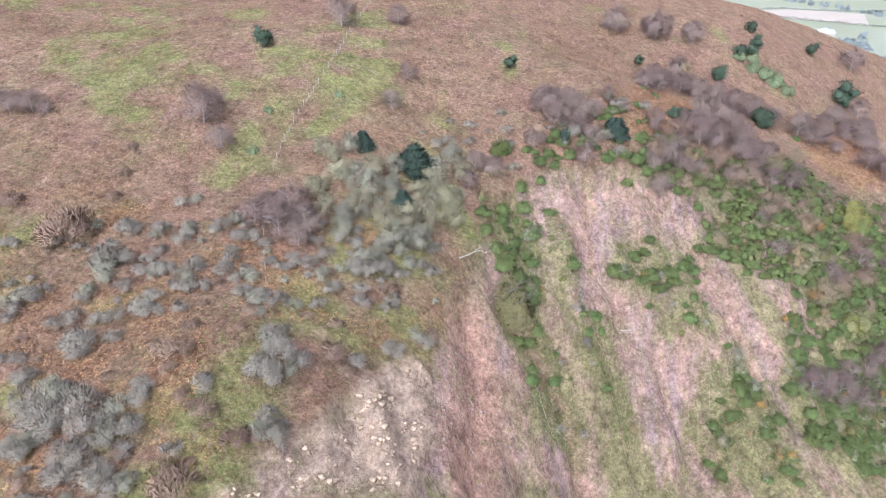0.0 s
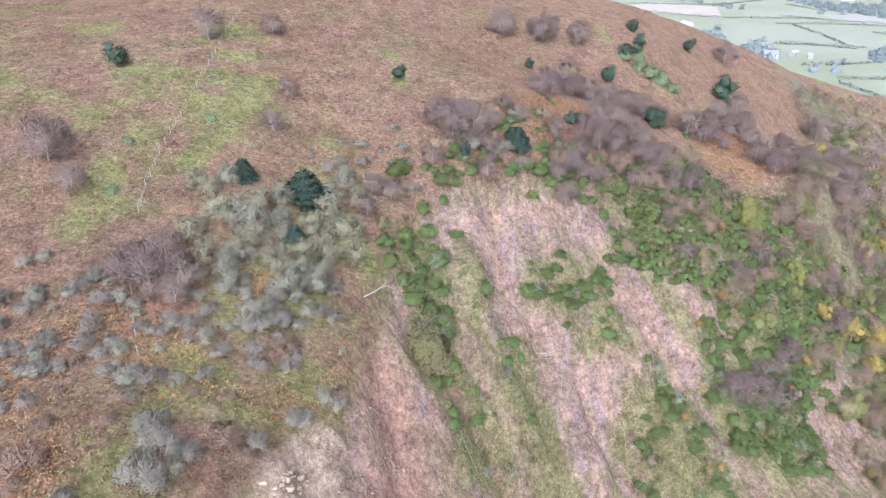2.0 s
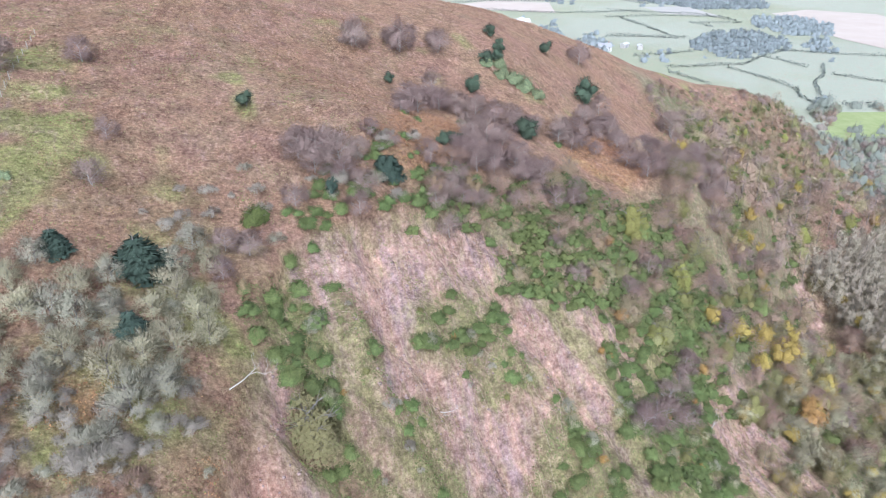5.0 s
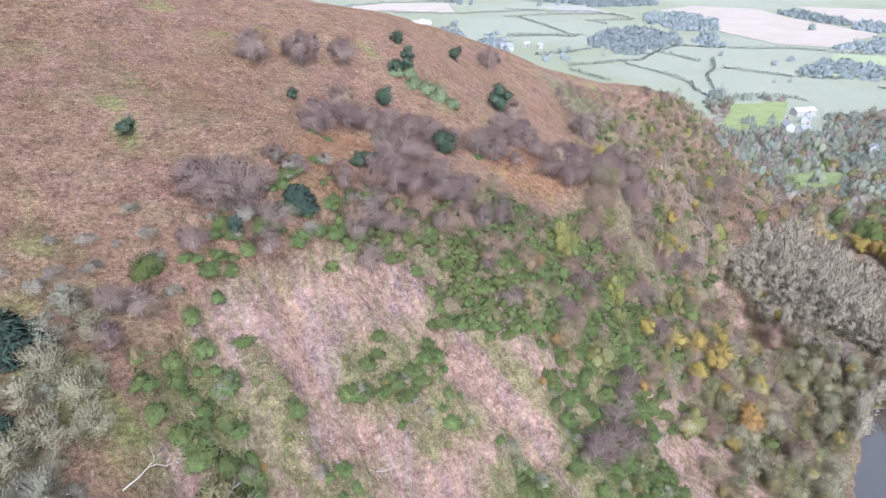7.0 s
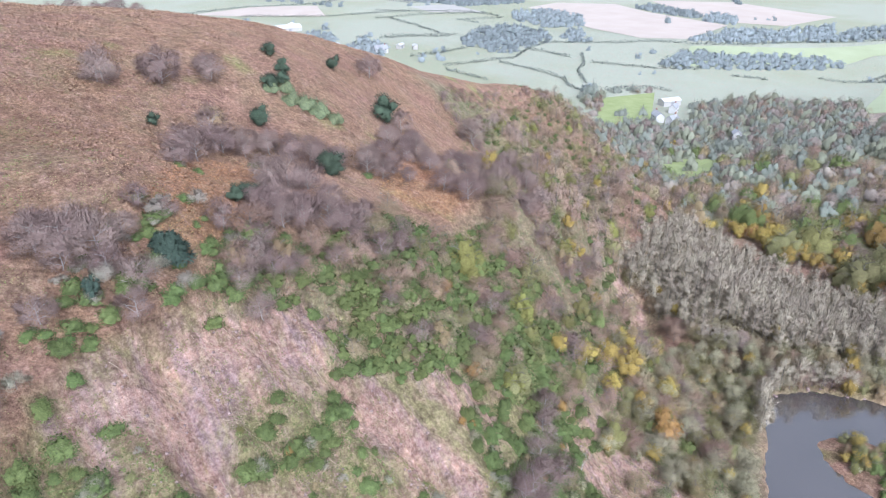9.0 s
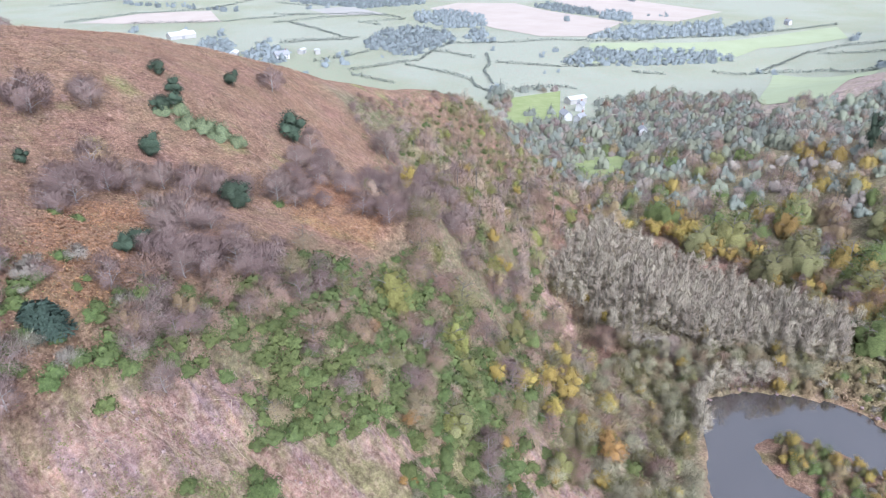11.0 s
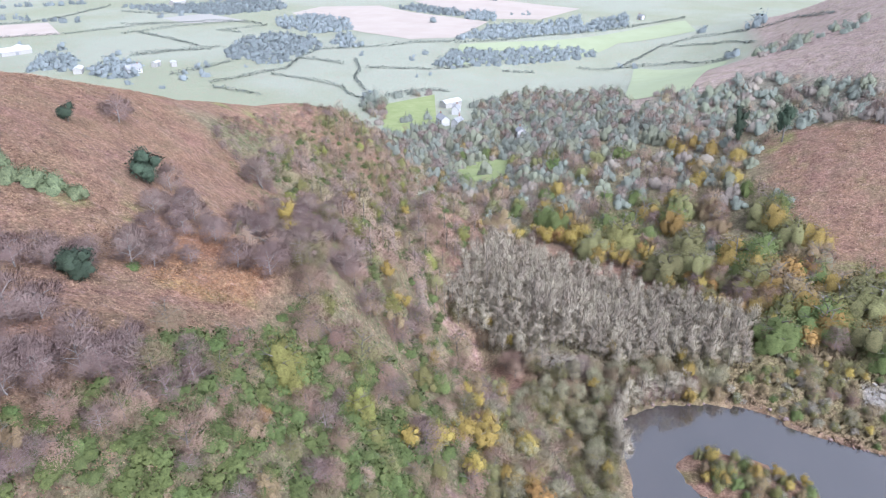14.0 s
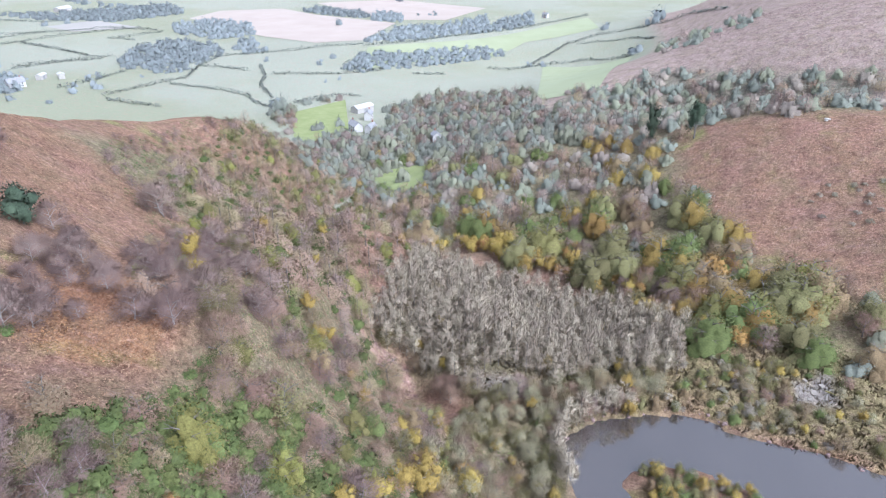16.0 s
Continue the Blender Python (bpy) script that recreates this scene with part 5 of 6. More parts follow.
plant("rowan_tree", [(x, y, rng.uniform(3.5, 5.5)) for x, y in scatter(fringe, 9.0, 72, 0.7)], 4.4, 1.1, seed=52)
GROVE_GAP = [(292, 160), (270, 120), (252, 98), (232, 80), (216, 72), (212, 84), (228, 98), (244, 114), (256, 132), (274, 156)]
gap = scatter(GROVE_GAP, 4.6, 291, 0.85)
plant("oak_tree", [(x, y, rng.uniform(6, 9)) for x, y in gap[::3]], 8.0, 0.9, seed=291)
plant("rowan_tree", [(x, y, rng.uniform(4, 6.5)) for x, y in gap[1::12]], 4.4, 1.0, seed=292)
plant("golden_birch", [(x, y, rng.uniform(4.5, 7)) for x, y in gap[4::6]], 5.0, 1.0, seed=293)
plant("beech_tree", [(x, y, rng.uniform(7, 10)) for x, y in gap[2::6]], 12.4, 0.85, seed=294)
plant("lime_tree", [(256.5, 51.7, 17), (275.3, 92.1, 13), (270, 97, 11)], 7.4, 0.8, seed=295)
plant("rowan_tree", [(258.3, 79.3, 11), (254, 84, 8), (262, 74, 8)], 4.4, 0.9, seed=296)
plant("golden_birch", [(186.5, 95.5, 4.6), (262, 127, 6), (262, 141, 6), (266, 146, 5)], 5.0, 1.2, seed=297)
LOW_HILL = [(-66, 92), (-20, 98), (0, 104), (1, 86), (-14, 78), (-24, 74), (-60, 74)]
plant("hawthorn_shrub", [(x, y, rng.uniform(1.4, 3.2)) for x, y in scatter(LOW_HILL, 3.6, 73, 0.55)], 4.6, 0.9, seed=53)
plant("hawthorn_shrub", [(x, y, rng.uniform(1.6, 3.4)) for x, y in scatter([(-52, 92), (-20, 99), (-2, 100), (-6, 84), (-24, 80), (-52, 80)], 3.0, 373, 0.5)], 4.6, 0.9, seed=353)
plant("bramble_shrub", [(x, y, rng.uniform(1.2, 2.8)) for x, y in scatter([(-70, 92), (-14, 78), (-10, 70), (-22, 52), (-60, 46)], 5.0, 74, 0.5)], 4.4, 0.9, seed=54)
plant("hawthorn_shrub", [(x, y, rng.uniform(1.5, 3.6)) for x, y in scatter([(-60, 66), (-30, 64), (-22, 50), (-60, 44)], 3.8, 75, 0.5)], 4.6, 0.9, seed=55)
plant("hawthorn_shrub", [(x, y, rng.uniform(1.5, 3.2)) for x, y in scatter([(-6, 120), (22, 134), (34, 138), (20, 146), (-10, 130)], 3.6, 76, 0.45)], 4.6, 0.9, seed=56)
plant("rhododendron", [(x, y, rng.uniform(1.5, 3.4)) for x, y in scatter([(14, 124), (22, 137), (44, 142), (40, 134), (28, 133)], 3.0, 77, 0.6)], 4.0, 0.9, seed=57)
plant("thorn_tree", [(x, y, rng.uniform(2, 4)) for x, y in scatter([(-22, 108), (-8, 120), (6, 122), (3, 106), (-4, 94), (-18, 94)], 3.4, 78, 0.6)], 5.0, 0.9, seed=58)
HEAD = [(10, 120), (14, 128), (20, 140), (36, 150), (48, 148), (56, 142), (54, 137), (40, 135), (28, 134), (16, 127)]
plant("rhododendron", [(x, y, rng.uniform(1.8, 4.2)) for x, y in scatter(HEAD, 3.0, 111, 0.65)], 4.0, 0.9, seed=111)
plant("hawthorn_shrub", [(x, y, rng.uniform(2, 4)) for x, y in scatter(HEAD, 3.6, 112, 0.5)], 4.6, 1.0, seed=112)
plant("birch_tree", [(x, y, rng.uniform(3.5, 5.5)) for x, y in scatter(HEAD, 6.5, 113, 0.5)], 6.6, 0.85, seed=113)
plant("birch_tree", [(x, y, rng.uniform(4.5, 7)) for x, y in scatter(LOWER_BELT, 5.2, 114, 0.55)], 6.6, 0.8, seed=114)
plant("oak_tree", [(x, y, rng.uniform(4, 6.5)) for x, y in scatter(RUSSET_BELT, 5.0, 115, 0.6)], 8.0, 0.8, seed=115)
plant("birch_tree", [(x, y, rng.uniform(4.5, 7)) for x, y in scatter(RUSSET_BELT, 5.0, 116, 0.6)], 6.6, 0.8, seed=116)
for outline, seed in ((TUFT_A, 121), (TUFT_B, 122), (TUFT_C, 123), (BRAMBLE_A, 124)):
    spots = scatter(outline, 2.4, seed, 0.6)
    plant("sallow_tree", [(x, y, rng.uniform(1.2, 2.6)) for x, y in spots[::3]], 6.8, 0.8, seed=seed)
    plant("hawthorn_shrub", [(x, y, rng.uniform(1.0, 2.4)) for x, y in spots[1::3]], 4.6, 1.0, seed=seed + 10)
    plant("rhododendron", [(x, y, rng.uniform(1.0, 2.2)) for x, y in spots[2::3]], 4.0, 0.9, seed=seed + 20)
SHORE_WOOD = [(98, 111), (116, 112), (130, 124), (152, 135), (168, 122), (181, 100), (178, 96), (169, 109), (162, 108), (150, 102), (138, 96), (124, 87), (113, 66), (102, 72)]
spots = scatter(SHORE_WOOD, 3.7, 54, 0.95, avoid=[POOL])
plant("willow_tree", [(x, y, rng.uniform(3.8, 6.2)) for x, y in spots if rng.random() < 0.75], 5.6, 0.95, seed=37)
FOOT = [(150, 126), (170, 130), (178, 120), (193, 104), (204, 86), (192, 84), (184, 97), (174, 108), (162, 112)]
plant("willow_tree", [(x, y, rng.uniform(3.5, 5.5)) for x, y in scatter(FOOT, 3.6, 131, 0.85, avoid=[CLEARING, POOL])], 5.6, 1.0, seed=131)
plant("sallow_tree", [(x, y, rng.uniform(3, 5)) for x, y in spots if rng.random() < 0.22], 6.8, 0.9, seed=43)
plant("golden_birch", [(x, y, rng.uniform(2.5, 4)) for x, y in spots[::5]], 5.0, 0.9, seed=38)
spots = scatter(SHORE_SCRUB, 3.0, 64, 0.75, avoid=[POOL])
plant("sallow_tree", [(x, y, rng.uniform(2, 4)) for x, y in spots if rng.random() < 0.6], 6.8, 1.0, seed=44)
edge = []
for (x0, y0), (x1, y1) in zip(POOL[-1:] + POOL[:3], POOL[:4]):
    n, length = max(1, round(math.hypot(x1 - x0, y1 - y0) / 2.0)), math.hypot(x1 - x0, y1 - y0)
    edge += [(x0 + (x1 - x0) * k / n - (y1 - y0) / length * 0.9, y0 + (y1 - y0) * k / n + (x1 - x0) / length * 0.9) for k in range(n)]
plant("alder_tree", [(x + rng.uniform(-0.6, 0.6), y + rng.uniform(-0.2, 0.8), rng.uniform(3.4, 4.8)) for x, y in edge], 3.8, 0.8, seed=171)
bank_trees = [(170, 108.5), (173, 106), (176, 104), (178.5, 102), (181, 98.5), (183, 96), (184.5, 93.5), (187, 92), (172, 110), (167, 109), (179, 105)]
plant("willow_tree", [(x + 1.5, y + 1.5, rng.uniform(3.5, 5.5)) for x, y in bank_trees], 5.6, 1.35, seed=170)
plant("ash_tree", [(x, y, rng.uniform(4, 6)) for x, y in bank_trees], 8.2, 1.1, seed=70)
plant("hawthorn_shrub", [(x, y, rng.uniform(2, 4)) for x, y in spots if rng.random() < 0.5], 4.6, 1.0, seed=45)
spots = scatter(SHORE_SCRUB_B, 3.2, 65, 0.75)
plant("hawthorn_shrub", [(x, y, rng.uniform(2.5, 5)) for x, y in spots if rng.random() < 0.6], 4.6, 1.1, seed=46)
plant("sallow_tree", [(x, y, rng.uniform(2.5, 4)) for x, y in spots if rng.random() < 0.3], 6.8, 0.8, seed=47)
spots = scatter(AUTUMN, 6.9, 55, avoid=[MEADOW, FARM_WOOD, YARD])
front = [s for s in spots if math.hypot(s[0] - 38, s[1] - 82) < 270]
plant("beech_tree", [(x, y, rng.uniform(11, 17)) for x, y in front if rng.random() < 0.4], 12.4, 0.85, seed=39)
plant("wood_tree", [(x, y, rng.uniform(6, 9)) for x, y in front if rng.random() < 0.15], 9.4, 0.9, seed=48)
plant("ash_tree", [(x, y, rng.uniform(7, 10)) for x, y in front if rng.random() < 0.25], 8.2, 0.95, seed=148)
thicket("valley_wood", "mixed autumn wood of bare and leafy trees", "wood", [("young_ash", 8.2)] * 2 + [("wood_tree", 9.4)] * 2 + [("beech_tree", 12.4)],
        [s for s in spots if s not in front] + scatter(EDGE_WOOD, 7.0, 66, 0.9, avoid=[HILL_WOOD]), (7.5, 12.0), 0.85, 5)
thicket("farm_wood", "wood round the farm, haze put into its leaf colour", "wood", [("wood_tree", 9.4)] * 3 + [("young_ash", 8.2)], scatter(FARM_WOOD, 7.6, 67, 0.9, avoid=[MEADOW, PADDOCK, YARD]) + scatter(STRIP_WOOD, 7.6, 167, 0.9, avoid=[MEADOW, PADDOCK, YARD, HILL_WOOD]), (7, 11), 0.95, 6)
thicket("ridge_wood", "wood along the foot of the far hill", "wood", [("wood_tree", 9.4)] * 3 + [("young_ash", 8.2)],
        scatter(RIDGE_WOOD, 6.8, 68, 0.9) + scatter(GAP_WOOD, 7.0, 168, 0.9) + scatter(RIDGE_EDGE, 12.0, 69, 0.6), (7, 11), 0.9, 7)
plant("hawthorn_shrub", [(x, y, rng.uniform(3, 6)) for x, y in scatter(SPUR_SCRUB, 4.5, 70, 0.8)], 4.6, 0.7, seed=49)
spots = scatter(SHORE_C, 3.4, 264, 0.8, avoid=[POOL, HARD])
plant("willow_tree", [(x, y, rng.uniform(2.5, 5)) for x, y in spots[::3]], 5.6, 0.95, seed=261)
plant("sallow_tree", [(x, y, rng.uniform(2, 4)) for x, y in spots[1::3]], 6.8, 0.9, seed=262)
plant("oak_tree", [(x, y, rng.uniform(2.5, 5)) for x, y in spots[2::6]], 8.0, 0.9, seed=263)
plant("golden_birch", [(x, y, rng.uniform(1.8, 3.2)) for x, y in spots[5::6]], 5.0, 0.9, seed=264)
island_rim = [(160 + 8 * math.cos(a), 74.5 + 13.5 * math.sin(a)) for a in [k * math.tau / 16 for k in range(16)]]
spots = scatter(island_rim, 2.3, 56)
plant("sallow_tree", [(x, y, rng.uniform(2.5, 4.2)) for x, y in spots if rng.random() < 0.5], 6.8, 1.1, seed=41)
plant("golden_birch", [(x, y, rng.uniform(2.4, 3.6)) for x, y in spots if rng.random() < 0.3], 5.0, 0.9, seed=42)
plant("hawthorn_shrub", [(x, y, rng.uniform(2.4, 3.4)) for x, y in spots if rng.random() < 0.25], 4.6, 1.3, seed=50)

for name in sorted(SPARE):
    size = {"rhododendron": (1.8, 3.6), "hawthorn_shrub": (1.8, 3.2)}.get(name, (4.0, 6.5))
    built = {"rhododendron": 4.0, "hawthorn_shrub": 4.6, "birch_tree": 6.6, "sallow_tree": 6.8, "willow_tree": 5.6}.get(name, 6.0)
    thicket("undergrowth" if name in ("rhododendron", "hawthorn_shrub") else "young_trees", "more of the same " + KINDS[name]["category"] + "s crowding the slope", KINDS[name]["category"], [(name, built)], SPARE[name], size, 0.9, 300)

# ---- the plain: fields, hedges, copses, houses ----
# hedges, copses and fields of the plain
HEDGES = [
    [(450, 614), (479, 607), (508, 608), (521, 608)],
    [(446, 559), (469, 552), (498, 545), (522, 538), (556, 555)],
    [(497, 535), (499, 506), (499, 477), (496, 452), (482, 436), (477, 419)],
    [(560, 558), (564, 535), (561, 500)],
    [(438, 545), (439, 516), (440, 492)],
    [(494, 406), (516, 400), (538, 380), (539, 370)],
    [(560, 475), (574, 448), (589, 421), (623, 393)],
    [(560, 558), (605, 568), (623, 540), (648, 510), (676, 494), (703, 461)],
]
HEDGES_B = [
    [(698, 458), (747, 429), (820, 406), (872, 375), (924, 340), (1026, 291)],
    [(580, 502), (553, 476), (529, 464), (499, 431)],
    [(616, 903), (656, 857), (706, 818), (711, 749)],
    [(571, 843), (600, 835), (658, 822), (720, 785)],
    [(587, 829), (576, 763), (562, 699)],
    [(486, 716), (525, 703), (558, 694), (570, 676)],
    [(648, 766), (649, 724)],
    [(653, 754), (706, 736)],
    [(627, 366), (649, 341)],
]
HEDGES_C = [
    [(706, 321), (719, 302), (766, 279), (786, 236), (747, 179)],
    [(851, 264), (855, 239), (842, 200), (804, 172)],
    [(761, 290), (827, 281), (850, 277), (887, 246), (887, 208), (872, 188)],
    [(871, 182), (854, 146), (784, 106)],
    [(693, 1004), (705, 935), (744, 908), (783, 919)],
    [(391, 1039), (483, 1050), (587, 1015), (722, 1069)],
    [(444, 973), (531, 900), (649, 867)],
    [(442, 1213), (521, 1212), (598, 1223)],
    [(496, 727), (557, 675)],
]
COPSE_A = [(547, 645), (608, 680), (657, 682), (660, 629), (613, 568), (564, 562), (532, 554), (524, 580), (529, 619)]
COPSE_B = [(638, 580), (703, 609), (636, 536), (619, 545)]
COPSE_C = [(739, 758), (793, 750), (795, 678), (725, 617), (683, 624), (699, 703)]
COPSE_D = [(606, 428), (659, 437), (696, 404), (752, 377), (793, 346), (776, 327), (695, 354), (654, 372), (604, 406)]
COPSE_E = [(712, 466), (814, 477), (893, 436), (975, 420), (874, 376), (823, 407), (753, 432)]
COPSE_F = [(918, 391), (1027, 371), (933, 339), (878, 370)]
COPSE_G = [(952, 582), (938, 531), (873, 494), (874, 540)]
COPSE_H = [(390, 736), (455, 804), (451, 755), (421, 699)]
COPSE_I = [(413, 687), (474, 727), (460, 670), (428, 628), (408, 654)]
COPSE_J = [(724, 1046), (777, 977), (898, 904), (838, 818), (740, 853), (714, 966)]
COPSE_K = [(963, 683), (937, 593), (894, 551), (895, 604), (916, 673)]
STUBBLE_A = [(805, 784), (879, 792), (933, 723), (898, 642), (868, 504), (726, 474), (692, 511), (715, 594)]
STUBBLE_B = [(1007, 711), (1092, 617), (1064, 507), (1053, 448), (924, 457), (895, 518), (927, 587)]
PLOUGH = [(679, 904), (742, 886), (720, 785), (665, 840)]
STUBBLE_C = [(401, 1029), (505, 1048), (578, 999), (531, 900), (444, 973)]
GREEN_A = [(758, 277), (748, 185), (514, 171), (508, 212)]
GREEN_B = [(694, 449), (871, 353), (1003, 286), (923, 254), (848, 324), (772, 332), (612, 410)]
FIELD_TREES = [(481, 413, 16.7), (635, 455, 10.5), (481, 612, 11.5), (600, 509, 8.2), (444, 589, 13.0), (508, 577, 5.7), (562, 419, 5.2), (574, 412, 6.3), (607, 453, 10.1), (752, 290, 9.9), (758, 277, 11.1), (762, 184, 18.1), (685, 911, 12.1), (709, 899, 12.1), (946, 508, 8.2), (956, 487, 9.9), (953, 494, 6.6), (826, 562, 15.1), (914, 245, 16.1), (889, 184, 28.1), (414, 579, 7.3), (408, 616, 8.6), (463, 869, 10.5), (473, 810, 15.7), (418, 908, 15.3), (492, 612, 10.7), (460, 605, 8.1), (462, 582, 13.5), (460, 669, 11.1), (487, 735, 10.7)]
HOUSES = [(499, 347, 16.1, 'barn'), (478, 330, 8.5, 'house'), (443, 321, 10.4, 'house'), (441, 308, 8.6, 'house'), (426, 253, 5.1, 'house'), (439, 649, 13.8, 'house'), (469, 655, 9.5, 'barn'), (478, 641, 7.1, 'barn'), (791, 1002, 23.3, 'barn'), (440, 838, 24.5, 'barn'), (435, 831, 29.3, 'barn'), (68, 240, 5.9, 'house'), (993, 341, 8.1, 'house'), (908, 234, 8.7, 'house'), (415, 695, 14.7, 'barn')]
FENCE = [(-18.2, 183.1), (-21.1, 163.4), (-23.0, 148.1), (-25.2, 135.0), (-27.2, 123.8), (-28.1, 115.5), (-28.3, 109.9)]
OLD_FENCE = [(-27.3, 96.9), (-26.3, 91.3), (-24.9, 86.0), (-23.5, 80.1)]
PINES = [(361, 116), (353, 97)]
SNAGS = [(2.6, 100.7), (32.8, 108.6), (69.0, 106.1), (90.0, 108.0)]

def field(outline, label, material, name="field"):
    """A field laid a little above the ground, with its own furrowed surface."""
    xs, ys = [p[0] for p in outline], [p[1] for p in outline]
    bm = bmesh.new()
    f = bm.faces.new([bm.verts.new((x, y, 0)) for x, y in outline])
    if f.normal.z < 0:
        f.normal_flip()
    for axis, lo, hi in ((0, min(xs), max(xs)), (1, min(ys), max(ys))):
        v = lo + 14
        while v < hi:
            co, no = [0, 0, 0], [0, 0, 0]
            co[axis], no[axis] = v, 1
            bmesh.ops.bisect_plane(bm, geom=bm.faces[:] + bm.edges[:] + bm.verts[:], plane_co=co, plane_no=no)
            v += 14
    bmesh.ops.recalc_face_normals(bm, faces=bm.faces)
    for f in bm.faces:
        if f.normal.z < 0:
            f.normal_flip()
    for v in bm.verts:
        v.co.z = z_at(v.co.x, v.co.y) + 0.35
    return tagged(part(name, bm, material), label, "field", kind="structure")


# Stubble, tilth and pasture colours are paled to carry the haze.
STUBBLE = plain("haze_paled_stubble", (0.40, 0.335, 0.285), (0.44, 0.375, 0.325), 0.03, depth=0.1)
PLOUGHED = plain("haze_paled_tilth", (0.33, 0.31, 0.28), (0.37, 0.35, 0.315), 0.03, depth=0.1)
PASTURE = plain("haze_paled_pasture", (0.295, 0.325, 0.195), (0.335, 0.362, 0.232), 0.03, depth=0.1)
LAWN = plain("bright_meadow_grass", (0.205, 0.24, 0.095), (0.27, 0.3, 0.14), 0.12, depth=0.1)
field(STUBBLE_A, "pinkish stubble field, paled for haze", STUBBLE)
field(STUBBLE_B, "stubble field beyond the hedge, paled for haze", STUBBLE)
field(STUBBLE_C, "pinkish stubble field, paled for haze", STUBBLE)
field(PLOUGH, "grey-brown tilled field, paled for haze", PLOUGHED)
field(GREEN_A, "green pasture below the wood, paled for haze", PASTURE)
field(GREEN_B, "long green pasture between hedges, paled for haze", PASTURE)
field(MEADOW, "small bright green meadow in the trees", LAWN, "meadow")
field(PADDOCK, "green paddock beside the farm", LAWN, "paddock")


def hedge(points, height=3.0, width=3.6, seed=0):
    """A clipped field hedge: leaf sprays over a low bank, uneven in height."""
    r = np.random.default_rng(300 + seed)
    vs, fs, ns, n = [], [], [], 0
    for (x0, y0), (x1, y1) in zip(points, points[1:]):
        length = math.hypot(x1 - x0, y1 - y0)
        m = int(length * 6)
        s = r.uniform(0, 1, m)
        side = r.normal(0, width * 0.26, m)
        x = x0 + (x1 - x0) * s - (y1 - y0) / length * side
        y = y0 + (y1 - y0) * s + (x1 - x0) / length * side
        tall = height * (1 + 0.45 * vnoise(x, y, 9, seed))
        z = ground_z(x, y) + tall * r.uniform(0, 1, m) * (1 - np.abs(side) / width * 0.8)
        v, f, no = leaves(r, np.stack([x, y, z], -1), np.stack([r.normal(0, 0.4, m), r.normal(0, 0.4, m), np.ones(m)], -1), 0.7)
        vs.append(v)
        ns.append(no)
        fs.append(f + n)
        n += len(v)
    ob = part("hedge", faced(mesh_of("hedge", np.concatenate(vs), np.concatenate(fs)), np.concatenate(ns)), LEAF_HEDGE_HAZE)
    return tagged(ob, "field hedge of uneven height, coloured grey-green for haze", "hedge", "field hedges")


# Hedge leaves lightened and greyed, with weak grain: haze in the colour.
LEAF_HEDGE_HAZE = foliage("hedge_leaves_haze_tint", (0.126, 0.136, 0.119), (0.18, 0.195, 0.17), (0.234, 0.254, 0.221), grain=0.4)
for i, line in enumerate(HEDGES + HEDGES_B + HEDGES_C):
    if len(line) > 1:
        hedge(line, seed=i)
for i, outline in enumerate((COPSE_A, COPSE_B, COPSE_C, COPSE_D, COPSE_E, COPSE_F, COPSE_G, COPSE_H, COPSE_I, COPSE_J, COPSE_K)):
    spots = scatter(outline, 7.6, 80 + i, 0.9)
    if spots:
        thicket("copse", "copse among the far fields, coloured blue-grey for haze", "copse", [("far_tree", 10.0)], spots, (8, 13), 0.9, 20 + i)
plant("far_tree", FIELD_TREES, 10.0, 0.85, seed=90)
plant("pine_tree", [(x, y, 9.0) for x, y in PINES], 9.0, 1.0, seed=91)
r = np.random.default_rng(77)
belt = []
for i in range(46):
    a, d = math.radians(r.uniform(-15, 80)), r.uniform(1150, 2100)
    cx, cy = d * math.cos(a), d * math.sin(a)
    turn = r.uniform(0, math.pi)
    for k in range(int(r.uniform(8, 26))):
        s = (k - 10) * 11
        belt.append((cx + math.cos(turn) * s + r.normal(0, 5), cy + math.sin(turn) * s + r.normal(0, 5)))
thicket("far_wood", "tree belts on the edge of sight, haze put into their colour", "wood", [("far_tree", 10.0)], belt, (10, 15), 0.9, 44)


# ---- houses and barns ----
WALL_WHITE = plain("whitewashed_render", (0.5, 0.49, 0.48), (0.6, 0.59, 0.58), 0.8)
WALL_STONE = plain("pale_rubble_stone", (0.36, 0.34, 0.32), (0.50, 0.48, 0.45), 1.2)
ROOF_SLATE = plain("grey_slate", (0.24, 0.24, 0.25), (0.34, 0.34, 0.35), 1.0)
ROOF_SHEET = plain("pale_sheet_roof", (0.46, 0.46, 0.47), (0.56, 0.56, 0.56), 0.4, 0.6)
GLASS = plain("dark_window_glass", (0.06, 0.07, 0.08), (0.09, 0.10, 0.11), 1.0, 0.15, spec=0.5)
BRICK = plain("dull_red_brick", (0.25, 0.13, 0.10), (0.34, 0.20, 0.15), 1.0)


def box(x0, y0, z0, x1, y1, z1):
    bm = bmesh.new()
    bmesh.ops.create_cube(bm, size=1)
    for v in bm.verts:
        v.co = (x0 + (v.co.x + 0.5) * (x1 - x0), y0 + (v.co.y + 0.5) * (y1 - y0), z0 + (v.co.z + 0.5) * (z1 - z0))
    return bm


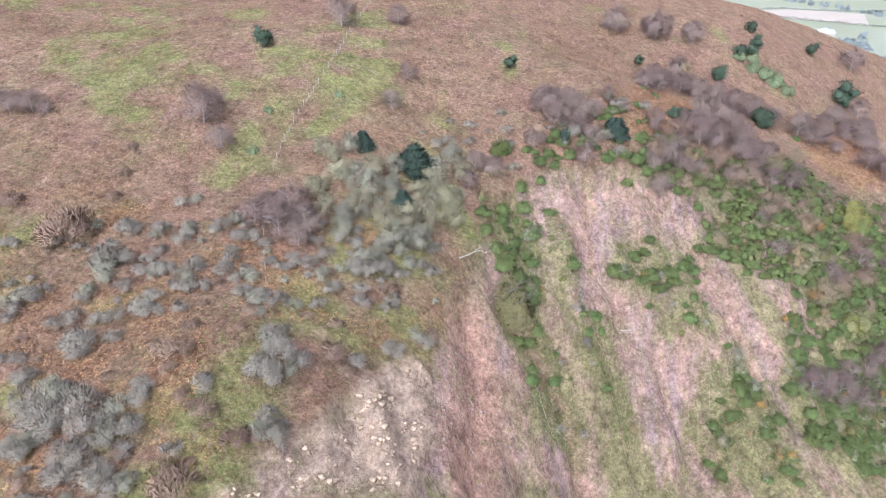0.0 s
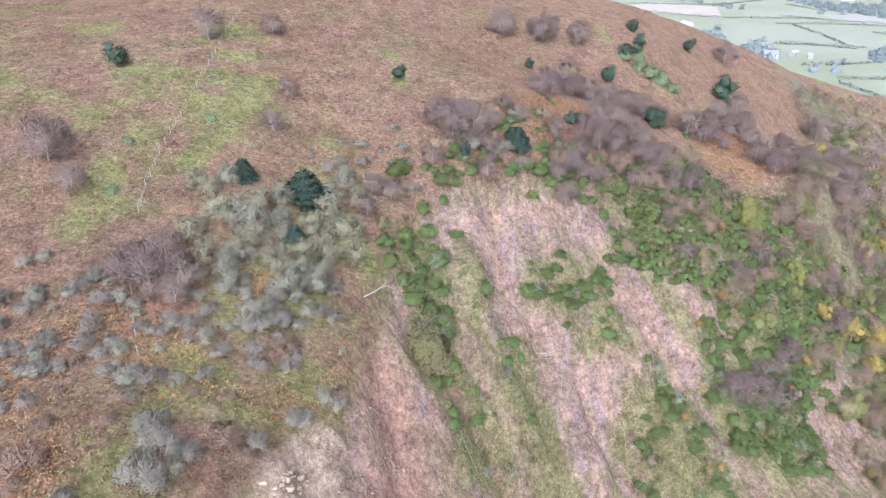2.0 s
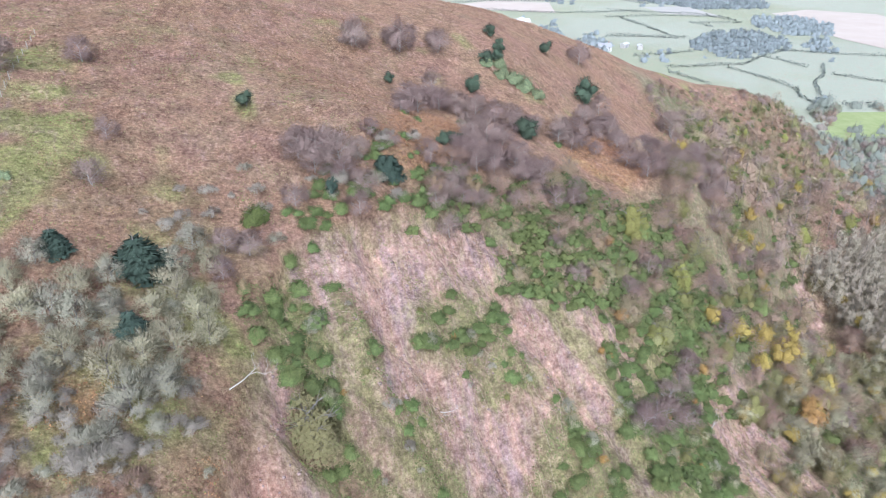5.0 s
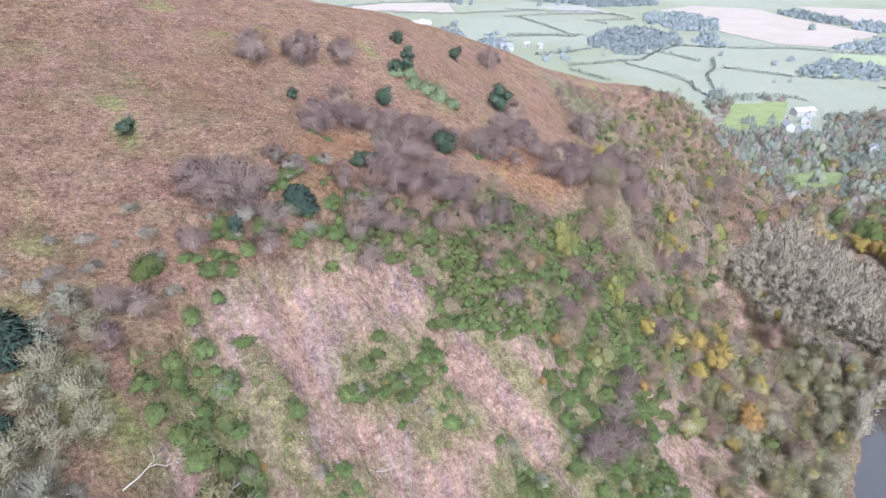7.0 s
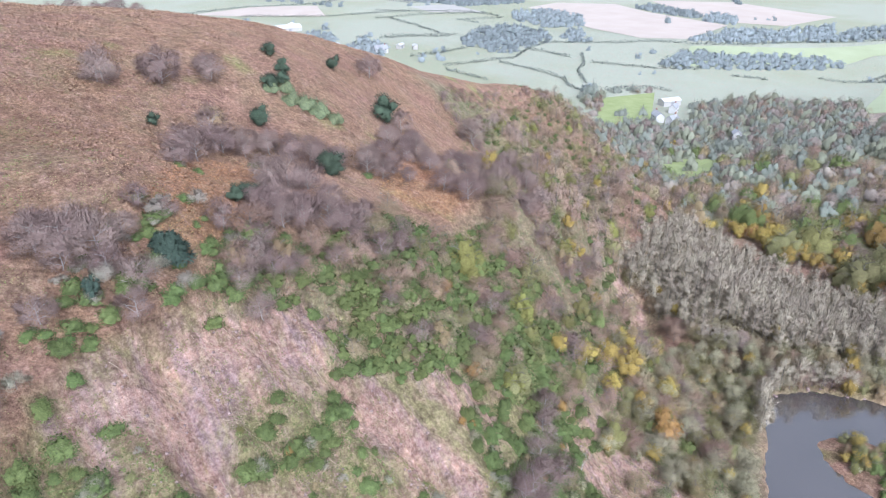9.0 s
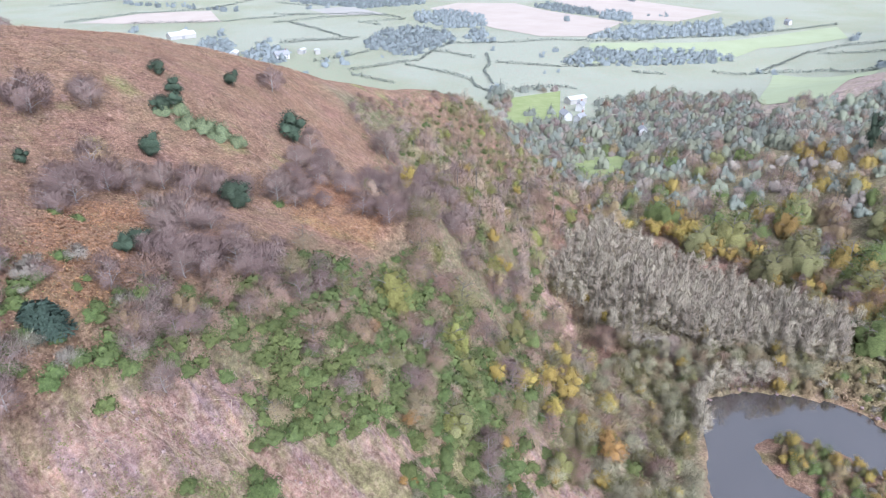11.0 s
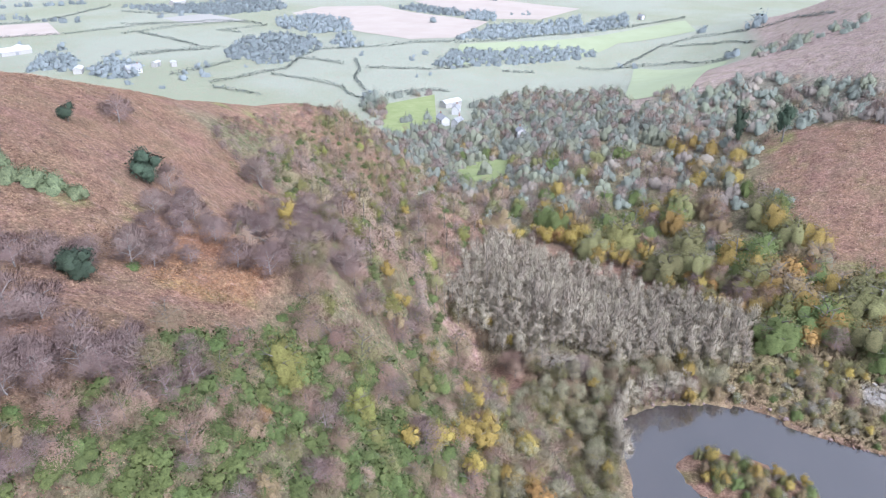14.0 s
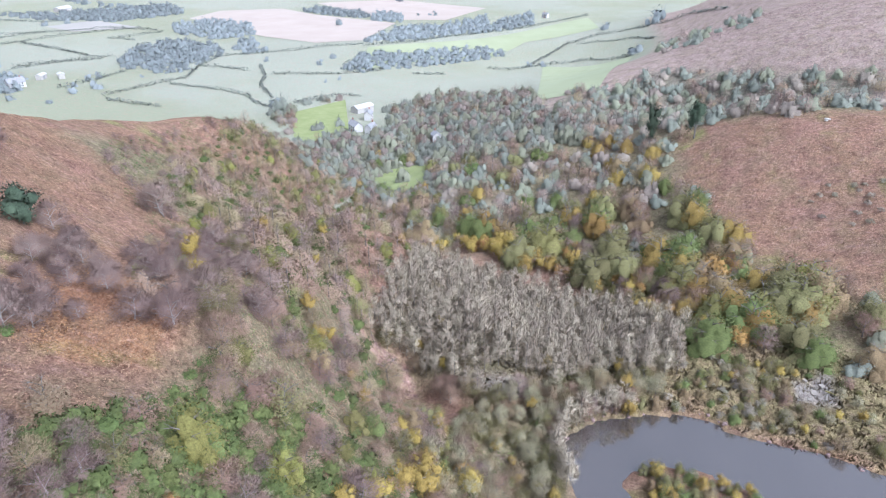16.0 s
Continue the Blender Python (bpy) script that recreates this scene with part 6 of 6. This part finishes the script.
def house(x, y, length, barn, turn, seed):
    """Gabled house or barn: walls with gables, two roof slopes with eaves, chimney, windows, door."""
    r = random.Random(seed)
    L, W = max(6.0, length), max(5.0, length * (0.5 if barn else 0.58))
    H = 4.2 if barn else 4.8
    ridge = H + W * (0.22 if barn else 0.42)
    foot = new("barn" if barn else "house")
    foot.matrix_basis = pose(x, y, z_at(x, y) - 0.1, 0, 0, turn)
    bm = bmesh.new()
    ends = []
    for sx in (-L / 2, L / 2):
        ends.append([bm.verts.new(p) for p in ((sx, -W / 2, -1), (sx, W / 2, -1), (sx, W / 2, H), (sx, 0, ridge), (sx, -W / 2, H))])
    for k in range(5):
        bm.faces.new((ends[0][k], ends[0][(k + 1) % 5], ends[1][(k + 1) % 5], ends[1][k]))
    bm.faces.new(ends[0][::-1])
    bm.faces.new(ends[1])
    bmesh.ops.recalc_face_normals(bm, faces=bm.faces)
    wall = part("wall", bm, WALL_STONE if barn else WALL_WHITE, foot)
    slope = math.atan2(ridge - H, W / 2)
    for side in (-1, 1):
        bm = box(-L / 2 - 0.35, -0.05, 0, L / 2 + 0.35, W / 2 / math.cos(slope) + 0.4, 0.16)
        bmesh.ops.rotate(bm, verts=bm.verts, matrix=Matrix.Rotation(-slope, 3, "X"))
        if side < 0:
            bmesh.ops.rotate(bm, verts=bm.verts, matrix=Matrix.Rotation(math.pi, 3, "Z"))
        bmesh.ops.translate(bm, verts=bm.verts, vec=(0, 0, ridge + 0.02))
        part("roof_slope", bm, ROOF_SHEET if barn else ROOF_SLATE, foot)
    if not barn:
        stack = part("chimney", box(L * 0.3, -0.4, ridge - 0.8, L * 0.3 + 0.9, 0.4, ridge + 1.3), BRICK, foot)
        part("chimney_pot", box(L * 0.3 + 0.3, -0.15, ridge + 1.3, L * 0.3 + 0.6, 0.15, ridge + 1.7), BRICK, stack)
        for side in (-1, 1):
            for k in range(3):
                for lev in (0.9, 3.0):
                    cx = (k - 1) * L * 0.3
                    if k == 1 and lev < 1:
                        part("door", box(cx - 0.5, side * (W / 2 + 0.05) - 0.06, -0.05, cx + 0.5, side * (W / 2 + 0.05) + 0.06, 2.05), BRICK, foot)
                    else:
                        part("window", box(cx - 0.5, side * (W / 2 + 0.02) - 0.05, lev, cx + 0.5, side * (W / 2 + 0.02) + 0.05, lev + 1.15), GLASS, foot)
    else:
        part("door", box(-1.6, -W / 2 - 0.1, -0.05, 1.6, -W / 2 + 0.06, 3.2), ROOF_SLATE, foot)
    return tagged(foot, "stone farm barn with a pale sheet roof" if barn else "white rendered house with a grey slate roof", "barn" if barn else "house")


for i, (x, y, w, what) in enumerate(HOUSES):
    if y > 245:
        house(x, y, w, what == "barn", (i * 37) % 90 - 20, i)


# ---- fence up the hill ----
WOOD_POST = plain("weathered_post_wood", (0.30, 0.27, 0.23), (0.45, 0.42, 0.36), 4.0)
WIRE = plain("galvanised_wire", (0.34, 0.34, 0.32), (0.42, 0.42, 0.40), 2.0, 0.5)


def fence(points, gap, wired=True):
    spots = []
    for (x0, y0), (x1, y1) in zip(points, points[1:]):
        n = max(1, round(math.hypot(x1 - x0, y1 - y0) / gap))
        spots += [(x0 + (x1 - x0) * k / n, y0 + (y1 - y0) * k / n) for k in range(n)]
    spots.append(points[-1])
    base = new("fence")
    base.matrix_basis = pose(spots[0][0], spots[0][1], z_at(*spots[0]))
    at = [Vector((x - spots[0][0], y - spots[0][1], z_at(x, y) - z_at(*spots[0]))) for x, y in spots]
    bm = bmesh.new()
    bmesh.ops.create_cone(bm, cap_ends=True, segments=7, radius1=0.06, radius2=0.055, depth=1.7)
    post = bpy.data.meshes.new("post")
    bm.to_mesh(post)
    bm.free()
    for p in at:
        ob = part("post", post, WOOD_POST, base)
        ob.matrix_basis = Matrix.Translation(p + Vector((0, 0, 0.5)))
    for h in (0.45, 0.8, 1.15) if wired else ():
        part("wire", mesh_of("wire", *tube([p + Vector((0.09, 0, h)) for p in at], [0.008] * len(at), 4)), WIRE, base)
    return tagged(base, "post and wire fence running up the hillside" if wired else "old weathered fence posts standing in the bracken", "fence")


fence(FENCE, 3.2)
fence(OLD_FENCE, 3.2, False)


# ---- dead trees on the scar ----
def snag(x, y, length, turn, seed):
    """A bleached fallen tree: stem and crooked bare limbs."""
    r = np.random.default_rng(seed)
    pieces = []

    def grow(p, d, length, thick, depth):
        q = p + d * length * 0.5 + Vector(r.normal(0, 0.06, 3)) * length
        e = q + (d + Vector(r.normal(0, 0.25, 3))).normalized() * length * 0.5
        pieces.append(tube([p, q, e], [thick, thick * 0.8, thick * 0.55], 5))
        if depth:
            for s in (-1, 1):
                way = (d + Vector((r.normal(0, 0.3), s * r.uniform(0.4, 0.9), r.uniform(0.0, 0.5)))).normalized()
                grow(e if r.random() < 0.6 else q, way, length * r.uniform(0.55, 0.8), thick * 0.55, depth - 1)

    grow(Vector((0, 0, 0)), Vector((1, 0, 0.35)).normalized(), length * 0.42, 0.1, 5)
    ob = part("fallen_tree", mesh_of("fallen_tree", *joined(pieces)), DEAD)
    ob.matrix_basis = pose(x, y, z_at(x, y) + 0.1, 0, 0, turn)
    return tagged(ob, "bleached dead tree with bare crooked limbs", "dead tree")


for i, (x, y) in enumerate(SNAGS):
    snag(x, y, (7.5, 4.5, 6.0, 5.0)[i], (20, -60, 60, 40)[i], 500 + i)


# ---- low growth: bracken, grass, scrub and stones ----
def tufts(name, label, category, material, spots, size, blades, spread, seed, lift=0.7, dome=False):
    """Tufts joined into one object: narrow blades leaning outwards, or domes of small leaves."""
    r = np.random.default_rng(seed)
    x, y = np.repeat(spots[:, 0], blades), np.repeat(spots[:, 1], blades)
    n = len(x)
    s = np.repeat(r.uniform(0.6, 1.4, len(spots)), blades) * size
    a = r.uniform(0, math.tau, n)
    if dome:
        h = r.uniform(0, 1, n)
        out = np.stack([np.cos(a) * np.sqrt(1 - h * h), np.sin(a) * np.sqrt(1 - h * h), h * lift], -1)
        px, py = x + out[:, 0] * s, y + out[:, 1] * s
        p = np.stack([px, py, ground_z(px, py) + sheet_extra(px, py) + out[:, 2] * s], -1)
        v, f, facing = leaves(r, p, out * 0.7 + np.array([0, 0, 0.6]), np.mean(s) * 0.24)
        k = 3
    else:
        px, py = x + r.normal(0, spread, n), y + r.normal(0, spread, n)
        p = np.stack([px, py, ground_z(px, py) + sheet_extra(px, py)], -1)
        d = np.stack([np.cos(a), np.sin(a), r.uniform(0.3, 1.5, n) * lift], -1) * s[:, None]
        w = np.stack([-np.sin(a), np.cos(a), np.zeros(n)], -1) * (s * 0.17)[:, None]
        v, f = np.stack([p - w, p + w, p + d * 1.2], 1).reshape(-1, 3), np.arange(3 * n).reshape(n, 3)
        facing = np.repeat(unit(d * 0.4 + np.array([0, 0, 1.0])), 3, 0)
        k = 3
    me = mesh_of(name, v, f)
    own = np.clip(0.5 + 0.55 * vnoise(spots[:, 0], spots[:, 1], 2.4, seed + 200) + 0.35 * vnoise(spots[:, 0], spots[:, 1], 7.0, seed + 201) + r.normal(0, 0.16, len(spots)), -0.2, 1.2)
    layer(me, "tone", np.repeat(np.repeat(own, blades), k))
    return tagged(part(name, faced(me, facing), material), label, category, kind="stuff")


def sheet_extra(x, y):
    """What the sheet adds to the smooth ground: gullies on the quarry face, hummocks on the hill."""
    return face_relief(x, y) + 0.04


def spread_spots(n, x0, x1, y0, y1, seed):
    r = np.random.default_rng(seed)
    return np.stack([r.uniform(x0, x1, n), r.uniform(y0, y1, n)], -1)


def off_face(s):
    return np.maximum(inside(s[:, 0], s[:, 1], FACE, 0.5), scar_cover(s[:, 0], s[:, 1])) < 0.3


s = spread_spots(52000, -110, 62, 38, 215, 1)
s = s[off_face(s) & (vnoise(s[:, 0], s[:, 1], 9, 51) + 0.6 * vnoise(s[:, 0], s[:, 1], 3, 52) > -0.25)]
tufts("bracken", "red-brown dead bracken fronds covering the hillside", "bracken", FROND_RED, s, 0.5, 7, 0.26, 2, 0.8, True)
s = spread_spots(28000, -110, 62, 38, 215, 3)
s = s[off_face(s) & (vnoise(s[:, 0], s[:, 1], 9, 51) + 0.6 * vnoise(s[:, 0], s[:, 1], 3, 52) < 0.1)]
tufts("dead_grass", "tan dead grass and bracken tussocks on the hillside", "grass", FROND_TAN, s, 0.45, 7, 0.25, 4, 0.8, True)
s = spread_spots(16000, -110, 40, 44, 215, 103)
green = np.maximum.reduce([inside(s[:, 0], s[:, 1], a, 4.0, 4.0, 12.0) for a in (GRASS_A, GRASS_B, GRASS_C)])
green = np.maximum(green, 0.45 * inside(s[:, 0], s[:, 1], LOW_HILL, 4.0, 4.0, 12.0))
s = s[off_face(s) & (1.1 * green + vnoise(s[:, 0], s[:, 1], 11, 151) + 0.7 * vnoise(s[:, 0], s[:, 1], 3.5, 152) > 0.42)]
tufts("grass", "green grass showing between the bracken", "grass", FROND_GREEN, s, 0.42, 7, 0.25, 104, 0.6, True)
s = spread_spots(34000, 30, 175, 130, 275, 5)
s = s[off_face(s)]
tufts("bracken", "red-brown bracken on the upper hill", "bracken", FROND_HILL, s, 0.55, 6, 0.4, 6, 0.7, True)
s = np.array(scatter(LOW_TURF, 0.75, 108))
s = s[off_face(s) & (vnoise(s[:, 0], s[:, 1], 6, 28) + 0.5 * vnoise(s[:, 0], s[:, 1], 2.2, 29) > -0.1)]
tufts("bracken", "rust-coloured bracken fronds among the grey shrubs", "bracken", FROND_RUST, s, 0.5, 8, 0.35, 109, 0.9, True)
s = np.array(scatter(BRACKEN_DEEP, 0.75, 106) + scatter(BRACKEN_LOW, 0.8, 110))
tufts("bracken", "bright rust-coloured bracken between the birches", "bracken", FROND_RUST, s, 0.55, 7, 0.35, 107, 0.7, True)
s = spread_spots(16000, -20, 115, 40, 136, 7)
s = s[(inside(s[:, 0], s[:, 1], FACE) > 0.5) & (vnoise(s[:, 0], s[:, 1], 6, 53) + 0.7 * vnoise(s[:, 0], s[:, 1], 2, 54) > 0.12)]
tufts("scrub", "yellow-green grass and low scrub on the quarry face", "scrub", LEAF_MOSS, s, 0.45, 9, 0.35, 8, 0.8, True)
patches = [np.array(scatter(o, 0.8, 90 + i)) for i, o in enumerate((TUFT_A, TUFT_B, TUFT_C, BRAMBLE_A, RHODO_B, RHODO_C, RHODO_D, RHODO_E))]
tufts("scrub", "green brambles and grass between the bare streaks", "scrub", LEAF_BRAMBLE, np.concatenate(patches), 0.55, 12, 0.35, 9, 0.9, True)
s = spread_spots(5000, 165, 225, 30, 130, 10)
s = s[(inside(s[:, 0], s[:, 1], POOL, 0) < 0.5)]
tufts("dead_grass", "straw-coloured rough grass by the pool", "grass", FROND_TAN, s, 0.6, 4, 0.5, 11)


def cover(outline, step, seed):
    return np.array(scatter(outline, step, seed))


s = np.concatenate([cover(SLOPE_MIX, 1.25, 101), cover(HILL_WOOD, 2.0, 102), cover(SHORE_WOOD, 1.8, 103)])
s = s[scar_cover(s[:, 0], s[:, 1]) < 0.4]
half = vnoise(s[:, 0], s[:, 1], 7, 61) + 0.5 * vnoise(s[:, 0], s[:, 1], 2.5, 62)
tufts("undergrowth", "yellow-green undergrowth between the bushes", "undergrowth", LEAF_BRAMBLE, s[half > 0.3], 0.7, 14, 0.5, 12, 0.9, True)
tufts("undergrowth", "green brambles between the bushes", "undergrowth", LEAF_RHODO, s[(half < 0.3) & (half > -0.45)], 0.7, 14, 0.5, 13, 0.9, True)
tufts("undergrowth", "red-brown bracken between the trees", "undergrowth", FROND_RED, s[half < -0.45], 0.6, 14, 0.5, 14, 0.8, True)
s = spread_spots(20000, 270, 640, -30, 130, 15)
s = s[(inside(s[:, 0], s[:, 1], RIDGE_WOOD) < 0.5) & (inside(s[:, 0], s[:, 1], AUTUMN) < 0.5)]
tufts("bracken", "red-brown bracken on the spur", "bracken", FROND_SPUR, s[s[:, 0] < 420], 0.9, 5, 0.8, 16, 0.7, True)
tufts("heather", "heath on the far hill, coloured paler and pinker for haze", "heather", FROND_HEATH_HAZE, s[s[:, 0] > 405], 1.0, 5, 0.8, 17, 0.7, True)


def stones(name, label, spots, sizes, material, seed):
    """Angular stones, joined into one object."""
    r = np.random.default_rng(seed)
    corner = np.array([(a, b_, c) for a in (-1, 1) for b_ in (-1, 1) for c in (-1, 1)], float)
    quad = np.array([(0, 1, 3, 2), (4, 6, 7, 5), (0, 4, 5, 1), (2, 3, 7, 6), (0, 2, 6, 4), (1, 5, 7, 3)])
    n = len(spots)
    size = sizes[0] + (sizes[1] - sizes[0]) * r.uniform(0, 1, n) ** 3
    v = corner[None] * r.uniform(0.5, 1.0, (n, 8, 3)) * np.array([1, 0.8, 0.6])
    a = r.uniform(0, math.tau, n)
    c, s_ = np.cos(a)[:, None], np.sin(a)[:, None]
    v = np.stack([v[..., 0] * c - v[..., 1] * s_, v[..., 0] * s_ + v[..., 1] * c, v[..., 2]], -1) * size[:, None, None]
    x, y = spots[:, 0], spots[:, 1]
    p = np.stack([x, y, ground_z(x, y) + sheet_extra(x, y)], -1)
    me = mesh_of(name, (v + p[:, None]).reshape(-1, 3), (quad[None] + 8 * np.arange(n)[:, None, None]).reshape(-1, 4))
    return tagged(part(name, me, material), label, "stones", kind="stuff")


SCREE = foliage("pink_and_buff_stone", (0.2, 0.14, 0.135), (0.3, 0.218, 0.208), (0.4, 0.3, 0.285), rough=0.95)
CRAG = foliage("buff_quarry_rock", (0.26, 0.18, 0.13), (0.4, 0.29, 0.22), (0.52, 0.4, 0.31), rough=0.95)
s = spread_spots(14000, -20, 112, 40, 135, 21)
s = s[(scar_cover(s[:, 0], s[:, 1]) > 0.6) & (vnoise(s[:, 0], s[:, 1], 5, 71) + vnoise(s[:, 0], s[:, 1], 1.8, 72) > 0.0)]
stones("scree", "loose pink scree on the scar", s, (0.04, 0.3), SCREE, 22)
stones("crag_rocks", "broken buff rock at the quarry rim", np.array(scatter(ROCK, 0.6, 95)), (0.12, 0.6), CRAG, 23)


# ---- dead stems washed down the scar ----
def fallen_stems(count, seed):
    """Long straw-pale stems lying down the slope, joined into one object."""
    r, pieces = np.random.default_rng(seed), []
    while len(pieces) < count:
        x, y = r.uniform(-5, 105), r.uniform(45, 132)
        if scar_cover(np.array([x]), np.array([y]))[0] < 0.6:
            continue
        a, length = math.radians(r.normal(-62, 32)), r.uniform(1.5, 6.0)
        xs = x + np.cos(a) * length * np.array([0, 0.33, 0.66, 1]) + r.normal(0, 0.12, 4)
        ys = y + np.sin(a) * length * np.array([0, 0.33, 0.66, 1]) + r.normal(0, 0.12, 4)
        zs = ground_z(xs, ys) + sheet_extra(xs, ys) + r.uniform(0.04, 0.2, 4)
        pieces.append(tube(np.stack([xs, ys, zs], -1), [0.04, 0.035, 0.028, 0.012], 3))
    me = mesh_of("dead_stems", *joined(pieces))
    return tagged(part("dead_stems", me, STRAW), "straw-pale dead stems lying down the scar", "dead stems", kind="stuff")


STRAW = foliage("straw_pale_stems", (0.3, 0.22, 0.165), (0.42, 0.325, 0.25), (0.52, 0.42, 0.335))
fallen_stems(170, 88)

# ---- pale outcrop on the spur ----
r = np.random.default_rng(61)
ob = part("rock_outcrop", mesh_of("rock_outcrop", *lumps(r, np.array([(0, 0, 0.3), (1.6, 0.4, 0.0), (-1.4, 0.6, 0.0), (0.5, -1.0, 0.0)]), np.array([1.1, 0.9, 0.8, 0.8]), 0.35)),
          plain("bleached_rock", (0.50, 0.48, 0.45), (0.66, 0.64, 0.61), 0.8))
ob.matrix_basis = pose(OUTCROP[0][0], OUTCROP[0][1], z_at(OUTCROP[0][0], OUTCROP[0][1]))
tagged(ob, "pale bleached rock outcrop in the heath", "rock")

# ---- concrete remains by the pool ----
CONCRETE = plain("stained_pale_concrete", (0.26, 0.232, 0.2), (0.36, 0.325, 0.285), 0.9)
MOSSY = plain("yellow_lichened_timber", (0.42, 0.36, 0.14), (0.52, 0.46, 0.20), 1.5)


def slab(x, y, size, turn, material=None):
    bm = box(-size[0] * 0.35, -size[1] * 0.35, -0.3, size[0] * 0.35, size[1] * 0.35, size[2] * 0.6)
    bmesh.ops.bevel(bm, geom=bm.edges[:], offset=0.06, segments=1, affect="EDGES")
    ob = part("concrete_slab" if material is None else "timber_baulk", bm, material or CONCRETE)
    ob.matrix_basis = pose(x, y, z_at(x, y), 0, 0, turn)
    return tagged(ob, "broken pale concrete slab on the quarry floor" if material is None else "yellowed timber baulk on the quarry floor", "slab" if material is None else "timber")


for x, y, size, turn in ((207, 51, (3.2, 2.2, 0.5), 12), (210, 49, (2.2, 1.8, 0.9), 30), (206, 48, (4.0, 0.7, 0.7), -10), (211, 53, (1.6, 1.3, 0.6), 50), (204, 52, (1.8, 1.4, 0.35), 5)):
    slab(x, y, size, turn)
slab(208.5, 47, (3.6, 0.5, 0.5), 70, MOSSY)

# ---- boulders along the shore ----
r = np.random.default_rng(9)
rim = []
for (x0, y0), (x1, y1) in zip(POOL[:12], POOL[1:13]):
    for k in range(5):
        t = r.uniform(0, 1)
        rim.append((x0 + (x1 - x0) * t + r.normal(0, 0.5), y0 + (y1 - y0) * t + r.normal(0, 0.5)))
stones("shore_stones", "dark and pale stones along the water's edge", np.array(rim), (0.15, 0.7), SCREE, 31)
plant("birch_tree", [(40, 292, 6.5), (46, 290, 7.5), (62, 291, 7.0), (68, 292, 8.0), (74, 290, 7.5), (80, 290, 8.0), (86, 288, 6.5)], 6.6, 0.7, seed=95)
